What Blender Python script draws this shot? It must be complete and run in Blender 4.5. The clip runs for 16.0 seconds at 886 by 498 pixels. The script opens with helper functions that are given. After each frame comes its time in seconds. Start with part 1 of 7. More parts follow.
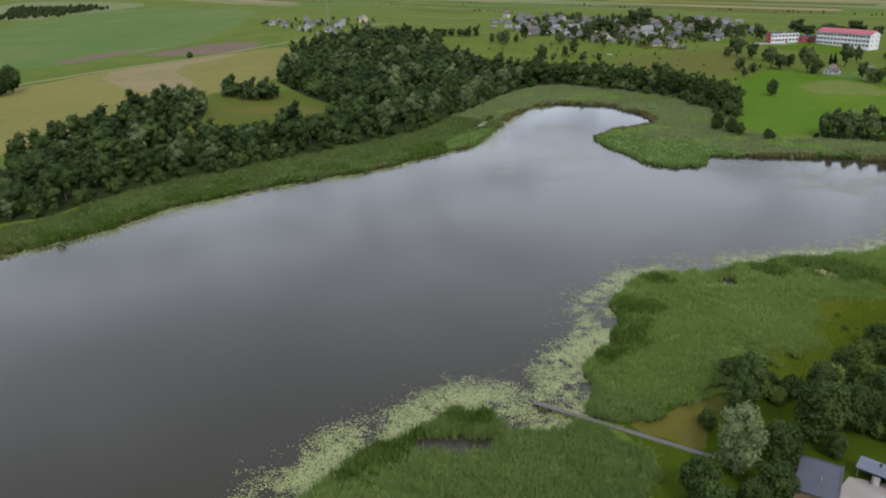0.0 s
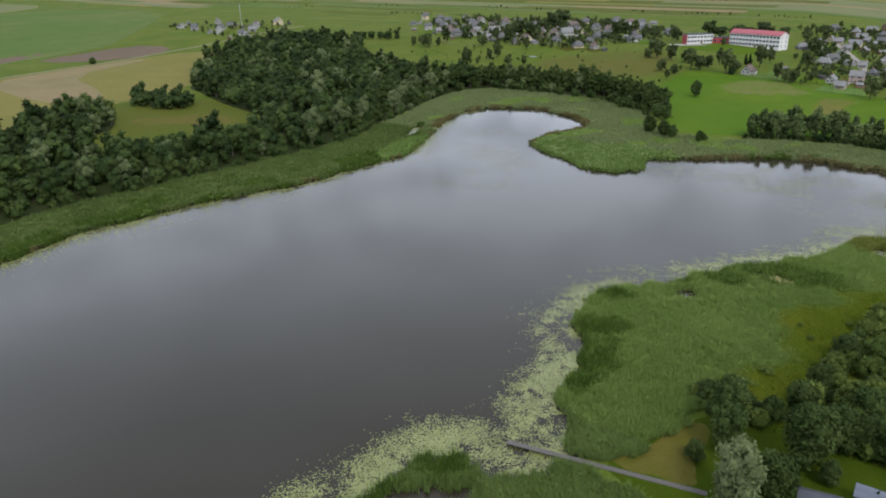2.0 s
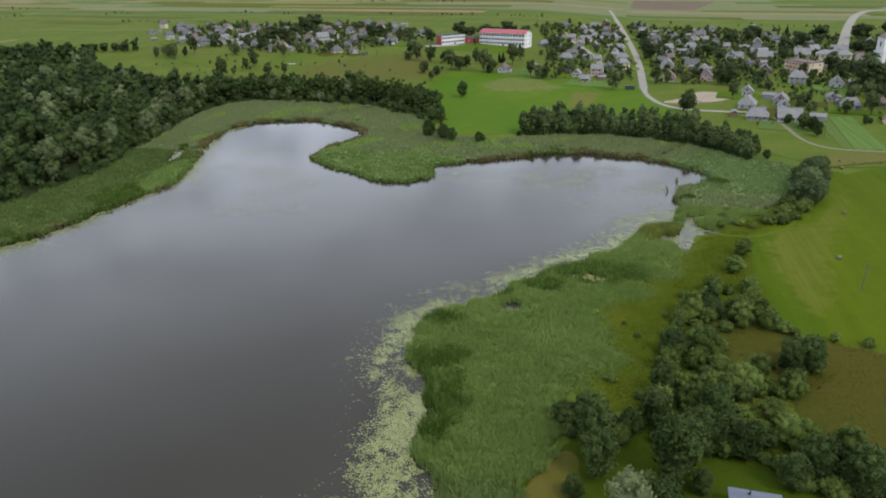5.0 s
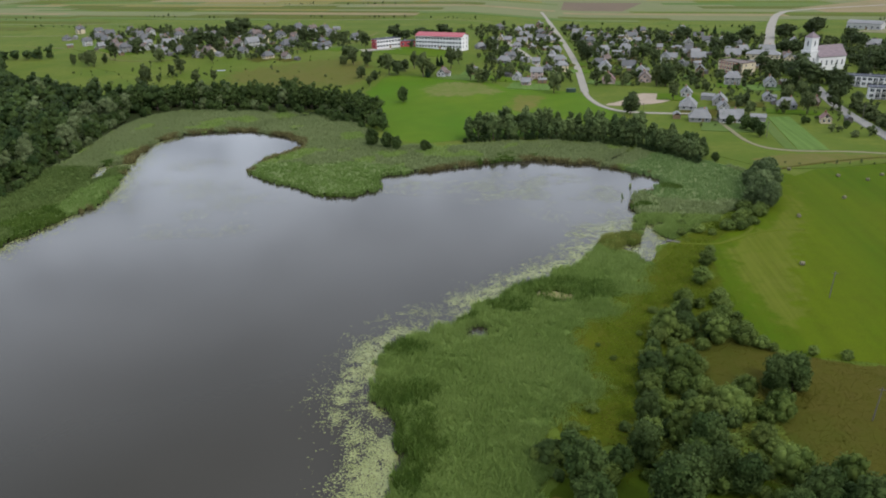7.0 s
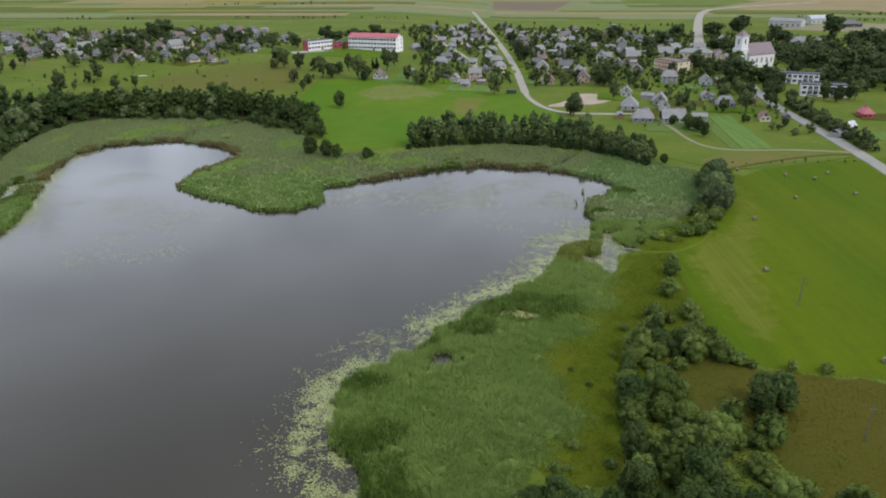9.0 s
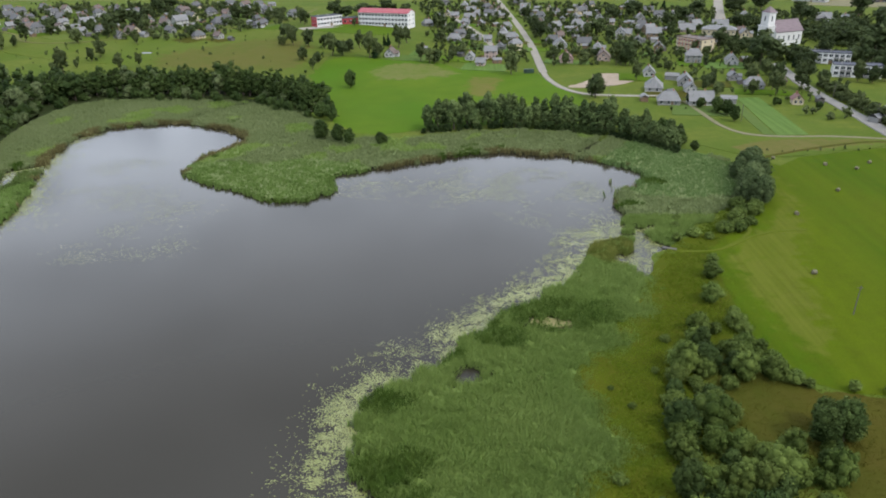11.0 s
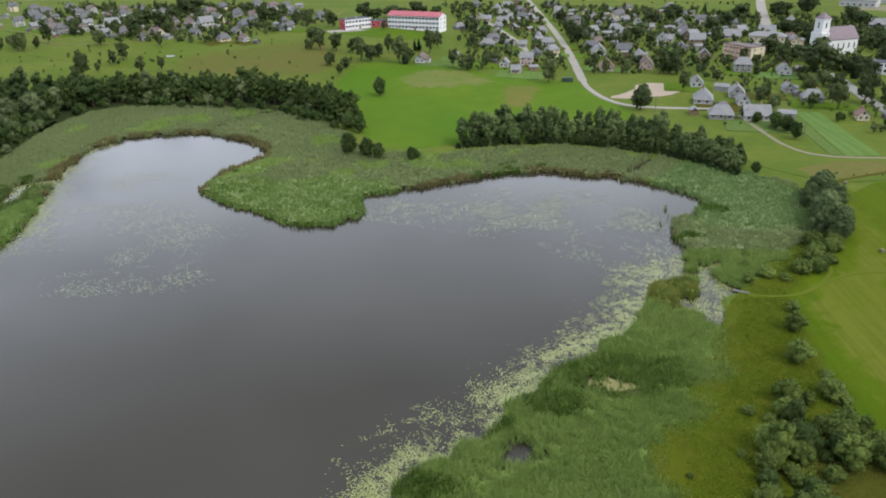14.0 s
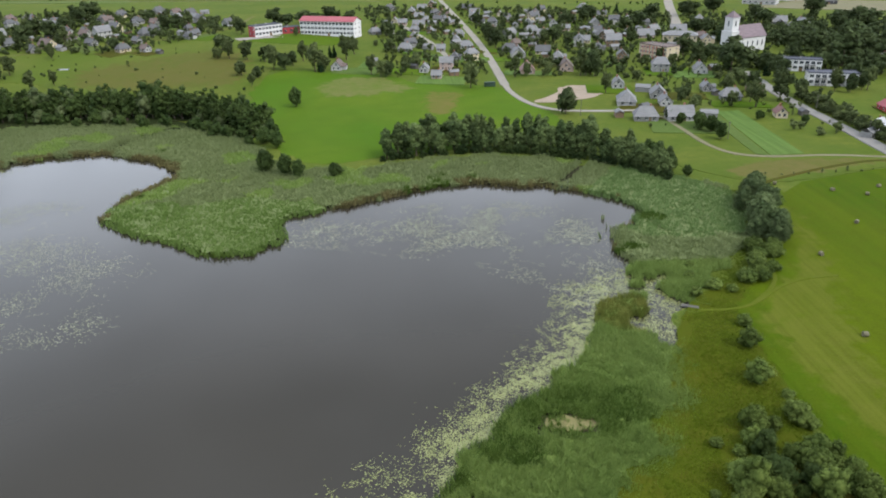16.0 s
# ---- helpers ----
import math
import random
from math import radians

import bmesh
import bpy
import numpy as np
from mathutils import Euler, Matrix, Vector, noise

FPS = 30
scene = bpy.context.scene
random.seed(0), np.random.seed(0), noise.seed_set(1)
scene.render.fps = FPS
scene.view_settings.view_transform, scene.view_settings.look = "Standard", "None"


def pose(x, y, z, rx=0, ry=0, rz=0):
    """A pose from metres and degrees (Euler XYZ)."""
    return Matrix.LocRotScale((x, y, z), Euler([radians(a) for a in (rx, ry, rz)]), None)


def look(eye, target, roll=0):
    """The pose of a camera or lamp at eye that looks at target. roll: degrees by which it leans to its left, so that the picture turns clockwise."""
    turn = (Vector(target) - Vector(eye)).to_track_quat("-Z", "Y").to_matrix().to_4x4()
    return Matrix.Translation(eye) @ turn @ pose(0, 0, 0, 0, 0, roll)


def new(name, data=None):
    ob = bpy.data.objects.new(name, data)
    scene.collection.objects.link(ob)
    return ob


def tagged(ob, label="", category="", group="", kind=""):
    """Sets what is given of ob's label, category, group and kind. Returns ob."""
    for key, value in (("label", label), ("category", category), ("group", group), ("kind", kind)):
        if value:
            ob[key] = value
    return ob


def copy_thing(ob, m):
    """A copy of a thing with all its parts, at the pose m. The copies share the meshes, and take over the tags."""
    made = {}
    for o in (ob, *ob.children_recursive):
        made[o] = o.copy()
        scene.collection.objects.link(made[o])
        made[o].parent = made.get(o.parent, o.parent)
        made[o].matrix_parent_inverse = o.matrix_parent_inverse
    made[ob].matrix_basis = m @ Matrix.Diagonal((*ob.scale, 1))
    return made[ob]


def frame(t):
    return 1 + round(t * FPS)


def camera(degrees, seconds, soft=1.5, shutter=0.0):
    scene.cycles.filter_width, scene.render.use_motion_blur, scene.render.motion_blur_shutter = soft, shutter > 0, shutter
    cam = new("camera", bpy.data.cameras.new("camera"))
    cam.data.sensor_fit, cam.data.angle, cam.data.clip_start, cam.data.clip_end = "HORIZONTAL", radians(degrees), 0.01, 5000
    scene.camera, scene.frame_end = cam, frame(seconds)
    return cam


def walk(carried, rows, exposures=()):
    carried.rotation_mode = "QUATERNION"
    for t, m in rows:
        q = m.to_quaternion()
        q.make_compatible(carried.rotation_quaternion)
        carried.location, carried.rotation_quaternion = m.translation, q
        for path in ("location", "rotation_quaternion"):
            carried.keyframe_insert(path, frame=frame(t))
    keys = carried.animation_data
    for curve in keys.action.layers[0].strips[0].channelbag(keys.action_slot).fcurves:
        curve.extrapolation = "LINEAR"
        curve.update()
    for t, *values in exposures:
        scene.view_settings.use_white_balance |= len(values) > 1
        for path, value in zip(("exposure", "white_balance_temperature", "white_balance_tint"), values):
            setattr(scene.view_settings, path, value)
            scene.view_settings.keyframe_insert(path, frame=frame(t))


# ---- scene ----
# ---- camera and its flight ----
PATH = [
    (0, (57.90, -56.43, 84.53), (-1.25, 14.90, 46.94), -1.90),
    (0.5, (53.40, -54.94, 84.43), (-1.88, 19.37, 46.73), -1.73),
    (1, (49.49, -53.60, 84.80), (-5.15, 21.15, 47.03), -1.60),
    (1.5, (46.23, -51.46, 84.60), (-8.70, 23.14, 46.96), -1.57),
    (2, (43.39, -49.43, 84.72), (-6.89, 28.33, 46.98), -1.54),
    (2.5, (40.10, -47.56, 84.85), (-4.40, 33.61, 47.02), -1.50),
    (3, (37.06, -45.53, 85.00), (-1.59, 38.55, 47.09), -1.57),
    (3.5, (33.95, -43.17, 84.88), (1.27, 43.35, 46.87), -1.50),
    (4, (30.98, -40.75, 84.94), (3.68, 47.58, 46.83), -1.51),
    (4.5, (28.18, -38.46, 85.16), (4.20, 50.80, 47.00), -1.48),
    (5, (25.65, -35.55, 85.06), (4.45, 54.40, 46.87), -1.46),
    (7.5, (15.52, -19.96, 85.17), (5.77, 71.91, 46.90), -1.36),
    (8, (13.77, -16.41, 85.16), (6.97, 75.70, 46.82), -1.33),
    (8.5, (12.41, -12.93, 85.26), (7.32, 79.68, 47.87), -1.34),
    (9, (10.81, -9.38, 84.80), (7.32, 82.86, 46.36), -1.26),
    (9.2, (10.32, -7.87, 84.68), (7.42, 83.64, 44.46), -1.25),
    (11.5, (5.01, 9.44, 85.46), (-0.04, 100.22, 43.84), -1.20),
    (12, (3.99, 13.34, 85.44), (-1.56, 104.08, 43.79), -1.12),
    (12.5, (3.01, 17.14, 85.44), (-3.09, 107.87, 43.85), -1.13),
    (13, (2.00, 21.02, 85.53), (-4.58, 111.71, 43.91), -1.13),
    (13.5, (1.15, 24.85, 85.44), (-5.95, 115.53, 43.87), -1.12),
    (14, (0.42, 28.85, 85.19), (-7.20, 119.51, 43.69), -1.10),
    (14.5, (-0.50, 32.57, 85.29), (-8.59, 123.19, 43.78), -1.12),
    (15, (-1.34, 36.41, 85.25), (-9.93, 126.99, 43.75), -1.11),
    (15.5, (-1.10, 40.09, 85.00), (-4.78, 131.04, 43.58), -1.31),
    (16, (-2.55, 44.19, 84.84), (0.43, 135.15, 43.39), -1.29),
]
cam = camera(63.64, 16.0, soft=1.9)
walk(cam, [(t, look(eye, target, roll)) for t, eye, target, roll in PATH],
     exposures=[(0.0, 0.0), (3.5, 0.02), (5.0, 0.06), (9.0, 0.16), (12.0, 0.34), (16.0, 0.36)])

# ---- overcast sky and a weak wide sun ----
SUN_ELEV, SUN_AZ = 48.0, 125.0      # degrees above the horizon; compass degrees from +y towards +x
world = bpy.data.worlds.new("overcast_sky")
scene.world = world
world.use_nodes = True
wn, wl = world.node_tree.nodes, world.node_tree.links
wn.clear()
w_out = wn.new("ShaderNodeOutputWorld")
w_bg = wn.new("ShaderNodeBackground")
w_sky = wn.new("ShaderNodeTexSky")
w_sky.sky_type = 'NISHITA'
w_sky.sun_disc = False
w_sky.sun_elevation, w_sky.sun_rotation = radians(SUN_ELEV), radians(SUN_AZ)
w_co = wn.new("ShaderNodeTexCoord")
w_map = wn.new("ShaderNodeMapping")
w_map.inputs["Scale"].default_value = (1.0, 1.0, 2.8)
w_map.inputs["Location"].default_value = (0.9, 0.4, 0.2)
w_noise = wn.new("ShaderNodeTexNoise")
w_noise.inputs["Scale"].default_value = 4.2
w_noise.inputs["Detail"].default_value = 7.0
w_noise.inputs["Roughness"].default_value = 0.58
w_sep = wn.new("ShaderNodeSeparateXYZ")
w_low = wn.new("ShaderNodeMapRange")      # cloud cover is thinner and brighter towards the horizon
w_low.inputs["From Min"].default_value, w_low.inputs["From Max"].default_value = 0.05, 0.58
w_low.inputs["To Min"].default_value, w_low.inputs["To Max"].default_value = 0.30, -0.10
w_add = wn.new("ShaderNodeMath")
w_add.operation = 'ADD'
w_ramp = wn.new("ShaderNodeValToRGB")
w_ramp.color_ramp.elements[0].position, w_ramp.color_ramp.elements[0].color = 0.36, (8.0, 8.9, 10.7, 1)
w_ramp.color_ramp.elements[1].position, w_ramp.color_ramp.elements[1].color = 0.60, (18.0, 19.7, 22.7, 1)
w_mix = wn.new("ShaderNodeMix")
w_mix.data_type = 'RGBA'
w_mix.inputs["Factor"].default_value = 0.85
wl.new(w_co.outputs["Generated"], w_map.inputs["Vector"])
wl.new(w_co.outputs["Generated"], w_sep.inputs["Vector"])
wl.new(w_sep.outputs["Z"], w_low.inputs["Value"])
wl.new(w_map.outputs["Vector"], w_noise.inputs["Vector"])
w_fade = wn.new("ShaderNodeMapRange")     # broken cloud low down, an even layer overhead
w_fade.inputs["From Min"].default_value, w_fade.inputs["From Max"].default_value = 0.10, 0.42
w_fade.inputs["To Min"].default_value, w_fade.inputs["To Max"].default_value = 2.6, 0.2
w_mid = wn.new("ShaderNodeMath")
w_mid.operation = 'SUBTRACT'
w_mid.inputs[1].default_value = 0.5
w_mul = wn.new("ShaderNodeMath")
w_mul.operation = 'MULTIPLY_ADD'
w_mul.inputs[2].default_value = 0.5
wl.new(w_sep.outputs["Z"], w_fade.inputs["Value"])
wl.new(w_noise.outputs["Fac"], w_mid.inputs[0])
wl.new(w_mid.outputs["Value"], w_mul.inputs[0])
wl.new(w_fade.outputs["Result"], w_mul.inputs[1])
w_side = wn.new("ShaderNodeMath")       # the cloud is a shade thinner to the east
w_side.operation = 'MULTIPLY_ADD'
w_side.inputs[1].default_value = 0.02
wl.new(w_sep.outputs["X"], w_side.inputs[0])
wl.new(w_mul.outputs["Value"], w_side.inputs[2])
w_haze = wn.new("ShaderNodeMapRange")     # a greyer rim close to the horizon
w_haze.inputs["From Min"].default_value, w_haze.inputs["From Max"].default_value = 0.06, 0.30
w_haze.inputs["To Min"].default_value, w_haze.inputs["To Max"].default_value = -0.34, 0.0
wl.new(w_sep.outputs["Z"], w_haze.inputs["Value"])
w_rim = wn.new("ShaderNodeMath")
wl.new(w_side.outputs["Value"], w_rim.inputs[0])
wl.new(w_haze.outputs["Result"], w_rim.inputs[1])
wl.new(w_rim.outputs["Value"], w_add.inputs[0])
wl.new(w_low.outputs["Result"], w_add.inputs[1])
wl.new(w_add.outputs["Value"], w_ramp.inputs["Fac"])
wl.new(w_sky.outputs["Color"], w_mix.inputs["A"])
wl.new(w_ramp.outputs["Color"], w_mix.inputs["B"])
wl.new(w_mix.outputs["Result"], w_bg.inputs["Color"])
w_top = wn.new("ShaderNodeMapRange")      # an overcast sky is brightest overhead
w_top.inputs["From Min"].default_value, w_top.inputs["From Max"].default_value = 0.62, 1.0
w_top.inputs["To Min"].default_value, w_top.inputs["To Max"].default_value = 0.1, 0.2
wl.new(w_sep.outputs["Z"], w_top.inputs["Value"])
wl.new(w_top.outputs["Result"], w_bg.inputs["Strength"])
wl.new(w_bg.outputs["Background"], w_out.inputs["Surface"])

sun_data = bpy.data.lights.new("sun", 'SUN')
sun_data.energy, sun_data.angle, sun_data.color = 2.3, radians(14), (1.0, 0.96, 0.88)
sun = new("sun", sun_data)
sa, se = radians(SUN_AZ), radians(SUN_ELEV)
sun_dir = Vector((math.sin(sa) * math.cos(se), math.cos(sa) * math.cos(se), math.sin(se)))
sun.matrix_world = look(sun_dir * 900, (0, 0, 0))

# ---- materials ----


def shader(name, rough=0.8, spec=0.3, metal=0.0):
    m = bpy.data.materials.new(name)
    m.use_nodes = True
    b = m.node_tree.nodes["Principled BSDF"]
    b.inputs["Roughness"].default_value = rough
    b.inputs["Specular IOR Level"].default_value = spec
    b.inputs["Metallic"].default_value = metal
    return m, m.node_tree.nodes, m.node_tree.links, b


def noise_fac(n, l, src, scale, detail=4.0, lo=0.35, hi=0.65, stretch=None):
    tex = n.new("ShaderNodeTexNoise")
    tex.inputs["Scale"].default_value = scale
    tex.inputs["Detail"].default_value = detail
    if stretch:
        mp = n.new("ShaderNodeMapping")
        mp.inputs["Scale"].default_value = stretch[:3]
        mp.inputs["Rotation"].default_value = (0, 0, radians(stretch[3]) if len(stretch) > 3 else 0)
        l.new(src, mp.inputs["Vector"])
        src = mp.outputs["Vector"]
    l.new(src, tex.inputs["Vector"])
    mr = n.new("ShaderNodeMapRange")
    mr.inputs["From Min"].default_value, mr.inputs["From Max"].default_value = lo, hi
    l.new(tex.outputs["Fac"], mr.inputs["Value"])
    return mr.outputs["Result"], tex.outputs["Fac"]


def mixed(n, l, a, b, fac, mode='MIX'):
    mx = n.new("ShaderNodeMix")
    mx.data_type, mx.blend_type = 'RGBA', mode
    for slot, v in (("A", a), ("B", b)):
        if isinstance(v, tuple):
            mx.inputs[slot].default_value = (*v, 1)
        else:
            l.new(v, mx.inputs[slot])
    if isinstance(fac, float):
        mx.inputs["Factor"].default_value = fac
    else:
        l.new(fac, mx.inputs["Factor"])
    return mx.outputs["Result"]


ALBEDO = 0.77     # overall depth of the land's colours


def land_colour(n, l, pos, c1, c2, c3, big, mid, fine, stretch=None, rows=None):
    """Soil, grass or crop: three colours mixed at field, clump and blade size."""
    c1, c2, c3 = (tuple(v * ALBEDO for v in c) for c in (c1, c2, c3))
    f1, _ = noise_fac(n, l, pos, big, 5.0, 0.38, 0.62, stretch)
    f2, _ = noise_fac(n, l, pos, mid, 5.0, 0.35, 0.7)
    f3, h = noise_fac(n, l, pos, fine, 3.0, 0.3, 0.7)
    col = mixed(n, l, c1, c2, f1)
    half = n.new("ShaderNodeMath")
    half.operation = 'MULTIPLY'
    half.inputs[1].default_value = 0.6
    l.new(f2, half.inputs[0])
    col = mixed(n, l, col, c3, half.outputs[0])
    grain = n.new("ShaderNodeMath")
    grain.operation = 'MULTIPLY'
    grain.inputs[1].default_value = 0.35
    l.new(f3, grain.inputs[0])
    col = mixed(n, l, col, tuple(v * 0.55 for v in c1), grain.outputs[0])
    if rows:
        f4, _ = noise_fac(n, l, pos, rows[0], 3.0, 0.36, 0.64, (1.0, 0.03, 1.0, rows[1]))
        swath = n.new("ShaderNodeMath")
        swath.operation = 'MULTIPLY'
        swath.inputs[1].default_value = rows[2]
        l.new(f4, swath.inputs[0])
        col = mixed(n, l, col, tuple(v * 1.45 for v in c2), swath.outputs[0])
    return col, h


LAND_COVER = {}


def ground_mat(name, c1, c2, c3, big=0.03, mid=0.25, fine=2.5, rough=0.9, bump=0.25, stretch=None, rows=None, onto=""):
    """A land cover; onto names the cover round it, into which it runs out where the mesh's cover value falls to nought."""
    m, n, l, b = shader(name, rough, 0.03)
    pos = n.new("ShaderNodeNewGeometry").outputs["Position"]
    LAND_COVER[name] = (c1, c2, c3, big, mid, fine, stretch, rows)
    col, h = land_colour(n, l, pos, *LAND_COVER[name])
    if onto:
        around, _h = land_colour(n, l, pos, *LAND_COVER[onto])
        cover = n.new("ShaderNodeAttribute")
        cover.attribute_name = "cover"
        spots, _s = noise_fac(n, l, pos, 0.22, 5.0, 0.25, 0.75)
        both = n.new("ShaderNodeMath")
        both.operation = 'MULTIPLY_ADD'
        both.inputs[1].default_value = 1.0
        l.new(spots, both.inputs[0])
        l.new(cover.outputs["Fac"], both.inputs[2])
        edge = n.new("ShaderNodeMapRange")
        edge.interpolation_type = 'SMOOTHSTEP'
        edge.inputs["From Min"].default_value, edge.inputs["From Max"].default_value = 0.85, 1.35
        l.new(both.outputs[0], edge.inputs["Value"])
        fade = n.new("ShaderNodeMath")
        fade.operation = 'MULTIPLY'
        l.new(edge.outputs["Result"], fade.inputs[0])
        rim = n.new("ShaderNodeMapRange")
        rim.inputs["From Max"].default_value = 0.25
        l.new(cover.outputs["Fac"], rim.inputs["Value"])
        l.new(rim.outputs["Result"], fade.inputs[1])
        col = mixed(n, l, around, col, fade.outputs[0])
    l.new(col, b.inputs["Base Color"])
    bp = n.new("ShaderNodeBump")
    bp.inputs["Strength"].default_value, bp.inputs["Distance"].default_value = bump, 0.3
    l.new(h, bp.inputs["Height"])
    l.new(bp.outputs["Normal"], b.inputs["Normal"])
    return m


def leaf_mat(name, dark, light, tint=0.5, rough=0.65, clump=0.11, gloss=0.06, through_light=0.3):
    """Leaves: each clump of its own shade, each tree of its own tone."""
    dark, light = (tuple(v * ALBEDO for v in c) for c in (dark, light))
    m, n, l, b = shader(name, rough, gloss)
    geo = n.new("ShaderNodeNewGeometry")
    f1, _ = noise_fac(n, l, geo.outputs["Position"], clump, 2.0, 0.36, 0.64)
    obj = n.new("ShaderNodeObjectInfo")
    add = n.new("ShaderNodeMath")
    add.operation = 'MULTIPLY_ADD'
    add.inputs[1].default_value, add.inputs[2].default_value = 0.4, -0.1
    l.new(geo.outputs["Random Per Island"], add.inputs[0])
    add2 = n.new("ShaderNodeMath")
    add2.operation = 'MULTIPLY_ADD'
    add2.inputs[1].default_value = tint
    l.new(f1, add2.inputs[0])
    l.new(add.outputs[0], add2.inputs[2])
    f2, h2 = noise_fac(n, l, geo.outputs["Position"], 1.6, 3.0, 0.3, 0.7)
    add3 = n.new("ShaderNodeMath")
    add3.operation = 'MULTIPLY_ADD'
    add3.inputs[1].default_value = 0.25
    l.new(f2, add3.inputs[0])
    l.new(add2.outputs[0], add3.inputs[2])
    col = mixed(n, l, dark, light, add3.outputs[0])
    bp = n.new("ShaderNodeBump")
    bp.inputs["Strength"].default_value, bp.inputs["Distance"].default_value = 0.5, 0.4
    l.new(h2, bp.inputs["Height"])
    l.new(bp.outputs["Normal"], b.inputs["Normal"])
    hs = n.new("ShaderNodeHueSaturation")
    mr = n.new("ShaderNodeMapRange")
    mr.inputs["To Min"].default_value, mr.inputs["To Max"].default_value = 0.8, 1.25
    l.new(obj.outputs["Random"], mr.inputs["Value"])
    l.new(mr.outputs["Result"], hs.inputs["Value"])
    l.new(col, hs.inputs["Color"])
    l.new(hs.outputs["Color"], b.inputs["Base Color"])
    tr = n.new("ShaderNodeBsdfTranslucent")
    l.new(hs.outputs["Color"], tr.inputs["Color"])
    mx = n.new("ShaderNodeMixShader")
    mx.inputs["Fac"].default_value = through_light
    l.new(b.outputs["BSDF"], mx.inputs[1])
    l.new(tr.outputs["BSDF"], mx.inputs[2])
    l.new(mx.outputs["Shader"], n["Material Output"].inputs["Surface"])
    return m


def plain_mat(name, col, rough=0.7, var=0.25, scale=1.5, metal=0.0, spec=0.3, bump=0.1, stretch=None):
    """Paint, plaster, wood, metal: a base colour with stains and grain."""
    col = tuple(v * 0.74 for v in col)
    m, n, l, b = shader(name, rough, spec, metal)
    tc = n.new("ShaderNodeTexCoord").outputs["Object"]
    f1, _ = noise_fac(n, l, tc, scale * 0.25, 5.0, 0.3, 0.7, stretch)
    f2, h = noise_fac(n, l, tc, scale * 3.0, 4.0, 0.3, 0.7, stretch)
    col2 = mixed(n, l, tuple(v * (1 - var) for v in col), tuple(min(1, v * (1 + var * 0.5)) for v in col), f1)
    sc = n.new("ShaderNodeMath")
    sc.operation = 'MULTIPLY'
    sc.inputs[1].default_value = var
    l.new(f2, sc.inputs[0])
    col2 = mixed(n, l, col2, tuple(v * 0.6 for v in col), sc.outputs[0])
    l.new(col2, b.inputs["Base Color"])
    bp = n.new("ShaderNodeBump")
    bp.inputs["Strength"].default_value, bp.inputs["Distance"].default_value = bump, 0.05
    l.new(h, bp.inputs["Height"])
    l.new(bp.outputs["Normal"], b.inputs["Normal"])
    return m


M = {}
M["meadow"] = ground_mat("meadow_grass", (0.084, 0.121, 0.017), (0.120, 0.141, 0.024), (0.066, 0.101, 0.015))
M["garden_lawn"] = ground_mat("dark_olive_lawn", (0.040, 0.066, 0.004), (0.052, 0.080, 0.006), (0.044, 0.060, 0.005))
M["lawn"] = ground_mat("mown_lawn", (0.060, 0.115, 0.006), (0.079, 0.130, 0.008), (0.067, 0.103, 0.006), bump=0.1)
M["hayfield"] = ground_mat("cut_hay_field", (0.047, 0.088, 0.003), (0.077, 0.105, 0.004), (0.066, 0.083, 0.005), bump=0.12, stretch=(1.0, 0.25, 1.0, -30), rows=(0.30, 12, 0.16))
M["pasture"] = ground_mat("bright_pasture", (0.064, 0.132, 0.008), (0.096, 0.145, 0.012), (0.062, 0.114, 0.008), big=0.016, mid=0.08, bump=0.1)
M["yellow_grass"] = ground_mat("dry_yellow_meadow", (0.068, 0.084, 0.005), (0.052, 0.080, 0.005), (0.082, 0.080, 0.009))
M["rough_grass"] = ground_mat("rough_brown_meadow", (0.066, 0.063, 0.009), (0.050, 0.065, 0.008), (0.078, 0.064, 0.014))
M["moor_grass"] = ground_mat("unmown_brownish_grass", (0.082, 0.094, 0.014), (0.070, 0.098, 0.012), (0.098, 0.094, 0.022), big=0.03, mid=0.14)
M["common_grass"] = ground_mat("unmown_common", (0.086, 0.122, 0.016), (0.114, 0.132, 0.025), (0.074, 0.112, 0.014), big=0.02, mid=0.12)
M["crop_green"] = ground_mat("green_crop", (0.082, 0.130, 0.028), (0.122, 0.146, 0.046), (0.070, 0.120, 0.026), big=0.006, mid=0.03, fine=0.5)
M["crop_gold"] = ground_mat("ripening_grain", (0.172, 0.152, 0.044), (0.142, 0.140, 0.038), (0.195, 0.162, 0.052), big=0.008, mid=0.04, fine=0.5)
M["crop_tan"] = ground_mat("bare_stubble", (0.214, 0.167, 0.087), (0.178, 0.152, 0.074), (0.240, 0.186, 0.106), big=0.008, mid=0.04, fine=0.5)
M["crop_plough"] = ground_mat("ploughed_soil", (0.137, 0.100, 0.073), (0.159, 0.118, 0.077), (0.120, 0.095, 0.065), big=0.008, mid=0.04, fine=0.5)
M["crop_pale"] = ground_mat("pale_hay_strip", (0.148, 0.159, 0.072), (0.127, 0.150, 0.060), (0.172, 0.168, 0.085), big=0.008, mid=0.04, fine=0.5)
M["pale_grass"] = ground_mat("worn_pale_grass", (0.104, 0.132, 0.026), (0.080, 0.130, 0.016), (0.128, 0.134, 0.038))
M["worn_pasture"] = ground_mat("worn_pasture_patch", (0.128, 0.142, 0.038), (0.105, 0.138, 0.026), (0.150, 0.146, 0.052), onto="bright_pasture")
M["tan_pasture"] = ground_mat("dry_pasture_patch", (0.128, 0.122, 0.028), (0.098, 0.124, 0.018), (0.150, 0.126, 0.040), onto="bright_pasture")
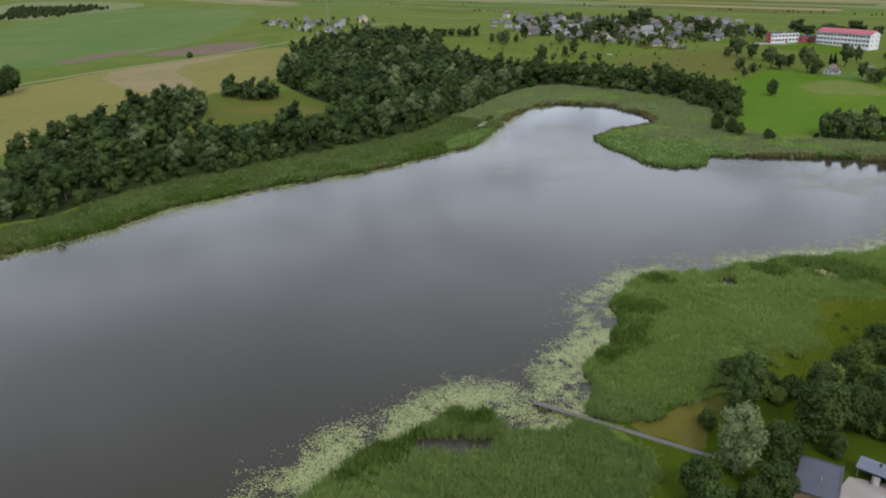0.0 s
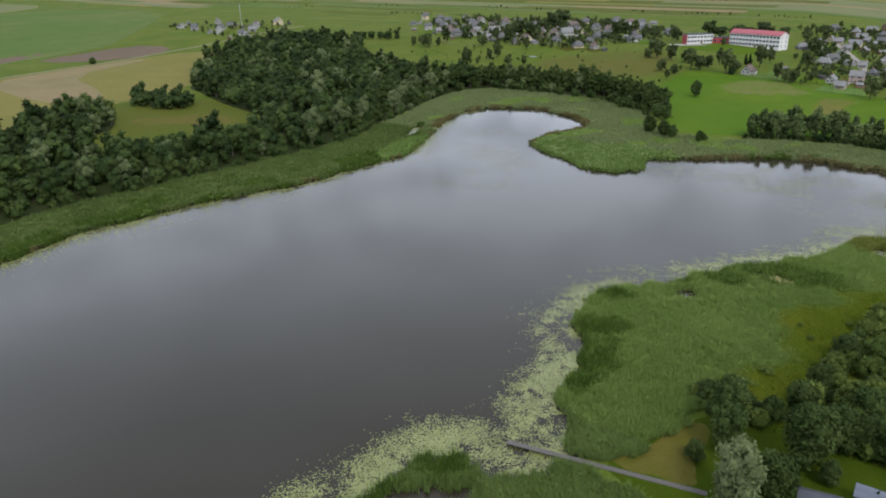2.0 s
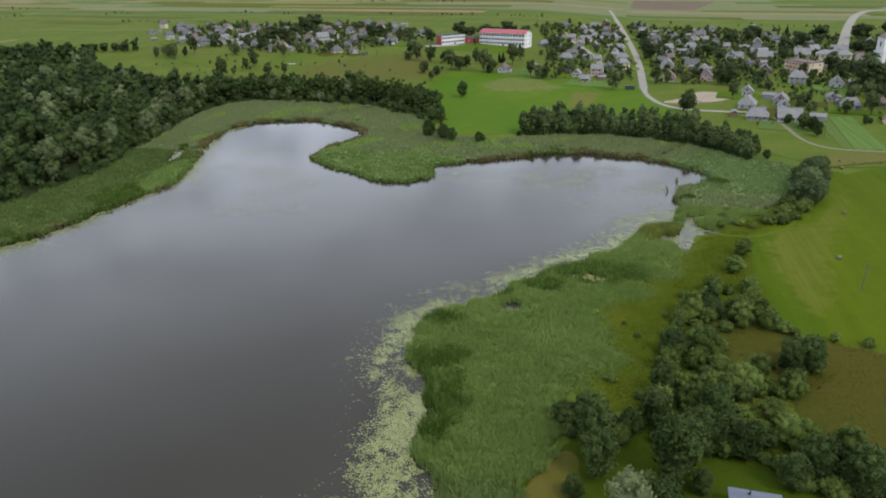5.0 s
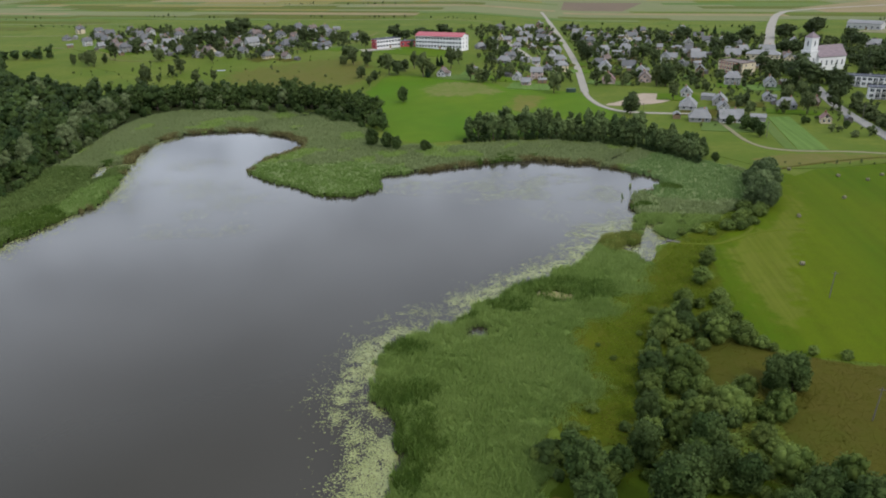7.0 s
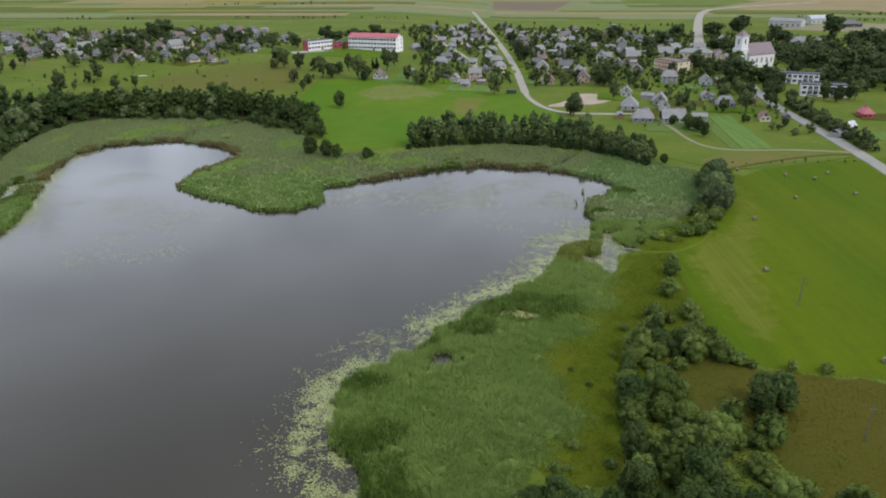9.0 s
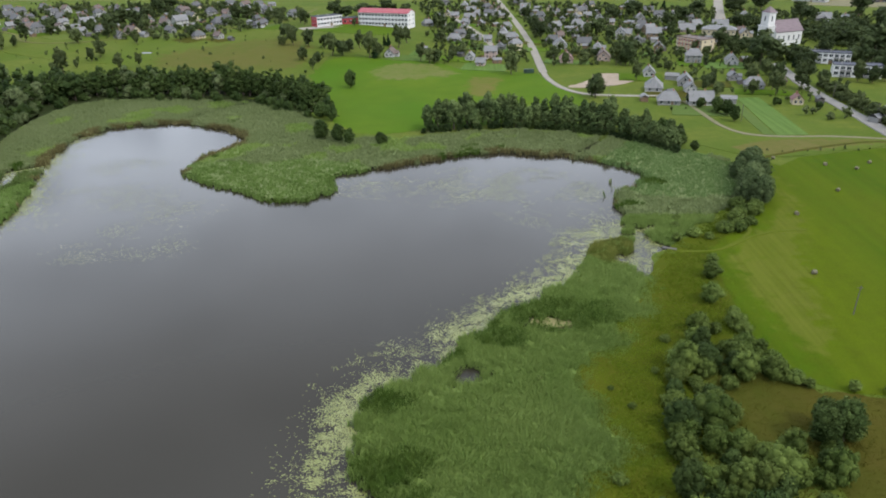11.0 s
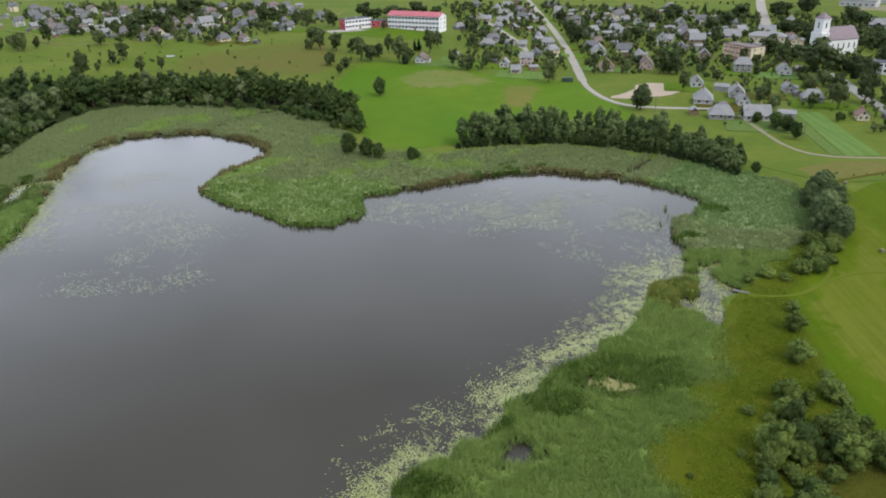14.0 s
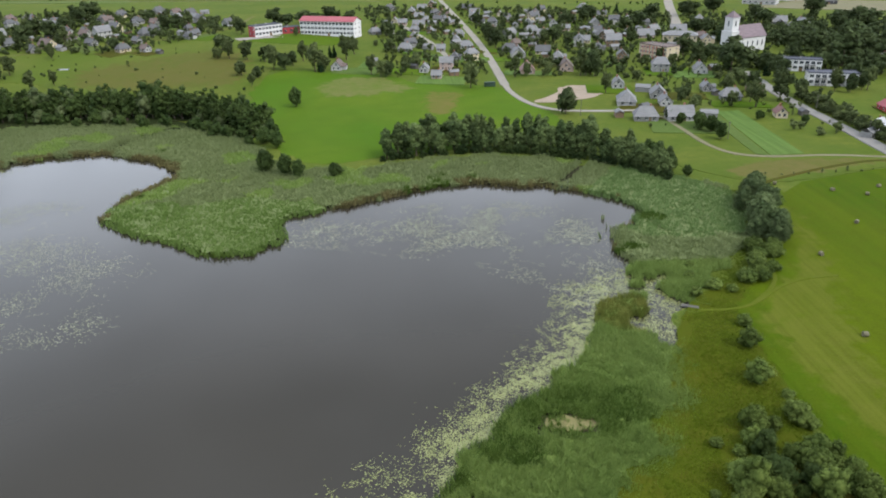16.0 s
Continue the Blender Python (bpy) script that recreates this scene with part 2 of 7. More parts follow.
M["verge"] = ground_mat("brownish_verge", (0.118, 0.112, 0.030), (0.088, 0.104, 0.018), (0.138, 0.118, 0.042), onto="meadow_grass")
M["moor_patch"] = ground_mat("brown_common_patch", (0.096, 0.098, 0.020), (0.082, 0.102, 0.016), (0.116, 0.100, 0.030), big=0.03, mid=0.14, onto="unmown_common")
M["clearing_patch"] = ground_mat("brown_clearing_patch", (0.110, 0.098, 0.022), (0.090, 0.096, 0.018), (0.120, 0.096, 0.030), big=0.05, mid=0.2, onto="unmown_brownish_grass")
M["raked"] = ground_mat("raked_hay_patch", (0.078, 0.096, 0.008), (0.094, 0.106, 0.014), (0.066, 0.092, 0.006), bump=0.12, rows=(0.9, 24, 0.3), onto="cut_hay_field")
M["dry_mat"] = ground_mat("flattened_dry_reed", (0.24, 0.215, 0.095), (0.19, 0.18, 0.07), (0.27, 0.24, 0.12), mid=0.8)
M["gravel"] = ground_mat("gravel_road", (0.290, 0.266, 0.224), (0.250, 0.228, 0.194), (0.325, 0.300, 0.258), big=0.08, mid=0.6, fine=4.0)
M["asphalt"] = ground_mat("pale_worn_asphalt", (0.248, 0.237, 0.214), (0.217, 0.207, 0.190), (0.279, 0.266, 0.237), big=0.08, mid=0.6, fine=4.0)
M["sand"] = ground_mat("bare_sandy_yard", (0.194, 0.178, 0.106), (0.167, 0.158, 0.085), (0.216, 0.197, 0.128), big=0.08, mid=0.4, fine=2.0)
M["yard_soil"] = ground_mat("bare_pinkish_soil", (0.33, 0.26, 0.20), (0.28, 0.235, 0.165), (0.37, 0.30, 0.24), big=0.08, mid=0.4, fine=2.0)
M["strip_green"] = ground_mat("young_vegetable_rows", (0.078, 0.136, 0.032), (0.094, 0.145, 0.035), (0.070, 0.123, 0.025), rows=(0.8, -5, 0.35))
M["faint_track"] = ground_mat("trampled_hay", (0.092, 0.112, 0.012), (0.080, 0.108, 0.008), (0.104, 0.116, 0.018))
M["track_grass"] = ground_mat("trodden_grass", (0.135, 0.135, 0.045), (0.10, 0.12, 0.025), (0.16, 0.15, 0.065))
# litter with the shade of the gaps between crowns in its colour
M["forest_floor"] = ground_mat("shade_dark_litter", (0.026, 0.036, 0.011), (0.020, 0.032, 0.009), (0.036, 0.038, 0.015), bump=0.4)
M["dry_lawn"] = ground_mat("parched_lawn", (0.098, 0.088, 0.016), (0.070, 0.086, 0.008), (0.125, 0.100, 0.030))
M["reed"] = leaf_mat("green_reed", (0.156, 0.236, 0.053), (0.276, 0.355, 0.104), 0.3, 0.7, 0.05, 0.06, 0.45)
M["reed_far"] = leaf_mat("far_reed", (0.212, 0.266, 0.104), (0.298, 0.342, 0.156), 0.25, 0.75, 0.02, 0.06, 0.45)
M["west_reed"] = leaf_mat("deep_green_reed", (0.106, 0.162, 0.040), (0.188, 0.248, 0.076), 0.4, 0.7, 0.05, 0.06, 0.4)
M["lush_reed"] = leaf_mat("lush_bright_reed", (0.150, 0.244, 0.052), (0.240, 0.340, 0.098), 0.4, 0.7, 0.05, 0.06, 0.45)
M["cool_reed"] = leaf_mat("cool_green_reed", (0.132, 0.206, 0.064), (0.200, 0.280, 0.106), 0.3, 0.7, 0.05, 0.06, 0.45)
M["bulrush"] = leaf_mat("dark_bulrush", (0.044, 0.084, 0.012), (0.090, 0.138, 0.026), 0.6, 0.7, 0.12, 0.06, 0.4)
M["sedge"] = leaf_mat("olive_sedge", (0.088, 0.125, 0.020), (0.195, 0.200, 0.050), 0.6, 0.7, 0.2, 0.06, 0.4)
M["dry_reed"] = leaf_mat("dry_brown_reed", (0.095, 0.090, 0.034), (0.190, 0.166, 0.070), 0.5, 0.8, 0.2, 0.06, 0.4)
M["pad"] = leaf_mat("water_lily_pad", (0.158, 0.178, 0.044), (0.268, 0.28, 0.092), 0.4, 0.24, 0.3, 0.5, 0.05)
# glossy pads, base colour also paled for the sky's glint on them
M["bay_pad"] = leaf_mat("glossy_glint_pad", (0.160, 0.170, 0.085), (0.270, 0.275, 0.165), 0.4, 0.2, 0.3, 0.6, 0.05)
M["leaf_dark"] = leaf_mat("dark_alder_leaf", (0.011, 0.024, 0.008), (0.048, 0.072, 0.020), 0.7, 0.65, 0.11, 0.05, 0.10)
M["leaf_mid"] = leaf_mat("broadleaf_green", (0.015, 0.032, 0.008), (0.068, 0.100, 0.027), 0.7, 0.65, 0.11, 0.05, 0.12)
M["leaf_willow"] = leaf_mat("grey_willow_leaf", (0.088, 0.118, 0.046), (0.215, 0.255, 0.120), 0.5, 0.65, 0.11, 0.05, 0.3)
M["leaf_row_willow"] = leaf_mat("sheeny_willow_leaf", (0.046, 0.076, 0.026), (0.150, 0.190, 0.080), 0.5, 0.65, 0.11, 0.05, 0.24)
M["leaf_pale"] = leaf_mat("pale_sallow_leaf", (0.052, 0.082, 0.016), (0.155, 0.196, 0.048), 0.5, 0.65, 0.11, 0.05, 0.24)
M["leaf_sallow"] = leaf_mat("silvery_sallow_leaf", (0.046, 0.068, 0.026), (0.140, 0.170, 0.072), 0.5, 0.65, 0.11, 0.05, 0.2)
M["leaf_garden"] = leaf_mat("dark_garden_tree_leaf", (0.020, 0.040, 0.010), (0.076, 0.108, 0.030), 0.6, 0.65, 0.11, 0.05, 0.22)
M["leaf_scrub"] = leaf_mat("scrub_leaf", (0.036, 0.062, 0.012), (0.138, 0.182, 0.042), 0.6, 0.65, 0.11, 0.05, 0.24)
# village leaves, greyed in their base colours to carry the distance haze
M["leaf_village"] = leaf_mat("hazed_garden_leaf", (0.050, 0.070, 0.025), (0.128, 0.156, 0.056), 0.5, 0.65, 0.11, 0.05, 0.24)
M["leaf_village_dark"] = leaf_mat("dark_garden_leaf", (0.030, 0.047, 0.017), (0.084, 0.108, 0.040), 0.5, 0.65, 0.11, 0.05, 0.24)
M["leaf_belt"] = leaf_mat("alder_belt_leaf", (0.042, 0.072, 0.024), (0.138, 0.182, 0.064), 0.7, 0.65, 0.11, 0.05, 0.24)
M["leaf_fir"] = leaf_mat("spruce_needle", (0.014, 0.032, 0.014), (0.035, 0.062, 0.022))
M["tussock"] = leaf_mat("meadow_tussock", (0.088, 0.132, 0.010), (0.160, 0.200, 0.022), 0.5, 0.8, 0.08, 0.04, 0.4)
M["rough_tussock"] = leaf_mat("rough_meadow_tussock", (0.080, 0.084, 0.012), (0.122, 0.112, 0.024), 0.5, 0.8, 0.08, 0.04, 0.4)
M["bark"] = plain_mat("bark", (0.12, 0.09, 0.065), 0.9, 0.4, 3.0, bump=0.4)
M["white_wall"] = plain_mat("white_plaster", (0.46, 0.455, 0.43), 0.8, 0.08)
M["bright_wall"] = plain_mat("fresh_white_render", (0.76, 0.745, 0.73), 0.8, 0.06)
M["church_wall"] = plain_mat("church_limewash", (0.70, 0.69, 0.67), 0.85, 0.1)
M["grey_wall"] = plain_mat("grey_brick_wall", (0.29, 0.285, 0.27), 0.85, 0.15)
M["cream_wall"] = plain_mat("cream_plaster", (0.60, 0.51, 0.35), 0.85, 0.12)
M["wood_wall"] = plain_mat("brown_plank_wall", (0.22, 0.15, 0.09), 0.85, 0.25)
M["pink_wall"] = plain_mat("pale_pink_plaster", (0.48, 0.37, 0.32), 0.85, 0.12)
M["red_panel"] = plain_mat("red_panel", (0.40, 0.05, 0.06), 0.6, 0.15)
M["grey_roof"] = plain_mat("grey_fibre_cement_roof", (0.215, 0.213, 0.210), 0.75, 0.25, 1.0, stretch=(1, 6, 1))
M["dark_roof"] = plain_mat("dark_sheet_roof", (0.105, 0.104, 0.104), 0.6, 0.25, 1.0, stretch=(1, 6, 1))
M["red_roof"] = plain_mat("faded_red_roof", (0.22, 0.115, 0.105), 0.7, 0.2, 1.0, stretch=(1, 6, 1))
M["brown_roof"] = plain_mat("brown_tile_roof", (0.155, 0.115, 0.10), 0.8, 0.25, 1.0, stretch=(1, 6, 1))
M["school_roof"] = plain_mat("red_sheet_roof", (0.36, 0.085, 0.10), 0.55, 0.15, 1.0, stretch=(1, 6, 1))
M["church_roof"] = plain_mat("dull_mauve_tile_roof", (0.20, 0.15, 0.16), 0.75, 0.2, 1.0, stretch=(1, 6, 1))
M["brick"] = plain_mat("dull_brick", (0.33, 0.16, 0.11), 0.9, 0.25)
M["glass"] = plain_mat("dark_window_glass", (0.05, 0.06, 0.07), 0.08, 0.2, spec=0.6, bump=0.0)
M["frame"] = plain_mat("white_painted_frame", (0.75, 0.75, 0.73), 0.6, 0.06)
M["old_wood"] = plain_mat("weathered_grey_wood", (0.135, 0.125, 0.11), 0.9, 0.35, 4.0, bump=0.3, stretch=(1, 8, 1))
M["hay"] = plain_mat("pale_hay", (0.18, 0.165, 0.095), 0.95, 0.25, 6.0, bump=0.5)
M["metal"] = plain_mat("dull_zinc", (0.45, 0.46, 0.47), 0.5, 0.15, metal=0.6)
M["dark_metal"] = plain_mat("dark_steel", (0.06, 0.06, 0.065), 0.5, 0.15)
M["bitumen"] = plain_mat("grey_bitumen_flat_roof", (0.075, 0.08, 0.10), 0.85, 0.15, 0.8)
M["blue_sheet"] = plain_mat("blue_grey_sheet_roof", (0.13, 0.145, 0.18), 0.6, 0.2, 1.0, stretch=(1, 6, 1))
M["paving"] = plain_mat("pale_concrete_paving", (0.30, 0.265, 0.24), 0.9, 0.15, 1.2)

water_m, n_, l_, b_ = shader("murky_lake_water", 0.06, 0.5)
b_.inputs["IOR"].default_value = 1.33
pos_ = n_.new("ShaderNodeNewGeometry").outputs["Position"]
f_, _x = noise_fac(n_, l_, pos_, 0.012, 3.0, 0.35, 0.65)
l_.new(mixed(n_, l_, (0.025, 0.0215, 0.0145), (0.021, 0.0185, 0.0125), f_), b_.inputs["Base Color"])
_y, h1_ = noise_fac(n_, l_, pos_, 1.1, 4.0)
bp_ = n_.new("ShaderNodeBump")
bp_.inputs["Strength"].default_value, bp_.inputs["Distance"].default_value = 0.05, 0.2
l_.new(h1_, bp_.inputs["Height"])
l_.new(bp_.outputs["Normal"], b_.inputs["Normal"])
M["water"] = water_m

# ---- mesh helpers ----


def fast_mesh(name, verts, faces, mats, slots=None, smooth=False):
    """A mesh from arrays: faces is a list of index arrays, each of one face size; slots gives the material of each."""
    me = bpy.data.meshes.new(name)
    verts = np.asarray(verts, np.float32)
    me.vertices.add(len(verts))
    me.vertices.foreach_set("co", verts.ravel())
    loops = np.concatenate([f.ravel() for f in faces]).astype(np.int32)
    sizes = np.concatenate([np.full(len(f), f.shape[1]) for f in faces])
    me.loops.add(len(loops))
    me.loops.foreach_set("vertex_index", loops)
    me.polygons.add(len(sizes))
    me.polygons.foreach_set("loop_start", np.concatenate([[0], np.cumsum(sizes)[:-1]]).astype(np.int32))
    me.polygons.foreach_set("loop_total", sizes.astype(np.int32))
    if slots is not None:
        idx = np.concatenate([np.full(len(f), s) if np.isscalar(s) else s for f, s in zip(faces, slots)])
        me.polygons.foreach_set("material_index", idx.astype(np.int32))
    me.polygons.foreach_set("use_smooth", np.full(len(sizes), smooth))
    for m in mats:
        me.materials.append(m)
    me.update(calc_edges=True)
    return me


def part(name, bm, material, parent=None, label=""):
    """Links a bmesh as one mesh object under a thing or a part."""
    me = bpy.data.meshes.new(name)
    bm.to_mesh(me)
    bm.free()
    for m in (material if isinstance(material, (list, tuple)) else [material]):
        me.materials.append(m)
    ob = new(name, me)
    ob.parent = parent
    return tagged(ob, label=label)


def share(name, me, parent, m, label=""):
    """One more object on a mesh that others use too."""
    ob = new(name, me)
    ob.parent = parent
    ob.matrix_basis = m
    return tagged(ob, label=label)


def box(bm, x0, y0, z0, x1, y1, z1, mat=0, m=None):
    vs = [bm.verts.new(Vector(p) if m is None else m @ Vector(p)) for p in
          ((x0, y0, z0), (x1, y0, z0), (x1, y1, z0), (x0, y1, z0), (x0, y0, z1), (x1, y0, z1), (x1, y1, z1), (x0, y1, z1))]
    for f in ((3, 2, 1, 0), (4, 5, 6, 7), (0, 1, 5, 4), (1, 2, 6, 5), (2, 3, 7, 6), (3, 0, 4, 7)):
        bm.faces.new([vs[i] for i in f]).material_index = mat
    return vs


def smooth_loop(pts, rounds=2):
    p = np.array(pts, float)
    for _ in range(rounds):
        q = np.roll(p, -1, 0)
        p = np.stack([0.75 * p + 0.25 * q, 0.25 * p + 0.75 * q], 1).reshape(-1, 2)
    return p


def ragged(p, amount, scale):
    """The loop with its outline made uneven."""
    out = []
    for x, y in p:
        out.append((x + amount * noise.noise((x * scale, y * scale, 3.1)), y + amount * noise.noise((x * scale, y * scale, 9.7))))
    return np.array(out)


def inside(p, poly):
    p, hit = np.asarray(p, float), np.zeros(len(p), bool)
    for (x0, y0), (x1, y1) in zip(poly, np.roll(poly, -1, 0)):
        if y0 == y1:
            continue
        cross = (y0 > p[:, 1]) != (y1 > p[:, 1])
        hit ^= cross & (p[:, 0] < (x1 - x0) * (p[:, 1] - y0) / (y1 - y0) + x0)
    return hit


def edge_distance(p, poly, closed=True):
    p = np.asarray(p, float)
    best = np.full(len(p), 1e9)
    ends = np.roll(poly, -1, 0) if closed else poly[1:]
    for a, b in zip(np.asarray(poly, float), np.asarray(ends, float)):
        ab = b - a
        t = np.clip(((p - a) @ ab) / max(ab @ ab, 1e-9), 0, 1)
        best = np.minimum(best, np.hypot(*(p - a - t[:, None] * ab).T))
    return best


def lattice(ix, iy, seed):
    v = np.sin(ix * 127.1 + iy * 311.7 + seed * 74.7) * 43758.5453
    return v - np.floor(v)


def fbm(p, scale, seed=0.0):
    """Soft noise of three octaves, about -1 to 1."""
    p, out, amp = np.asarray(p, float) * scale, 0.0, 1.0
    for o in range(3):
        q = p * 2 ** o + seed * 13.7
        i = np.floor(q)
        f = q - i
        f = f * f * (3 - 2 * f)
        c = [[lattice(i[:, 0] + a, i[:, 1] + b, seed + o) for b in (0, 1)] for a in (0, 1)]
        m0 = c[0][0] + (c[1][0] - c[0][0]) * f[:, 0]
        m1 = c[0][1] + (c[1][1] - c[0][1]) * f[:, 0]
        out = out + amp * (2 * (m0 + (m1 - m0) * f[:, 1]) - 1)
        amp *= 0.5
    return out / 1.2


def scatter(poly, spacing, rng, tries=None):
    """Points in a polygon on a jittered hexagonal lattice."""
    poly = np.asarray(poly, float)
    lo, hi = poly.min(0), poly.max(0)
    gx, gy = np.meshgrid(np.arange(lo[0], hi[0] + spacing, spacing), np.arange(lo[1], hi[1] + spacing, spacing * 0.87))
    gx = gx + (np.arange(gx.shape[0]) % 2)[:, None] * spacing * 0.5
    p = np.stack([gx.ravel(), gy.ravel()], 1) + rng.uniform(-0.38, 0.38, (gx.size, 2)) * spacing
    return p[inside(p, poly)]

# ---- the lake, its reed belt and the land ----
LAND = 0.5
SHORE = [(-189, 17), (-185, 35), (-183, 48), (-184, 64), (-186, 83), (-180, 97), (-176, 116), (-164, 143), (-155, 166), (-153, 185), (-150, 196),
         (-146, 221), (-156, 245), (-166, 279), (-173, 304), (-169, 323), (-156, 333), (-134, 337), (-118, 330), (-95, 310), (-96, 298), (-105, 285),
         (-107, 267), (-104, 256), (-90, 245), (-73, 238), (-66, 229), (-56, 229), (-46, 234), (-41, 241), (-48, 254), (-36, 260), (-20, 269), (-4, 279),
         (13, 284), (32, 281), (51, 273), (62, 265), (66, 255), (62, 244), (53, 240), (52, 224), (51, 207)]
CREEK = [(48.5, 203), (51.5, 202), (55.5, 206), (59.5, 210), (60.5, 207.5), (57.5, 202), (57, 196.5), (60, 193), (61.5, 190), (58, 190), (54.5, 187.5), (54.8, 183), (53.5, 177), (50.5, 175), (51, 180.5), (47.5, 181), (45, 181.5), (46.5, 185), (49.5, 187), (52, 190), (52, 196), (48, 198.5)]
SHORE_EAST = [(39, 194), (35, 182), (29, 171), (22, 163), (15, 156), (7, 147), (1, 139), (0, 133), (-7, 128), (-14, 124), (-18, 117), (-16, 106), (-16, 98),
              (-9, 91), (-5, 80), (-8, 72), (-6, 66), (1, 60), (4, 52), (1, 44), (-5, 37), (-9, 42), (-15, 42), (-21, 34), (-19, 26), (-24, 18), (-25, 10),
              (-24, 1), (-26, -40), (-60, -130), (-190, -140), (-215, -60)]
LAKE = ragged(smooth_loop(SHORE + CREEK + SHORE_EAST), 2.2, 0.16)
OUTER_WEST = [(-216, 26), (-210, 42), (-218, 67), (-216, 90), (-212, 115), (-207, 142), (-200, 170), (-190, 200), (-190, 232), (-195, 255), (-200, 291),
              (-215, 360), (-194, 388), (-134, 384), (-94, 370), (-68, 338), (-57, 307), (-24, 304), (7, 318), (37, 315), (59, 305), (92, 283), (105, 271),
              (92, 226), (76, 209)]
OUTER_EAST = [(66, 190), (57, 187), (54, 174), (50, 158), (44, 146), (36, 133), (32, 125), (32, 117), (36, 111), (40, 104), (34, 102), (29, 97), (27, 92), (22, 88), (20, 72), (17, 59), (7, 52), (14, 50), (20, 45),
              (25, 36), (23, 10), (20, -40), (-40, -145), (-190, -160), (-235, -60)]
REEDS = ragged(smooth_loop(OUTER_WEST + OUTER_EAST, 3), 4.5, 0.13)


POOLS = [(4.7, 129, 2.2), (3.4, 127.6, 1.3), (-13, 28, 2.6), (-10, 30, 2.4), (-7, 32, 2.0), (-16, 26, 2.0)]
ISLETS = [(54, 248, 1.0), (55, 241, 1.1), (50, 234, 0.9), (-158, 250, 2.2), (-150, 212, 2.0)]
CHANNELS = [((-165, 269), (-173, 263), 3.0), ((-173, 263), (-168, 247), 2.2), ((49, 284), (61, 304), 1.1), ((-133, 343), (-121, 369), 1.2), ((-121, 369), (-112, 374), 1.0)]


class Outline:
    """Signed distances from a loop, kept on a lattice; above nought within."""

    def __init__(self, poly, step=1.5):
        self.lo, self.step = np.array((-262.0, -182.0)), step
        gx, gy = np.meshgrid(np.arange(-262, 142, step), np.arange(-182, 422, step))
        p = np.stack([gx.ravel(), gy.ravel()], 1)
        self.grid = (edge_distance(p, poly) * np.where(inside(p, poly), 1, -1)).reshape(gx.shape)

    def within(self, p):
        q = (np.asarray(p, float) - self.lo) / self.step
        h, w = self.grid.shape
        x, y = np.clip(q[:, 0], 0, w - 1.001), np.clip(q[:, 1], 0, h - 1.001)
        i, j = x.astype(int), y.astype(int)
        u, v, g = x - i, y - j, self.grid
        return (g[j, i] * (1 - u) + g[j, i + 1] * u) * (1 - v) + (g[j + 1, i] * (1 - u) + g[j + 1, i + 1] * u) * v


LAKE_OUTLINE, REED_OUTLINE = Outline(LAKE), Outline(REEDS)


def meadow_side(p):
    """Nought where the reeds peter out into the damp meadow, one well inside them or where they end sharply."""
    p = np.asarray(p, float)
    return np.where((p[:, 1] > 92) & (p[:, 1] < 200) & (p[:, 0] > 10), np.clip((REED_OUTLINE.within(p) + 2.5 * fbm(p, 0.15, 8.1)) / 9, 0, 1), 1.0)


def reed_in(p):
    return REED_OUTLINE.within(p) + 0.9 * fbm(p, 0.3, 4.4)


def ease(t):
    t = np.clip(t, 0, 1)
    return t * t * (3 - 2 * t)


def hill(x, y):
    """The land rises gently towards the village in the north-west."""
    return 10.0 * ease((y - 360) / 260) * ease((90 - x) / 200)


def land_z(x, y):
    return float(LAND + hill(x, y))


def lake_depth(p):
    """Signed distance from the water's edge: below nought in the lake and its pools."""
    sd = -LAKE_OUTLINE.within(p) + 1.3 * fbm(p, 0.22, 6.3) + 0.5 * fbm(p, 0.9, 2.2)
    for cx, cy, r in ISLETS:
        sd = np.maximum(sd, r * (1 + 0.5 * fbm(p, 0.5, 1.7)) - np.hypot(p[:, 0] - cx, (p[:, 1] - cy) * 1.3))
    for cx, cy, r in POOLS:
        sd = np.minimum(sd, np.hypot(p[:, 0] - cx, p[:, 1] - cy) - r * (1 + 0.4 * fbm(p, 0.6, 3.3)))
    for a, b, half in CHANNELS:
        sd = np.minimum(sd, edge_distance(p, np.array((a, b), float), False) - half)
    return sd


def axis_lines(lo, hi, step, reach, grow=1.3):
    """Close lines across the lake, then ever wider ones out to the horizon."""
    mid, up, down, s = list(np.arange(lo, hi + 0.1, step)), [], [], step
    while (up[-1] if up else hi) < reach:
        s *= grow
        up.append((up[-1] if up else mid[-1]) + s)
        down.append((down[-1] if down else lo) - s)
    return np.array(down[::-1] + mid + up)


gx, gy = np.meshgrid(axis_lines(-235, 125, 3.0, 6500), np.concatenate([(yl := axis_lines(-165, 395, 3.0, 6500))[yl <= 395], np.arange(401, 650, 6.0), yl[yl > 655]]))
gp = np.stack([gx.ravel(), gy.ravel()], 1)
near = (np.abs(gp[:, 0] + 55) < 200) & (np.abs(gp[:, 1] - 115) < 300)
gz = LAND + hill(gp[:, 0], gp[:, 1])
belt_in = ease(REED_OUTLINE.within(gp[near]) / 6)
wet = np.minimum(np.clip(0.16 * lake_depth(gp[near]) + 0.02, -1.8, LAND), LAND - (LAND + 0.12) * belt_in)
gz[near] = np.where(wet < LAND, wet, gz[near])
rows_, cols_ = gx.shape
ids = np.arange(rows_ * cols_).reshape(rows_, cols_)
quads = np.stack([ids[:-1, :-1], ids[:-1, 1:], ids[1:, 1:], ids[1:, :-1]], -1).reshape(-1, 4)
ground = new("ground", fast_mesh("ground", np.c_[gp, gz], [quads], [M["meadow"]], smooth=True))
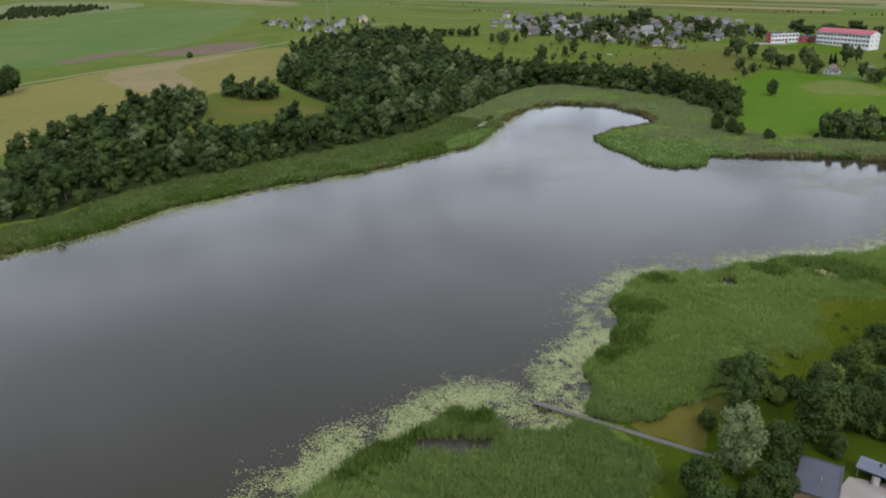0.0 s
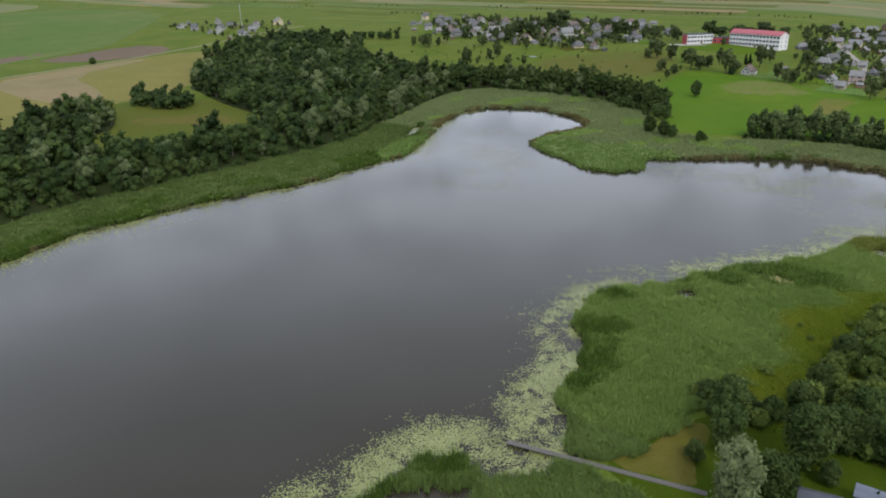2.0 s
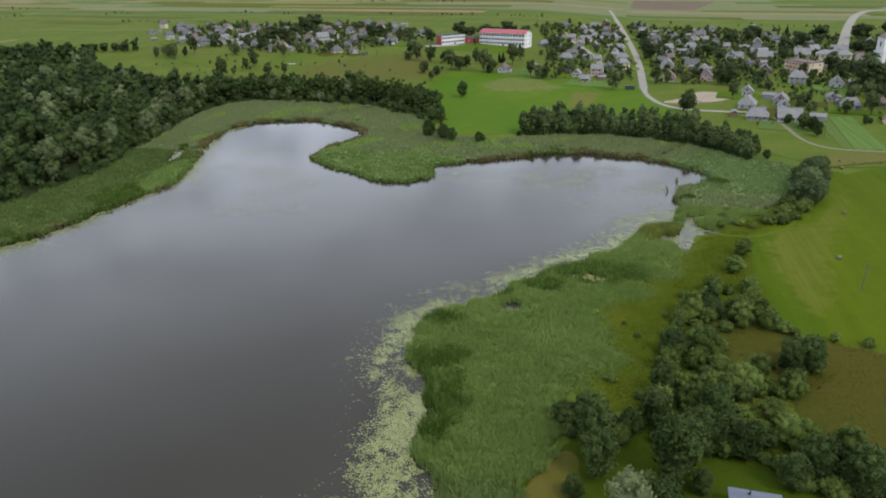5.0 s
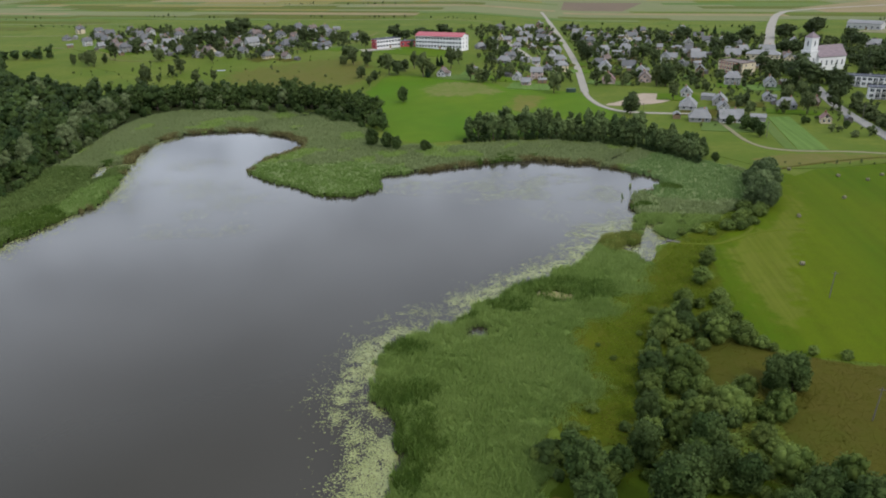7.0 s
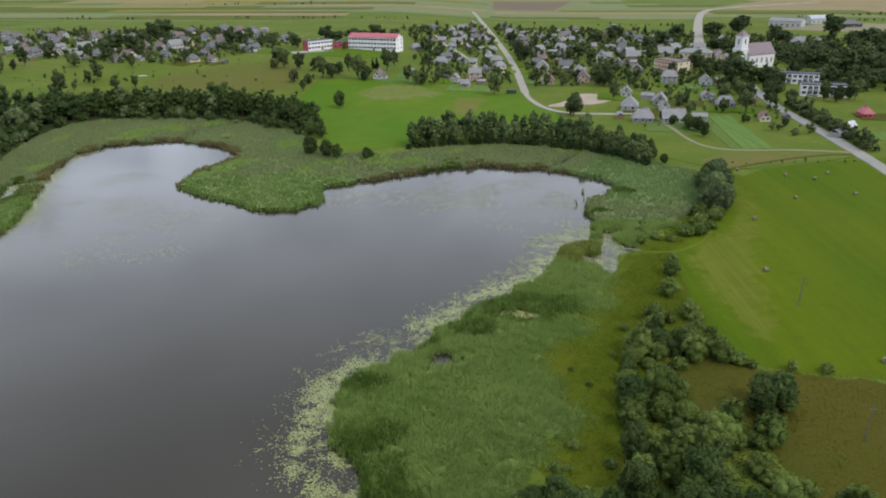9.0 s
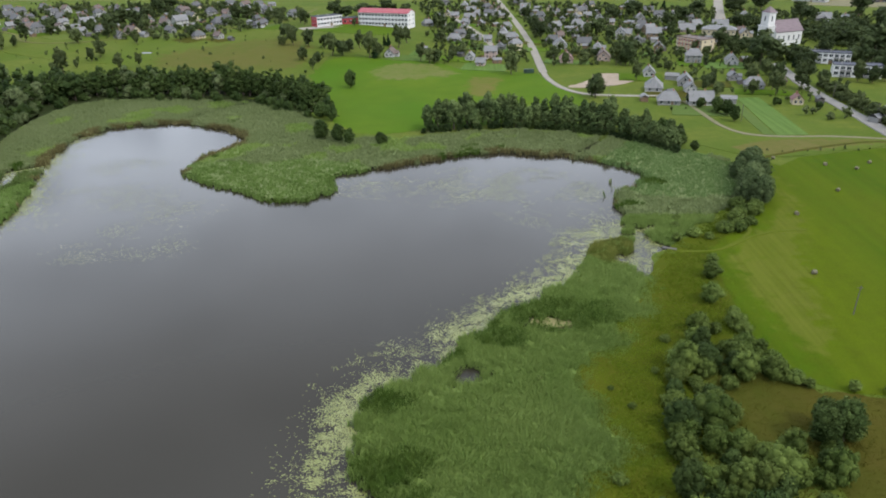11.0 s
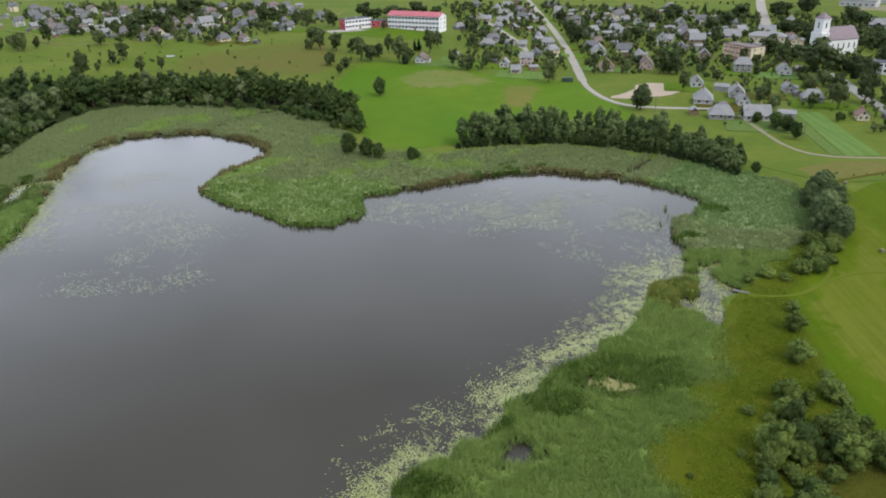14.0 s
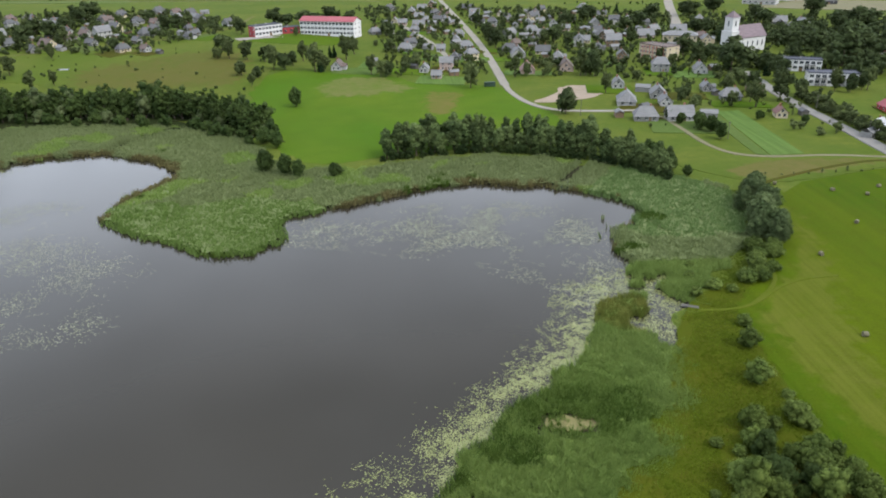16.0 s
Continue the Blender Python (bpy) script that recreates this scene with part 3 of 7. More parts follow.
tagged(ground, "flat grassy land around a lake, reaching the horizon", "ground", kind="structure")

wx, wy = np.meshgrid(np.linspace(-240, 130, 38), np.linspace(-170, 400, 58))
wid = np.arange(wx.size).reshape(wx.shape)
wq = np.stack([wid[:-1, :-1], wid[:-1, 1:], wid[1:, 1:], wid[1:, :-1]], -1).reshape(-1, 4)
water = new("water", fast_mesh("water", np.c_[wx.ravel(), wy.ravel(), np.zeros(wx.size)], [wq], [M["water"]], smooth=True))
tagged(water, "calm murky brown-grey lake reflecting an overcast sky", "lake water", kind="structure")

LIFT = [0.0]


def drape(bm, lift):
    """Cuts long edges where the land slopes, and lays the patch on the land."""
    for longest, zone in ((120, False), (60, True), (30, True), (14, True)):
        for _ in range(6):
            cut = []
            for e in bm.edges:
                x, y = (e.verts[0].co.x + e.verts[1].co.x) / 2, (e.verts[0].co.y + e.verts[1].co.y) / 2
                slope = y > 300 and (y < 690 or -180 < x < 150)
                if e.calc_length() > longest and (slope or not zone):
                    cut.append(e)
            if not cut:
                break
            bmesh.ops.subdivide_edges(bm, edges=cut, cuts=1)
            bmesh.ops.triangulate(bm, faces=[f for f in bm.faces if len(f.verts) > 3])
    for v in bm.verts:
        v.co.z = land_z(v.co.x, v.co.y) + lift


def even_loop(p):
    """The loop with points at even steps, close enough for an uneven edge."""
    q = np.concatenate([p, p[:1]])
    run = np.concatenate([[0], np.cumsum(np.hypot(*np.diff(q, axis=0).T))])
    at = np.linspace(0, run[-1], max(len(p), int(run[-1] / max(1.1, run[-1] / 260))), endpoint=False)
    return np.c_[np.interp(at, run, q[:, 0]), np.interp(at, run, q[:, 1])]


def crossed(p):
    """Whether the loop crosses itself."""
    a, b = p, np.roll(p, -1, 0)
    d = b - a

    def side(o, v, q):
        return v[:, None, 0] * (q[None, :, 1] - o[:, None, 1]) - v[:, None, 1] * (q[None, :, 0] - o[:, None, 0])
    one = side(a, d, a) * side(a, d, b) < -1e-9
    return bool((one & one.T).any())


def sheet(name, pts, material, label, category, rounds=2, rag=0.0):
    """A patch of land cover, a few centimetres thick, with an uneven outline."""
    LIFT[0] += 0.003
    p = smooth_loop(pts, rounds) if rounds else np.array(pts, float)
    if rag and not rounds:
        p = ragged(p, rag, 0.12)
    elif rag:
        fine = even_loop(p)
        tries = [ragged(ragged(fine, rag * k, 0.12), rag * k * 0.55, 0.5) for k in (1.0, 0.6, 0.3)]
        p = next((q for q in tries if not crossed(q)), ragged(p, rag, 0.12))
    bm = bmesh.new()
    face = bm.faces.new([bm.verts.new((x, y, 0)) for x, y in p])
    bmesh.ops.triangulate(bm, faces=[face])
    if max(p[:, 1]) > 340:
        drape(bm, 0.06 + LIFT[0])
    else:
        for v in bm.verts:
            v.co.z = LAND + 0.03 + LIFT[0]
    for e in [e for e in bm.edges if len(e.link_faces) == 1]:
        a, b = e.verts
        bm.faces.new((a, b, bm.verts.new((b.co.x, b.co.y, b.co.z - 0.3)), bm.verts.new((a.co.x, a.co.y, a.co.z - 0.3))))
    bmesh.ops.recalc_face_normals(bm, faces=bm.faces)
    if sum(f.normal.z * f.calc_area() for f in bm.faces) < 0:
        bmesh.ops.reverse_faces(bm, faces=bm.faces)
    ob = part(name, bm, material)
    return tagged(ob, label, category, kind="structure")


def soft_patch(pts, material, label, category, fade=8.0, step=2.5):
    """A patch of another grass that runs out into the field round it: cover falls from one to nought towards its edge."""
    LIFT[0] += 0.003
    poly = smooth_loop(pts, 2)
    mx, my = np.meshgrid(np.arange(poly[:, 0].min(), poly[:, 0].max() + step, step), np.arange(poly[:, 1].min(), poly[:, 1].max() + step, step))
    p = np.stack([mx.ravel(), my.ravel()], 1)
    deep = edge_distance(p, poly) * np.where(inside(p, poly), 1, -1)
    ii = np.arange(len(p)).reshape(mx.shape)
    q = np.stack([ii[:-1, :-1], ii[:-1, 1:], ii[1:, 1:], ii[1:, :-1]], -1).reshape(-1, 4)
    q = q[(deep[q] > -step).all(1)]
    used = np.unique(q)
    back = np.zeros(len(p), int)
    back[used] = np.arange(len(used))
    p, deep = p[used], deep[used]
    me = fast_mesh("field", np.c_[p, LAND + hill(p[:, 0], p[:, 1]) + 0.07 + LIFT[0]], [back[q]], [material], smooth=True)
    me.attributes.new("cover", 'FLOAT', 'POINT').data.foreach_set("value", np.clip(deep / fade, 0, 1).astype(np.float32))
    return tagged(new("field", me), label, category, kind="structure")


def ribbon(name, pts, width, material, label, category):
    """A road or track of even width along a smooth line."""
    LIFT[0] += 0.004
    p = np.array(pts, float)
    for _ in range(4):
        q = np.stack([0.75 * p[:-1] + 0.25 * p[1:], 0.25 * p[:-1] + 0.75 * p[1:]], 1).reshape(-1, 2)
        p = np.concatenate([p[:1], q, p[-1:]])
    d = np.gradient(p, axis=0)
    nrm = np.stack([-d[:, 1], d[:, 0]], 1) / np.maximum(np.hypot(*d.T), 1e-6)[:, None]
    wv = np.array([width * (0.5 + 0.06 * noise.noise((x * 0.08, y * 0.08, 1.0))) for x, y in p])[:, None]
    z = LAND + hill(p[:, 0], p[:, 1]) + 0.12 + LIFT[0]
    v = np.concatenate([np.c_[p + nrm * wv, z], np.c_[p - nrm * wv, z], np.c_[p + nrm * (wv + 0.3), z - 0.5], np.c_[p - nrm * (wv + 0.3), z - 0.5]])
    k, i = len(p), np.arange(len(p) - 1)
    f = np.concatenate([np.stack([i + k, i + k + 1, i + 1, i], 1), np.stack([i, i + 1, i + 1 + 2 * k, i + 2 * k], 1),
                        np.stack([i + 3 * k, i + 3 * k + 1, i + k + 1, i + k], 1)])
    return tagged(new(name, fast_mesh(name, v, [f], [material])), label, category, kind="structure")


PASTURE = [(-95, 436), (-92, 482), (-74, 492), (-50, 484), (-5, 452), (45, 452), (50, 412), (62, 390), (67, 360), (20, 330), (-20, 318), (-46, 312), (-62, 335), (-70, 365)]
sheet("field", PASTURE, M["pasture"], "bright green pasture sloping to the reeds", "pasture", rag=3)
soft_patch([(-66, 466), (-58, 420), (-20, 424), (6, 440), (-6, 462), (-28, 484)], M["worn_pasture"], "worn pale patch of cropped pasture grass", "pasture", 12)
soft_patch([(0, 441), (28, 438), (22, 408), (18, 380), (-2, 384), (-4, 412)], M["tan_pasture"], "dry tan patch in the bright pasture", "pasture", 9)
HAYFIELD = [(115, 270), (178, 290), (260, 300), (300, 200), (200, 90), (99, 121), (72, 124), (68, 140), (67, 166), (68, 190), (92, 212)]
sheet("field", HAYFIELD, M["hayfield"], "mown hay field with scattered round bales", "hay field", rounds=1)
soft_patch([(95, 215), (70, 190), (69.5, 164), (71, 136), (84, 130), (92, 152), (96, 172), (102, 190), (112, 210), (118, 240), (119, 268), (115, 269), (104, 238)], M["raked"], "paler raked margin of the hay field", "hay field", 9, 1.5)
soft_patch([(120, 140), (175, 132), (205, 160), (190, 190), (150, 178), (125, 165)], M["raked"], "yellowish dry patch within the hay field", "hay field", 16, 3.0)
sheet("field", [(56, 128), (70, 123), (99, 120), (180, 85), (120, 20), (75, 40), (60, 79), (68, 100), (58, 112)], M["rough_grass"], "rough brownish meadow beside the scrub", "meadow", rag=2)
sheet("field", [(13, 86), (20, 78), (24, 86), (23, 96), (24, 108), (22, 118), (27, 132), (38, 147), (45, 161), (51, 176), (60, 162), (55, 140), (48, 112), (40, 92), (32, 86)], M["yellow_grass"], "yellowish damp meadow behind the reeds", "meadow", rag=2)
sheet("field", [(48, 160), (55, 186), (66, 197), (82, 206), (90, 212), (72, 190), (68, 160), (66, 135), (58, 135)], M["yellow_grass"], "green damp meadow beside the hay field", "meadow", rag=2)
sheet("field", [(52, 106), (55, 136), (67, 137), (74, 124), (72, 112)], M["rough_grass"], "rough grass between the scrub and the hay field", "meadow", rag=1)
sheet("lawn", [(9, 53), (18, 66), (22, 76), (30, 82), (60, 82), (72, 72), (68, 40), (36, 28), (27, 30), (24, 37), (20, 44), (14, 50)], M["garden_lawn"], "dark olive garden lawn among trees", "lawn", rag=1)
sheet("lawn", [(9, 54), (15, 59), (19, 70), (23, 74), (25, 68), (24, 60), (27, 54), (18, 53)], M["dry_lawn"], "yellow mown grass beside the jetty", "lawn", rag=1)
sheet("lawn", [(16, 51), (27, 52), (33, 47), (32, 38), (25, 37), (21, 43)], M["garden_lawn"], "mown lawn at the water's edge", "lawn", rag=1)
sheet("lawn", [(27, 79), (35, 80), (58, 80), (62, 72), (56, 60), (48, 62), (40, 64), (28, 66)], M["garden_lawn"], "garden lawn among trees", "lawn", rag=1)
sheet("yard", [(46, 49), (48, 62), (60, 66), (66, 56), (60, 44)], M["paving"], "pale concrete yard beside the sheds", "yard", rounds=0)
sheet("field", [(-342, 160), (-400, 215), (-385, 262), (-313, 276), (-262, 252), (-228, 213), (-226, 180), (-246, 154), (-280, 138), (-320, 132)], M["moor_grass"], "grassy clearing among the woods", "meadow", rag=4)
soft_patch([(-348, 200), (-332, 232), (-300, 246), (-272, 238), (-268, 214), (-300, 206), (-318, 192)], M["clearing_patch"], "brownish streak of dry grass in the clearing", "meadow", 10, 3.0)
sheet("field", [(-330, 60), (-552, 140), (-590, 260), (-600, 420), (-530, 470), (-440, 370), (-390, 262), (-400, 225), (-350, 120)], M["crop_gold"], "golden ripening grain field", "grain field", rounds=1, rag=4)
sheet("field", [(-690, 340), (-690, 455), (-620, 462), (-595, 415), (-630, 350)], M["crop_plough"], "narrow strip of ploughed pinkish soil", "ploughed field", rounds=1)
sheet("field", [(-660, 200), (-900, 230), (-1280, 410), (-1410, 750), (-1080, 820), (-720, 480), (-700, 360)], M["crop_green"], "large green crop field", "crop field", rounds=1)
sheet("field", [(-712, 266), (-755, 387), (-720, 376), (-672, 253)], M["crop_plough"], "grey-green furrowed strip in the crop", "crop field", rounds=1, rag=3)
sheet("field", [(-578, 240), (-450, 212), (-418, 230), (-436, 256), (-552, 298), (-572, 385), (-590, 400), (-590, 320)], M["crop_tan"], "bare tan strip beside the farm track", "stubble field", rounds=1)
sheet("field", [(-574, 189), (-577, 225), (-445, 218), (-479, 200)], M["lawn"], "narrow green wedge beside the grain", "meadow", rounds=1, rag=3)
sheet("field", [(-1300, 430), (-1900, 650), (-2200, 860), (-1640, 900), (-1420, 770)], M["crop_pale"], "distant pale hay field", "hay field", rounds=1)
sheet("field", [(-338, 515), (-236, 470), (-150, 468), (-134, 605), (-208, 570), (-282, 591), (-367, 572)], M["common_grass"], "green common land below the village", "meadow", rag=12)
soft_patch([(-205, 440), (-96, 436), (-90, 490), (-108, 556), (-160, 566), (-196, 530), (-230, 500)], M["moor_patch"], "brownish rough grass behind the wood", "meadow", 22, 4.0)
sheet("pond", [(-228, 506), (-216, 503.5), (-205, 503), (-205, 507), (-217, 509), (-227, 509.5)], M["water"], "small pale pond on the common", "pond", rounds=2)
sheet("field", [(-46, 590), (-92, 612), (-130, 600), (-120, 580), (-60, 560)], M["lawn"], "school lawn", "lawn", rounds=1)
sheet("yard", [(-136, 598), (-104, 610), (-100, 600), (-130, 588)], M["paving"], "pale paved school yard", "yard", rounds=0)
sheet("yard", [(54, 407), (70, 404), (97, 417), (101, 444), (78, 445), (73, 424)], M["yard_soil"], "bare sandy car park beside the village road", "sandy yard", rounds=1, rag=1)
sheet("field", [(140, 376), (151.5, 377), (147.5, 306.5), (134, 305.5)], M["strip_green"], "pale green vegetable strip", "vegetable plot", rounds=0)
sheet("field", [(133, 373.5), (139, 375), (133.4, 305.5), (129, 308)], M["crop_green"], "green vegetable strip", "vegetable plot", rounds=0)
sheet("field", [(112, 345), (116, 318), (122, 304), (170, 297), (178, 290), (118, 272), (104, 285), (92, 300)], M["meadow"], "mown meadow beside the ditch", "meadow", rounds=1)

sheet("reed_litter", [(18.6, 149), (21.5, 151.4), (27, 151.8), (29.8, 149.6), (26.5, 147.2), (21.5, 146.8)], M["dry_mat"], "flattened tan patch of dry reed", "dry reeds", rag=1.2)
# strips of distant farmland
strip_lift = LIFT[0]
frng = random.Random(5)
tilt, y0 = math.tan(radians(-13)), 560.0
while y0 < 2300:
    deep = frng.uniform(20, 52) * (0.6 + y0 / 1600)
    x0 = -1900.0 + frng.uniform(0, 200)
    while x0 < 1100:
        LIFT[0] = strip_lift
        wide = frng.uniform(90, 380)
        if frng.random() < 0.93:
            pts = [(x0, y0 + x0 * tilt), (x0 + wide, y0 + (x0 + wide) * tilt), (x0 + wide, y0 + deep + (x0 + wide) * tilt), (x0, y0 + deep + x0 * tilt)]
            low_y = min(p[1] for p in pts)
            if low_y > 880 or (x0 + wide < -490 and low_y > (710 if x0 > -760 else 860)):
                sheet("field", pts, M[frng.choice(("crop_pale", "crop_pale", "crop_green", "crop_gold", "moor_grass", "moor_grass", "crop_pale", "crop_tan", "meadow", "crop_green"))], "distant strip of farmland", "field", rounds=0)
        x0 += wide
    y0 += deep
for k, line in enumerate(([(-1150, 980), (-800, 905), (-500, 880)], [(-1250, 1190), (-800, 1080), (-420, 1010)], [(-700, 760), (-560, 735), (-470, 745)], [(-520, 960), (-200, 900), (-40, 880)], [(-900, 1330), (-500, 1240), (-100, 1180)])):
    ribbon("road", line, (4.5, 6.0, 4.0, 4.0, 6.0)[k], M["crop_pale"], "pale grassy track between the distant fields", "track")
sheet("field", [(50, 1140), (140, 1110), (190, 1290), (60, 1330)], M["crop_plough"], "distant ploughed brown field", "ploughed field", rounds=0)
sheet("field", [(-310, 1290), (-200, 1250), (-150, 1440), (-260, 1480)], M["crop_pale"], "distant pale hay field", "hay field", rounds=0)
sheet("field", [(380, 1120), (700, 1020), (1100, 1100), (800, 1500)], M["crop_tan"], "distant tan grain field", "grain field", rounds=0)
sheet("yard", [(340, 800), (440, 740), (560, 790), (430, 860)], M["sand"], "bare yard beside the farm sheds", "farm yard", rounds=0)

soft_patch([(104, 288), (122, 301), (150, 303), (176, 299), (178, 292), (158, 286), (140, 281), (118, 273)], M["verge"], "brownish rough verge along the ditch", "meadow", 5, 1.5)
ribbon("track", [(62, 189), (70, 188.5), (77, 191), (86, 199), (94, 203), (104, 204)], 0.9, M["faint_track"], "faint trodden path across the meadow", "path")
ribbon("track", [(88, 214), (89, 206), (84, 198), (76, 191)], 0.9, M["faint_track"], "faint wheel track beside the willows", "path")
ribbon("ditch", [(117, 275), (128, 280.5), (142, 287), (156, 292), (167, 295), (179, 294)], 1.8, M["rough_grass"], "dark overgrown ditch beside the meadow", "ditch")
ribbon("road", [(20, 1080), (30, 930), (41, 727), (48, 571), (48, 475), (48, 448)], 5.0, M["gravel"], "pale gravel village road", "road")
ribbon("road", [(48, 462), (48, 445), (49, 428), (54, 405), (62, 391), (74, 385), (112, 382)], 3.2, M["gravel"], "pale narrow track curving below the village", "track")
ribbon("road", [(196, 470), (184, 400), (183, 341), (179, 281), (172, 200), (150, 0), (120, -200)], 6.0, M["asphalt"], "pale straight asphalt road", "road")
ribbon("road", [(560, 1180), (373, 1097), (334, 1033), (290, 900), (244, 745), (215, 640)], 9.0, M["gravel"], "winding pale road beyond the village", "road")
ribbon("road", [(-560, 60), (-583, 190), (-595, 253), (-597, 330), (-602, 432), (-590, 480), (-600, 640)], 5.0, M["sand"], "pale farm track between fields", "track")
ribbon("road", [(112, 370), (114, 343), (115, 322), (121, 307), (137, 303), (155, 304), (178, 298)], 2.2, M["sand"], "narrow sandy farm track", "track")
ribbon("road", [(-14, 690), (16, 571), (20, 520), (10, 480)], 4.0, M["gravel"], "narrow gravel lane between houses", "lane")
ribbon("road", [(-480, 640), (-369, 600), (-340, 548), (-290, 545), (-200, 590), (-150, 640), (-150, 740)], 3.0, M["track_grass"], "gravel village lane", "lane")


# ---- trees ----


def ico(sub):
    bm = bmesh.new()
    bmesh.ops.create_icosphere(bm, subdivisions=sub, radius=1.0)
    v = np.array([p.co for p in bm.verts])
    f = np.array([[p.index for p in q.verts] for q in bm.faces])
    bm.free()
    return v, f


ICO1, ICO2 = ico(1), ico(2)


def tube(p0, p1, r0, r1, sides=5):
    p0, p1 = np.array(p0, float), np.array(p1, float)
    d = (p1 - p0) / np.linalg.norm(p1 - p0)
    a = np.cross(d, (0.3, 1, 0.2))
    a /= np.linalg.norm(a)
    b = np.cross(d, a)
    t = np.linspace(0, 2 * np.pi, sides, endpoint=False)
    ring = np.cos(t)[:, None] * a + np.sin(t)[:, None] * b
    v = np.concatenate([p0 + ring * r0, p1 + ring * r1])
    i = np.arange(sides)
    j = (i + 1) % sides
    return v, np.stack([i, j, j + sides, i + sides], 1)


def wood_arrays(rng, height, radius, lobes, thick=1.0, plain=False):
    """A tapered trunk in three lengths, and limbs to the crown's lobes."""
    V, F, n = [], [], 0
    r = 0.03 * height * thick
    bend = rng.normal(0, 0.02 * height, (3, 2))
    pts = [(0, 0, -0.3), (*bend[0] * 0.5, height * 0.25), (*bend[1], height * 0.5), (*bend[2], height * 0.8)]
    segs = [(pts[i], pts[i + 1], r * (1 - 0.3 * i), r * (0.7 - 0.3 * i + 0.03)) for i in range(3)]
    for c, rad in lobes[:4]:
        segs.append(((*bend[0] * 0.5, height * rng.uniform(0.25, 0.45)), c, r * 0.4, r * 0.1))
    for s in segs[:2] if plain else segs:
        v, f = tube(*s, 4 if plain else 5)
        V.append(v)
        F.append(f + n)
        n += len(v)
    return np.concatenate(V), np.concatenate(F)


def crown_arrays(rng, lobes, cards, size, core, droop=0.0, core_size=0.80, jitter=0.75):
    """Lobes with an uneven core, covered by many small leaf clumps that face outwards."""
    cv, cf, n = [], [], 0
    cs, rs = np.array([c for c, _ in lobes]), np.array([r for _, r in lobes])
    for c, r in lobes:
        v = core[0] * (1 + rng.normal(0, 0.09, (len(core[0]), 1))) * core_size
        cv.append(v * r + c)
        cf.append(core[1] + n)
        n += len(v)
    weight = rs ** 2 / (rs ** 2).sum()
    k = rng.choice(len(rs), cards * 2, p=weight)
    u = rng.normal(0, 1, (len(k), 3))
    u[:, 2] += 0.35
    u /= np.linalg.norm(u, axis=1)[:, None]
    p = cs[k] + u * (rs[k] * rng.uniform(0.76, 1.22, len(k)))[:, None]
    d = np.linalg.norm(p[:, None] - cs[None], axis=2) / rs[None]
    keep = np.flatnonzero(d.min(1) > 0.70)[:cards]
    u, p = u[keep], p[keep]
    nrm = u + rng.normal(0, jitter, u.shape) + (0, 0, 0.1)
    nrm /= np.linalg.norm(nrm, axis=1)[:, None]
    t = np.cross(nrm, rng.normal(0, 1, u.shape))
    t /= np.linalg.norm(t, axis=1)[:, None]
    if droop:
        t = t * (1 - droop) + np.array((0, 0, -1.0)) * droop
        t /= np.linalg.norm(t, axis=1)[:, None]
    b = np.cross(nrm, t)
    s = (size * rng.uniform(0.55, 1.25, len(p)))[:, None]
    q = np.stack([p - t * s, p + b * s * 0.62 - nrm * s * 0.1, p + t * s, p - b * s * 0.62 - nrm * s * 0.1], 1).reshape(-1, 3)
    qf = np.arange(len(q)).reshape(-1, 4) + n
    return np.concatenate(cv + [q]), np.concatenate(cf), qf


def lobes_for(rng, height, radius, count, low=0.3, top=1.0, lump=(0.26, 0.50), spread=(0.30, 0.80)):
    """Lobe centres and sizes for a crown that is widest a little below its middle."""
    out = []
    for i in range(count):
        h = low + (top - low) * (i + rng.uniform(0.2, 0.8)) / count
        wide = math.sin(math.pi * min(1, max(0.08, (h - low * 0.75) / (1.08 - low * 0.75)))) ** 0.7
        a = i * 2.4 + rng.uniform(-0.5, 0.5)
        off = radius * wide * rng.uniform(*spread)
        r = radius * rng.uniform(*lump) * (0.62 + 0.45 * wide)
        out.append((np.array((math.cos(a) * off, math.sin(a) * off, h * height - r * 0.55)), r))
    out.append((np.array((0, 0, height * (low + top) / 2)), radius * 0.62))
    return out


def fir_lobes(rng, height, radius):
    out = []
    for i in range(9):
        h = 0.12 + 0.86 * i / 8
        r = radius * (1.02 - h) * 0.62 + 0.15
        for s in range(2 if i < 6 else 1):
            a = rng.uniform(0, 6.28)
            out.append((np.array((math.cos(a) * r * 0.5, math.sin(a) * r * 0.5, h * height)), r))
    return out


def species(seed, kind, height, radius, count, cards, size, core=ICO1, plain=False):
    rng = np.random.default_rng(seed)
    if kind == "fir":
        lobes = fir_lobes(rng, height, radius)
    else:
        low = {"tree": 0.30, "bush": 0.18, "willow": 0.16, "slim": 0.22, "dome": 0.28}[kind]
        lobes = lobes_for(rng, height, radius, count, low, 1.0, (0.40, 0.58), (0.25, 0.62)) if kind == "dome" else lobes_for(rng, height, radius, count, low)
    wood = wood_arrays(rng, height, radius, lobes, 0.6 if kind == "bush" else 1.0, plain)
    crown = crown_arrays(rng, lobes, cards, size, core, 0.45 if kind == "willow" else 0.0, *((0.84, 0.5) if kind == "bush" else (0.88, 0.45) if kind == "dome" else (0.80, 0.6)))
    return wood, crown


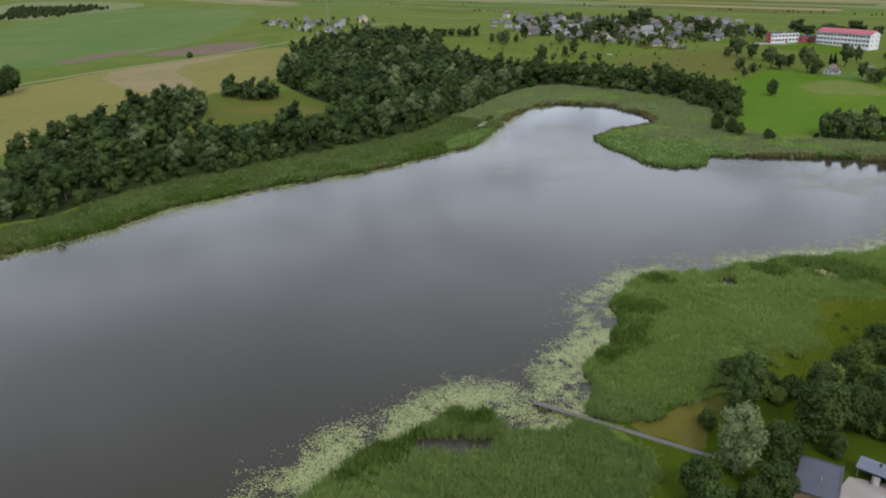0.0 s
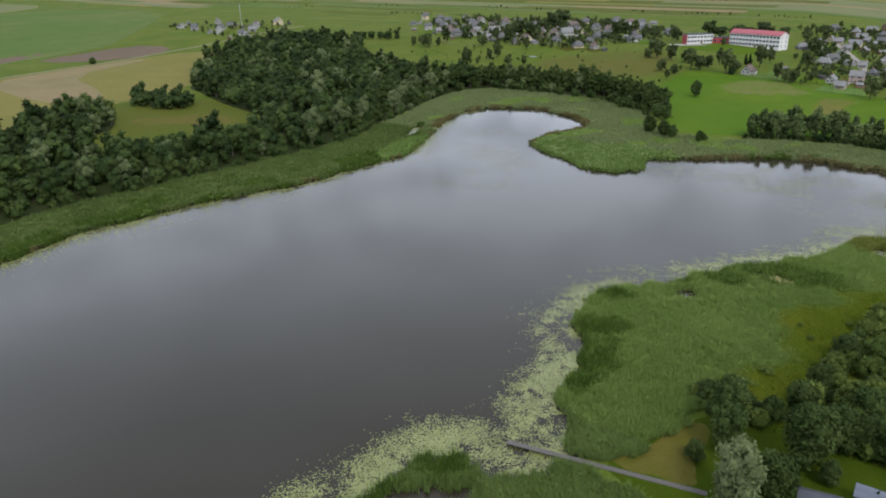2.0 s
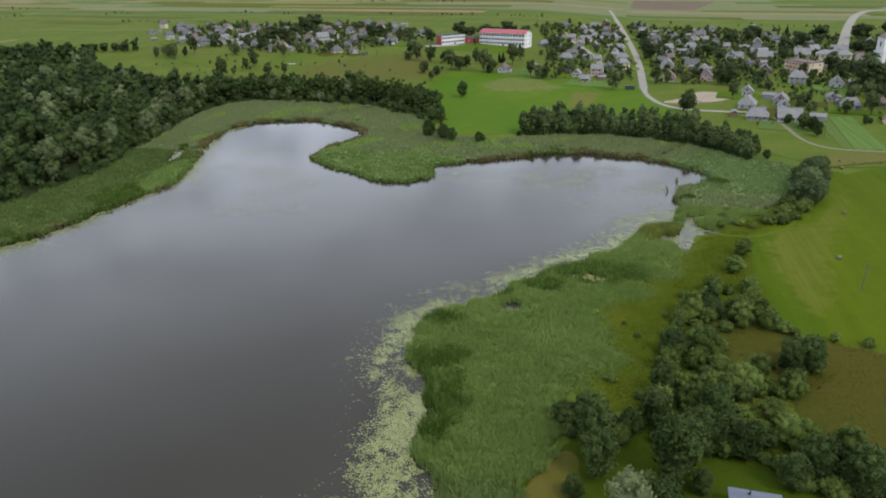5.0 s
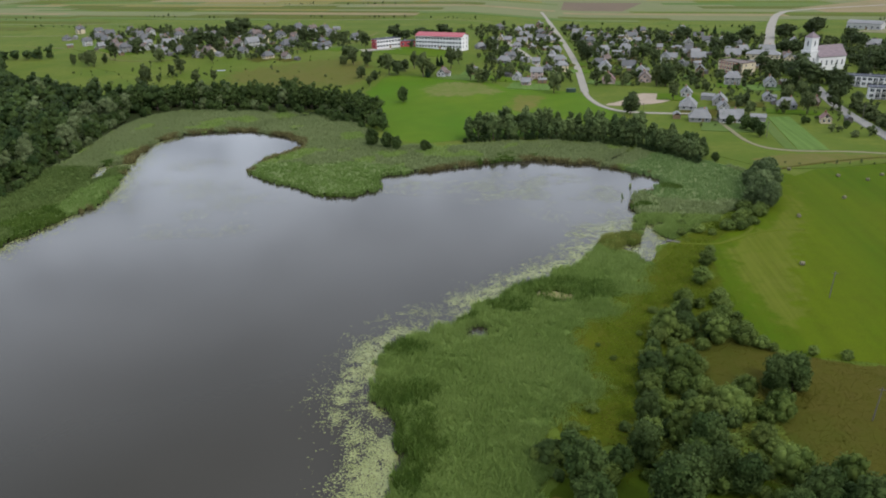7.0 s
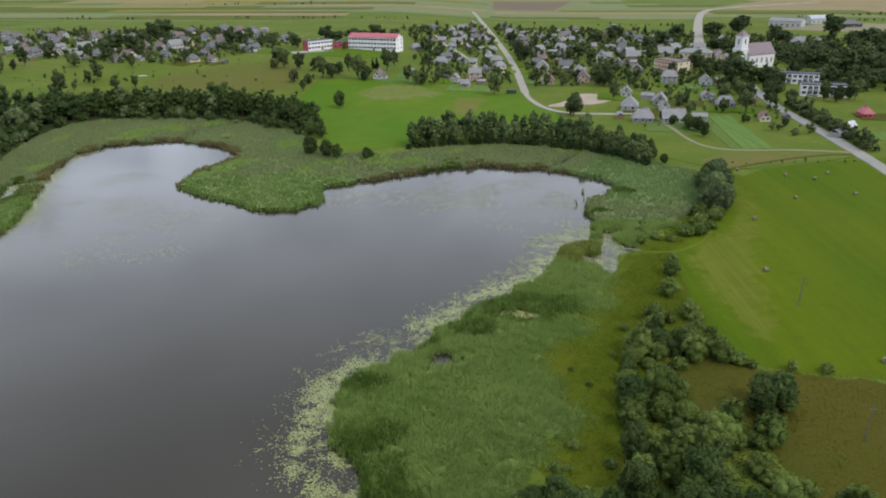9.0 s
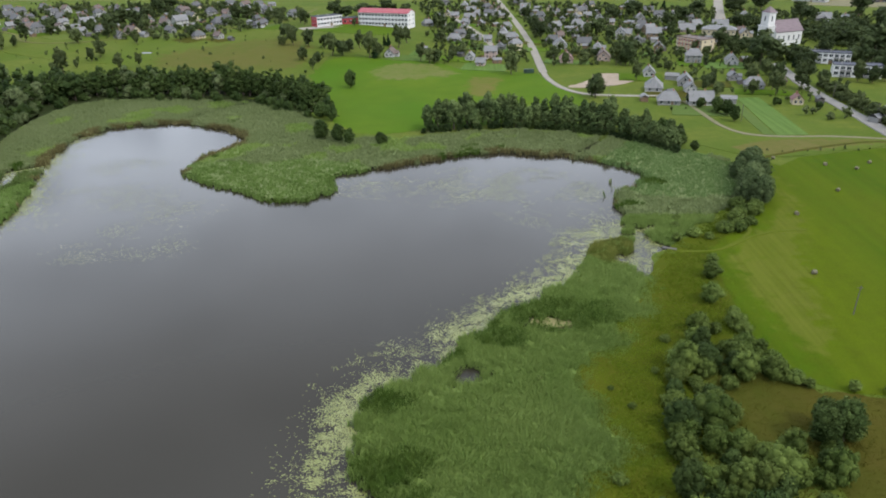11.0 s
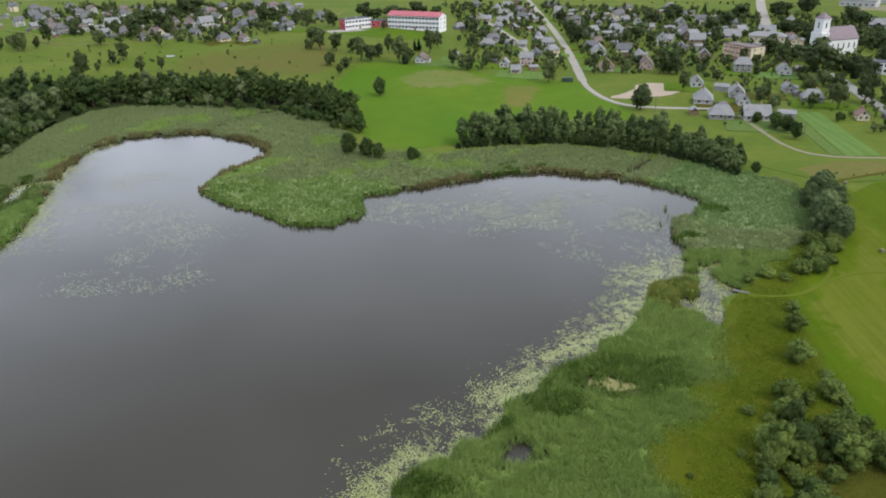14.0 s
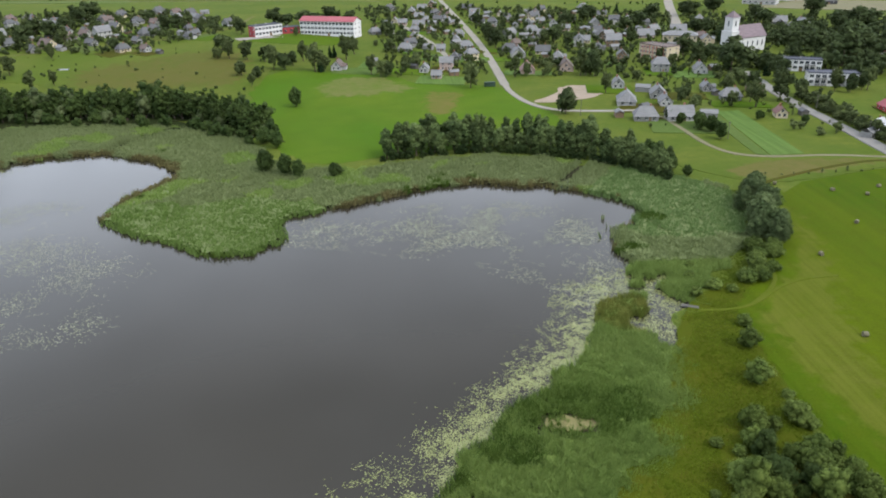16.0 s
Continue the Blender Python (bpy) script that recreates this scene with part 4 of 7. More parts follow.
def forest(name, places, kinds, leaf, label, category):
    """Many trees joined into one piece of woodland. places: rows of x, y, kind, scale, turn."""
    V, bq, lt, lq, n = [], [], [], [], 0
    for x, y, k, s, a in places:
        (wv, wf), (cv, ct, cq) = kinds[int(k)]
        ca, sn = math.cos(a) * s, math.sin(a) * s
        rot = np.array(((ca, -sn, 0), (sn, ca, 0), (0, 0, s)))
        z = land_z(x, y) - 0.05
        V += [wv @ rot.T + (x, y, z), cv @ rot.T + (x, y, z)]
        bq.append(wf + n)
        n += len(wv)
        lt.append(ct + n)
        lq.append(cq + n)
        n += len(cv)
    me = fast_mesh(name, np.concatenate(V), [np.concatenate(bq), np.concatenate(lt), np.concatenate(lq)], [M["bark"], leaf], [0, 1, 1])
    soft = np.zeros(len(me.polygons), bool)
    soft[sum(map(len, bq)):sum(map(len, bq)) + sum(map(len, lt))] = True
    me.polygons.foreach_set("use_smooth", soft)
    return tagged(new(name, me), label, category, kind="stuff")


def tree_model(name, spec, leaf, label, category, group=""):
    """A single tree or bush: an Empty at its foot with trunk and crown. Kept far below ground level use: copies stand in its stead."""
    (wv, wf), (cv, ct, cq) = spec
    ob = new(name)
    t = new("trunk", fast_mesh("trunk", wv, [wf], [M["bark"]], smooth=True))
    cm = fast_mesh("crown", cv, [ct, cq], [leaf])
    cm.polygons.foreach_set("use_smooth", np.arange(len(ct) + len(cq)) < len(ct))
    c = new("crown", cm)
    t.parent = c.parent = ob
    return tagged(ob, label, category, group)


class Grove:
    """Stands a kind of tree at one place after another: the first is the model, the rest are copies."""

    def __init__(self, name, specs, leaf, label, category, group):
        self.models, self.used = [tree_model(name, s, leaf, label, category, group) for s in specs], set()
        self.rng = random.Random(len(label) * 7 + len(specs))

    def stand(self, x, y, scale=1.0, tall=1.0):
        k = self.rng.randrange(len(self.models)) if len(self.used) == len(self.models) else len(self.used)
        m = self.models[k]
        place = pose(x, y, land_z(x, y) - 0.03, 0, 0, self.rng.uniform(0, 360))
        if k in self.used:
            ob = copy_thing(m, place)
        else:
            self.used.add(k)
            ob = m
            ob.matrix_basis = place
        ob.scale = (scale, scale, scale * tall)
        return ob


wr = np.random.default_rng(11)
WOOD = np.array([(-223, 31), (-217, 42), (-220, 57), (-226, 72), (-221, 94), (-215, 119), (-209, 145), (-203, 176), (-194, 202), (-196, 236), (-204, 302),
                 (-221, 377), (-193, 392), (-148, 386), (-113, 388), (-91, 365), (-70, 352), (-60, 345), (-75, 378), (-95, 400), (-165, 410), (-222, 412),
                 (-263, 414), (-350, 445), (-430, 535), (-540, 535), (-540, 470), (-476, 376), (-401, 300), (-328, 267), (-277, 250), (-241, 213),
                 (-238, 188), (-250, 168), (-276, 152), (-300, 138), (-311, 100), (-304, 60), (-300, 20), (-290, -60), (-235, -60), (-228, 0)], float)
BACK_WOOD = np.array([(-336, 94), (-352, 124), (-354, 148), (-380, 176), (-387, 207), (-350, 205), (-326, 184), (-317, 160), (-316, 126), (-320, 102)], float)
WOOD_SHAPES = ((12, 4.6, 6), (14.5, 5.0, 7), (9.5, 5.0, 6), (16, 4.8, 7), (11, 6.0, 7), (7.5, 3.9, 5))
front_kinds = [species(20 + i, "dome", h, r, k, 420, 0.58) for i, (h, r, k) in enumerate(WOOD_SHAPES)]
back_kinds = [species(20 + i, "dome", h, r, k, 120, 0.95, plain=True) for i, (h, r, k) in enumerate(WOOD_SHAPES)]
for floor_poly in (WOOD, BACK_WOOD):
    sheet("forest_floor", [tuple(p) for p in floor_poly], M["forest_floor"], "leaf litter and undergrowth beneath the wood, colour darkened for shade", "forest floor", rounds=0, rag=2)
wp = np.concatenate([scatter(WOOD, 8.0, wr), scatter(BACK_WOOD, 9.0, wr)])
back = edge_distance(wp, REEDS)
wp = wp[(back < 30) | (wr.random(len(wp)) < 0.93)]
back = edge_distance(wp, REEDS)
tone = fbm(wp, 0.03, 3.0) + wr.normal(0, 0.5, len(wp))
shade = np.where(tone < 0.15, 0, np.where(tone < 0.95, 1, 2))
shade[(back < 15) & (wr.random(len(wp)) < 0.45)] = 1
shade[(back < 16) & (wr.random(len(wp)) < np.where(wp[:, 1] > 230, 0.5, 0.28))] = 2
size = np.where(back < 12, 0.62, 0.88) * np.clip(np.exp(wr.normal(0, 0.2, len(wp))), 0.62, 1.3)
for k, (leaf, label) in enumerate((("leaf_dark", "dense dark green alder wood beside the lake"), ("leaf_mid", "lighter green broadleaf trees within the lakeside wood"),
                                   ("leaf_sallow", "pale silvery sallows within the lakeside wood"))):
    for close in (True, False):
        rows = [(x, y, wr.integers(6), s, wr.uniform(0, 6.28)) for (x, y), s, h, d in zip(wp, size, shade, back) if h == k and (d < 32) == close]
        forest("woodland", rows, front_kinds if close else back_kinds, M[leaf], label, "wood")
row_line = np.array([(-228, 372), (-214, 389), (-193, 398), (-170, 395), (-148, 394), (-128, 394), (-112, 390), (-100, 381), (-91, 372), (-80, 360), (-72, 352)], float)
slim_kinds = [species(50 + i, "slim", h, r, 11, 420, 0.6) for i, (h, r) in enumerate(((13, 3.0), (14.5, 3.3), (11.5, 3.2)))]
row_trees = [(*(a + (b - a) * u + wr.normal(0, 0.8, 2) + (0, 5.0 * k)), wr.integers(3), wr.uniform(0.75, 1.08), wr.uniform(0, 6.28)) for a, b in zip(row_line[:-1], row_line[1:])
             for u in np.arange(0, 1, 4.3 / np.hypot(*(b - a))) for k in range(3)]
forest("woodland", row_trees, slim_kinds, M["leaf_garden"], "dense row of slim dark alders behind the far bay", "wood")
ep = np.array([(-214, 40), (-219, 68), (-215, 95), (-208, 120), (-203, 146), (-196, 172), (-190, 200), (-188, 230), (-194, 256), (-202, 290), (-212, 330), (-216, 362), (-200, 388), (-170, 388), (-134, 384), (-108, 378), (-90, 362), (-72, 342)], float)
edge_pts = [(ep[i] + (ep[i + 1] - ep[i]) * s) for i in range(len(ep) - 1) for s in np.arange(0, 1, 0.3)]
forest("shore_bushes", [(x - 4 + wr.normal(0, 2.5), y + wr.normal(0, 2), wr.integers(3), wr.uniform(0.45, 0.95), wr.uniform(0, 6.28)) for x, y in edge_pts],
       [species(40 + i, "bush", 6.5, 4.2, 8, 420, 0.6) for i in range(3)], M["leaf_mid"], "round green bushes along the wood's edge", "bushes")
# added strip in the shade-darkened litter colour, over bright meadow before the reeds
ribbon("forest_floor", [tuple(p) for p in ep + (-8, 2)], 13.0, M["forest_floor"], "undergrowth along the edge of the wood, colour darkened for shade", "forest floor")

# single trees by the lake, in the fields and along the belt
belt = Grove("tree", [species(60 + i, "tree", h, r, 16, 640, 0.58) for i, (h, r) in enumerate(((13, 3.3), (15, 3.6), (12, 3.8), (16, 3.3), (10, 3.5)))], M["leaf_belt"],
             "tall dark green alder in a row behind the reeds", "tree", "trees in the belt behind the reeds")
br = random.Random(3)
BELT = [(-16, 317), (2, 322), (19, 324), (37, 323), (53, 314), (64, 310), (74, 300), (80, 291), (87, 282)]
for i in range(len(BELT) - 1):
    (x0, y0), (x1, y1) = BELT[i], BELT[i + 1]
    for s in range(4):
        for rowk in range(3):
            u = (s + br.uniform(0, 0.9)) / 4
            belt.stand(x0 + (x1 - x0) * u + br.uniform(-1, 1) + rowk * 1.5, y0 + (y1 - y0) * u + 5.5 * rowk + br.uniform(-1.5, 1.5), (0.92 if x0 < 60 else 0.72) * br.uniform(0.72, 1.05), br.uniform(0.9, 1.1))

front = [(BELT[i][0] + (BELT[i + 1][0] - BELT[i][0]) * u + br.uniform(-1, 1), BELT[i][1] + (BELT[i + 1][1] - BELT[i][1]) * u - 2.5 + br.uniform(-1, 1), br.randrange(3), br.uniform(0.35, 0.7), br.uniform(0, 6.28))
         for i in range(len(BELT) - 1) for u in (0.0, 0.2, 0.4, 0.6, 0.8)]
forest("shore_bushes", front, [species(45 + i, "bush", 6.5, 4.2, 8, 420, 0.55) for i in range(3)], M["leaf_dark"], "low dark bushes at the foot of the tree belt", "bushes")
SHAPES = ((4.5, 2.9), (5.5, 3.4), (3.4, 2.6), (7.0, 3.2), (6.0, 4.2))
scrub = Grove("bush", [species(80 + i, "bush", h, r, 26, 900, 0.30) for i, (h, r) in enumerate(SHAPES)], M["leaf_scrub"],
              "dense green willow scrub bush in the meadow", "bush", "scrub bushes beside the reeds")
dark_scrub = Grove("bush", [species(90 + i, "bush", h, r, 26, 900, 0.30) for i, (h, r) in enumerate(SHAPES[1:])], M["leaf_garden"],
                   "dark green alder bush in the scrub", "bush", "scrub bushes beside the reeds")
pale_scrub = Grove("bush", [species(95 + i, "bush", h, r, 26, 900, 0.29) for i, (h, r) in enumerate(SHAPES[:3])], M["leaf_pale"],
                   "pale yellow-green sallow bush in the scrub", "bush", "scrub bushes beside the reeds")
SCRUB = [(51, 145), (56, 151), (58, 142), (61, 138), (66, 138), (68.5, 132), (68, 127), (65, 125), (62, 128), (57, 125), (55, 119), (53.5, 106), (51.5, 101), (57, 106), (62, 108), (67, 113.5), (71, 114), (73.5, 109),
         (72, 104), (67, 100), (63, 91), (62, 84), (70, 80), (78, 77), (80, 70), (74, 68), (65, 69), (57, 74), (47, 76), (37, 79), (31, 77), (22, 77), (18, 82), (23, 85), (27, 86), (33, 83), (35, 90), (34, 95), (40, 96), (40.5, 104), (43, 114), (43, 122), (48, 132)]
for x, y, k in ((93, 217, 1.0), (89, 220, 0.95), (89, 209, 0.85), (84, 205, 0.85), (80, 204, 0.8), (95, 221, 0.9), (86, 212, 0.8)):
    pale_scrub.stand(x, y, k, 0.8)
for x, y in scatter(SCRUB, 3.7, np.random.default_rng(4)):
    if br.random() < 0.93:
        (dark_scrub if br.random() < 0.25 else pale_scrub if br.random() < (0.75 if x < 36 else 0.22) else scrub).stand(x, y, br.uniform(0.42, 0.92), br.uniform(0.85, 1.25))
for x, y, s in ((67, 173, 0.75), (63, 160, 0.85), (65, 148, 0.8), (66, 146, 0.7), (62, 138, 0.6), (70, 127, 0.5), (65, 131, 0.6), (61, 133, 0.7), (72, 125, 0.35), (80, 124, 0.4), (87, 123, 0.45),
                (70, 182, 0.55), (67, 155, 0.5), (84, 203, 0.7), (80, 203, 0.6), (87, 207, 0.6), (84, 208, 0.7), (74, 198, 0.5), (70, 200, 0.5), (66, 206, 0.5), (68, 212, 0.4), (64, 196, 0.45), (88, 216, 0.6),
                (12, 106, 0.25), (48, 142, 0.3), (33, 124, 0.25), (43, 130, 0.3), (36, 118, 0.25), (19, 127, 0.2), (60, 146, 0.5), (67, 138, 0.5), (68, 134, 0.55), (26, 92, 0.5), (30, 98, 0.45)):
    scrub.stand(x, y, s, 0.85)

willow = Grove("willow_tree", [species(100 + i, "willow", h, r, 26, 3400, 0.28) for i, (h, r) in enumerate(((11.0, 3.6), (11.5, 3.5)))], M["leaf_willow"],
               "silvery grey-green willow tree with drooping foliage", "willow", "willows beside the lake")
for x, y, s in ((32.5, 52, 1.2), (-221, 396, 1.25), (-226, 377, 1.35), (-228, 330, 1.3), (-233, 348, 1.4), (-231, 362, 1.3), (-215, 300, 1.2), (-219, 315, 1.3), (-209, 262, 1.2)):
    willow.stand(x, y, s, 1.0 if y < 100 else 0.82)

row_willow = Grove("willow_tree", [species(104 + i, "willow", h, r, 26, 1900, 0.34) for i, (h, r) in enumerate(((9.0, 4.0), (8.0, 3.8)))], M["leaf_row_willow"],
                   "dense green willow with a silvery sheen beside the hay field", "willow", "willows beside the hay field")
for x, y, k in ((108, 264, 0.9), (104, 256, 1.1), (105, 248, 1.05), (99, 250, 0.85), (101, 241, 1.15), (97, 235, 1.05), (101, 232, 0.95), (94, 229, 0.85), (98, 225, 0.9)):
    row_willow.stand(x, y, k, 0.95)

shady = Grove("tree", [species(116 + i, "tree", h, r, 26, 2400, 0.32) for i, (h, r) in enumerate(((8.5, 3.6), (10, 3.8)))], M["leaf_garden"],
              "dark green broadleaf tree round the lakeside garden", "tree", "garden and field trees")
garden = Grove("tree", [species(110 + i, "tree", h, r, 26, 1500, 0.42) for i, (h, r) in enumerate(((8.5, 3.6), (10, 3.8), (7, 3.4)))], M["leaf_mid"],
               "round green broadleaf tree", "tree", "garden and field trees")
for x, y, s in ((38, 57, 1.0), (41, 69, 1.25), (27, 74, 1.05), (45, 76, 0.95), (40, 48, 0.9), (24, 61, 0.5), (49, 86, 1.0), (38, 84, 0.9), (36, 62, 0.6), (48, 78, 0.9), (113, 273, 0.6), (54, 77, 0.85), (30, 40, 0.9), (34, 36, 1.0), (38, 42, 0.8), (28, 68, 0.5), (45, 66, 0.5), (51, 80, 0.8), (64, 73, 0.9), (70, 70, 1.0), (60, 70, 0.7),
                (-64, 409, 0.95), (-33.5, 297, 0.75), (-52, 300, 0.8), (-47, 297, 0.7), (-60, 304, 0.9), (-68, 345, 1.0), (-62, 338, 0.9), (-541, 162, 2.0), (-534, 150, 1.8), (-600, 352, 0.9),
                (67, 108, 0.8), (71, 109, 0.85), (69, 113, 0.6), (28, 67, 0.95), (153, 359, 0.45), (156, 362, 0.4), (171, 352, 0.5), (114, 364, 0.8), (118, 368, 0.7), (116, 356, 0.6), (93.5, 284.5, 0.5), (84, 300, 0.9), (90, 292, 0.7), (122, 349, 0.8), (124, 341, 0.85), (124, 330, 0.7), (121, 345, 0.7)):
    (shady if 20 < x < 75 and y < 120 else garden).stand(x, y, s)
fir = Grove("fir_tree", [species(130 + i, "fir", h, r, 0, 520, 0.6) for i, (h, r) in enumerate(((13, 3.2), (15, 3.6)))], M["leaf_fir"],
            "dark green pointed fir tree", "fir", "firs among the houses")
for x, y, r in ((-58, 526, 2.2), (-55, 526, 2.2), (-60, 486, 3.2), (209, 479, 3.4), (201, 455, 2.8), (221, 574, 3.1), (200, 784, 2.5), (52, 64, 1.0)):
    fir.stand(x, y, r / 3.4)

cr = np.random.default_rng(8)
VT = [species(120 + i, "tree", h, r, 8, 420, 0.75) for i, (h, r) in enumerate(((9.5, 4.2), (11, 4.6), (8, 4.4), (12, 4.2)))]
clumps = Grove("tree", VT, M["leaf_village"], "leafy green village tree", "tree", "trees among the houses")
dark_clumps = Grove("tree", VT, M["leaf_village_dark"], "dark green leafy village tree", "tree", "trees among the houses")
TREES_NW = [(-244, 540, 3.7), (-250, 496, 3.9), (-257, 450, 3.3), (-253, 452, 4.6), (-219, 457, 3.2), (-211, 468, 2.6), (-343, 527, 4.0), (-338, 526, 4.5), (-334, 536, 2.9), (-290, 544, 4.7), (-334, 587, 5.2),
            (-300, 620, 7.9), (-293, 625, 7.0), (-281, 625, 7.0), (-289, 668, 7.4), (-293, 703, 7.8), (-299, 586, 4.2), (-278, 569, 4.0), (-210, 563, 3.8), (-335, 552, 4.1), (-358, 530, 3.3), (-252, 466, 2.0),
            (-250, 483, 2.8), (-359, 543, 2.5), (-295, 734, 9.1), (-254, 584, 4.0)]
TREES_SCHOOL = [(-134, 553, 7.2), (-131, 525, 3.4), (-123, 525, 3.4), (-111, 521, 4.0), (-89, 492, 4.4), (-83, 492, 4.4), (-79, 503, 3.8), (-98, 513, 3.3), (-74, 515, 3.6), (-63, 486, 4.9), (-59, 489, 4.3),
                (-47, 519, 4.6), (-43, 538, 3.4), (-91, 603, 2.4), (-117, 663, 6.8), (-107, 663, 6.8), (-95, 680, 7.3), (-85, 675, 6.4), (-73, 680, 7.5), (-135, 618, 4.0), (-140, 626, 4.0), (-95, 472, 3.0), (-95, 454, 2.1),
                (-106, 479, 3.7), (-57, 690, 5.6), (-191, 643, 5.1), (-204, 656, 5.2), (-170, 642, 3.4), (-185, 655, 4.3), (-234, 713, 4.8)]
TREES_MID = [(-19, 548, 3.0), (-30, 567, 2.1), (-29, 480, 3.4), (-19, 476, 3.8), (-23, 473, 3.3), (-24, 618, 5.9), (-9, 497, 3.1), (-2, 498, 3.5), (28, 443, 4.6), (25, 536, 4.0), (69, 381, 5.6), (54, 592, 4.5),
             (57, 579, 5.1), (55, 630, 5.6), (54, 714, 5.5), (57, 477, 3.4), (64, 474, 3.0), (77, 475, 3.0), (96, 472, 4.2), (102, 472, 4.8), (104, 601, 6.2), (134, 703, 7.3), (97, 601, 4.6), (110, 578, 3.7)]
TREES_EAST = [(99, 423, 3.3), (99, 472, 4.2), (104, 469, 4.8), (136, 405, 3.0), (130, 395, 2.9), (182, 460, 10.0), (199, 483, 7.9), (178, 529, 5.4), (181, 511, 5.5), (191, 514, 5.5), (159, 495, 3.3),
              (142, 493, 2.6), (162, 382, 3.6), (180, 395, 5.0), (151, 384, 2.6), (123, 450, 2.9), (158, 585, 4.6), (172, 653, 5.1), (190, 675, 7.1), (217, 724, 7.7), (257, 735, 7.9), (290, 762, 10.4), (227, 640, 6.9),
              (232, 629, 6.8), (237, 609, 6.6), (297, 669, 8.4), (300, 693, 7.7), (158, 728, 9.5), (155, 508, 2.7), (133, 383, 3.0)]
TREES_CHURCH = [(162, 416, 3.9), (176, 435, 4.1), (178, 421, 3.4), (200, 439, 6.7), (356, 701, 10.5), (347, 639, 9.7), (354, 624, 8.5), (258, 478, 9.7), (246, 474, 6.3), (282, 498, 10.2), (229, 480, 4.7),
                (208, 471, 6.2), (298, 787, 8.7), (312, 807, 7.7), (257, 753, 7.1), (259, 538, 7.5), (271, 534, 8.1), (362, 623, 8.5), (232, 412, 3.5), (235, 412, 3.6), (223, 407, 3.5), (218, 413, 4.2),
                (295, 506, 5.2), (196, 405, 3.6), (164, 393, 3.2), (275, 570, 9.0), (290, 590, 9.0), (310, 560, 9.5), (330, 600, 9.0), (300, 530, 8.5)]
for rows in (TREES_NW, TREES_SCHOOL, TREES_MID, TREES_EAST, TREES_CHURCH):
    for x, y, r in rows:
        if math.hypot(x - 217, y - 534) < 15:
            continue
        (dark_clumps if r > 5 or cr.random() < 0.3 else clumps).stand(x, y, r / 4.1, 0.72 if r > 6 else 0.9 if r > 5 else 1.15)

# ---- houses ----
HOUSES_LEFT = [(-414, 669, 14), (-360, 599, 19), (-348, 590, 12), (-379, 680, 14), (-337, 602, 12), (-374, 648, 13), (-331, 635, 17), (-307, 577, 12), (-296, 587, 12), (-362, 721, 12), (-267, 560, 11),
               (-264, 575, 15), (-275, 635, 12), (-257, 625, 12), (-241, 616, 18), (-241, 645, 12), (-278, 756, 17), (-203, 554, 11), (-187, 553, 9), (-209, 619, 22), (-225, 691, 11), (-244, 703, 13),
               (-251, 783, 15), (-170, 601, 11), (-157, 672, 14), (-230, 768, 12), (-216, 766, 12), (-453, 785, 8), (-450, 735, 13), (-445, 707, 12), (-397, 726, 12)]
HOUSES_MID = [(-50, 490, 10), (-29, 501, 7), (-33, 621, 10), (2, 676, 12), (-3, 611, 5), (11, 642, 8), (16, 557, 7), (3, 485, 9), (17, 492, 10), (10, 467, 7), (33, 630, 11), (35, 572, 10), (35, 524, 10),
              (73, 624, 11), (65, 560, 12), (68, 537, 16), (66, 481, 13), (91, 488, 14), (88, 598, 11), (95, 651, 14), (100, 705, 11), (67, 698, 10), (59, 790, 12), (54, 833, 12), (7, 812, 12), (17, 840, 10),
              (-26, 793, 12), (28, 705, 13), (3, 737, 11), (87, 549, 12), (121, 694, 11), (116, 761, 11), (128, 806, 12)]
HOUSES_RIGHT = [(24, 527, 8), (119, 580, 12), (143, 574, 13), (132, 511, 10), (178, 609, 17), (193, 640, 12), (211, 630, 18), (168, 468, 12), (146, 475, 12), (156, 684, 15), (174, 691, 11), (178, 751, 11),
                (169, 793, 12), (109, 434, 10), (103, 394, 14), (123, 407, 12), (121, 390, 9), (103, 362, 12), (118, 360, 13), (153, 420, 8), (157, 397, 11), (174, 406, 7), (311, 667, 15), (324, 652, 15), (291, 487, 10), (255, 702, 11),
                (297, 615, 12), (209, 567, 11), (165, 361, 7), (219, 366, 9), (195, 335, 6)]
HOUSES_FAR = [(-751, 574, 14), (-731, 616, 14), (-648, 601, 14), (-588, 530, 13), (-648, 544, 14), (-648, 642, 15), (-690, 600, 13), (-620, 570, 12), (-710, 560, 12), (-680, 575, 14), (-610, 545, 12), (-770, 600, 13), (-670, 625, 13)]
HOUSES_WEST = [(-529, 805, 11), (-416, 640, 10), (-483, 769, 11), (-470, 690, 10), (-500, 760, 11), (-395, 700, 10), (-430, 690, 11), (-428, 752, 10), (-390, 622, 10), (-462, 752, 10), (-410, 684, 9), (-354, 640, 10)]
ALL_HOUSES = HOUSES_WEST + HOUSES_LEFT + HOUSES_MID + HOUSES_RIGHT + HOUSES_FAR


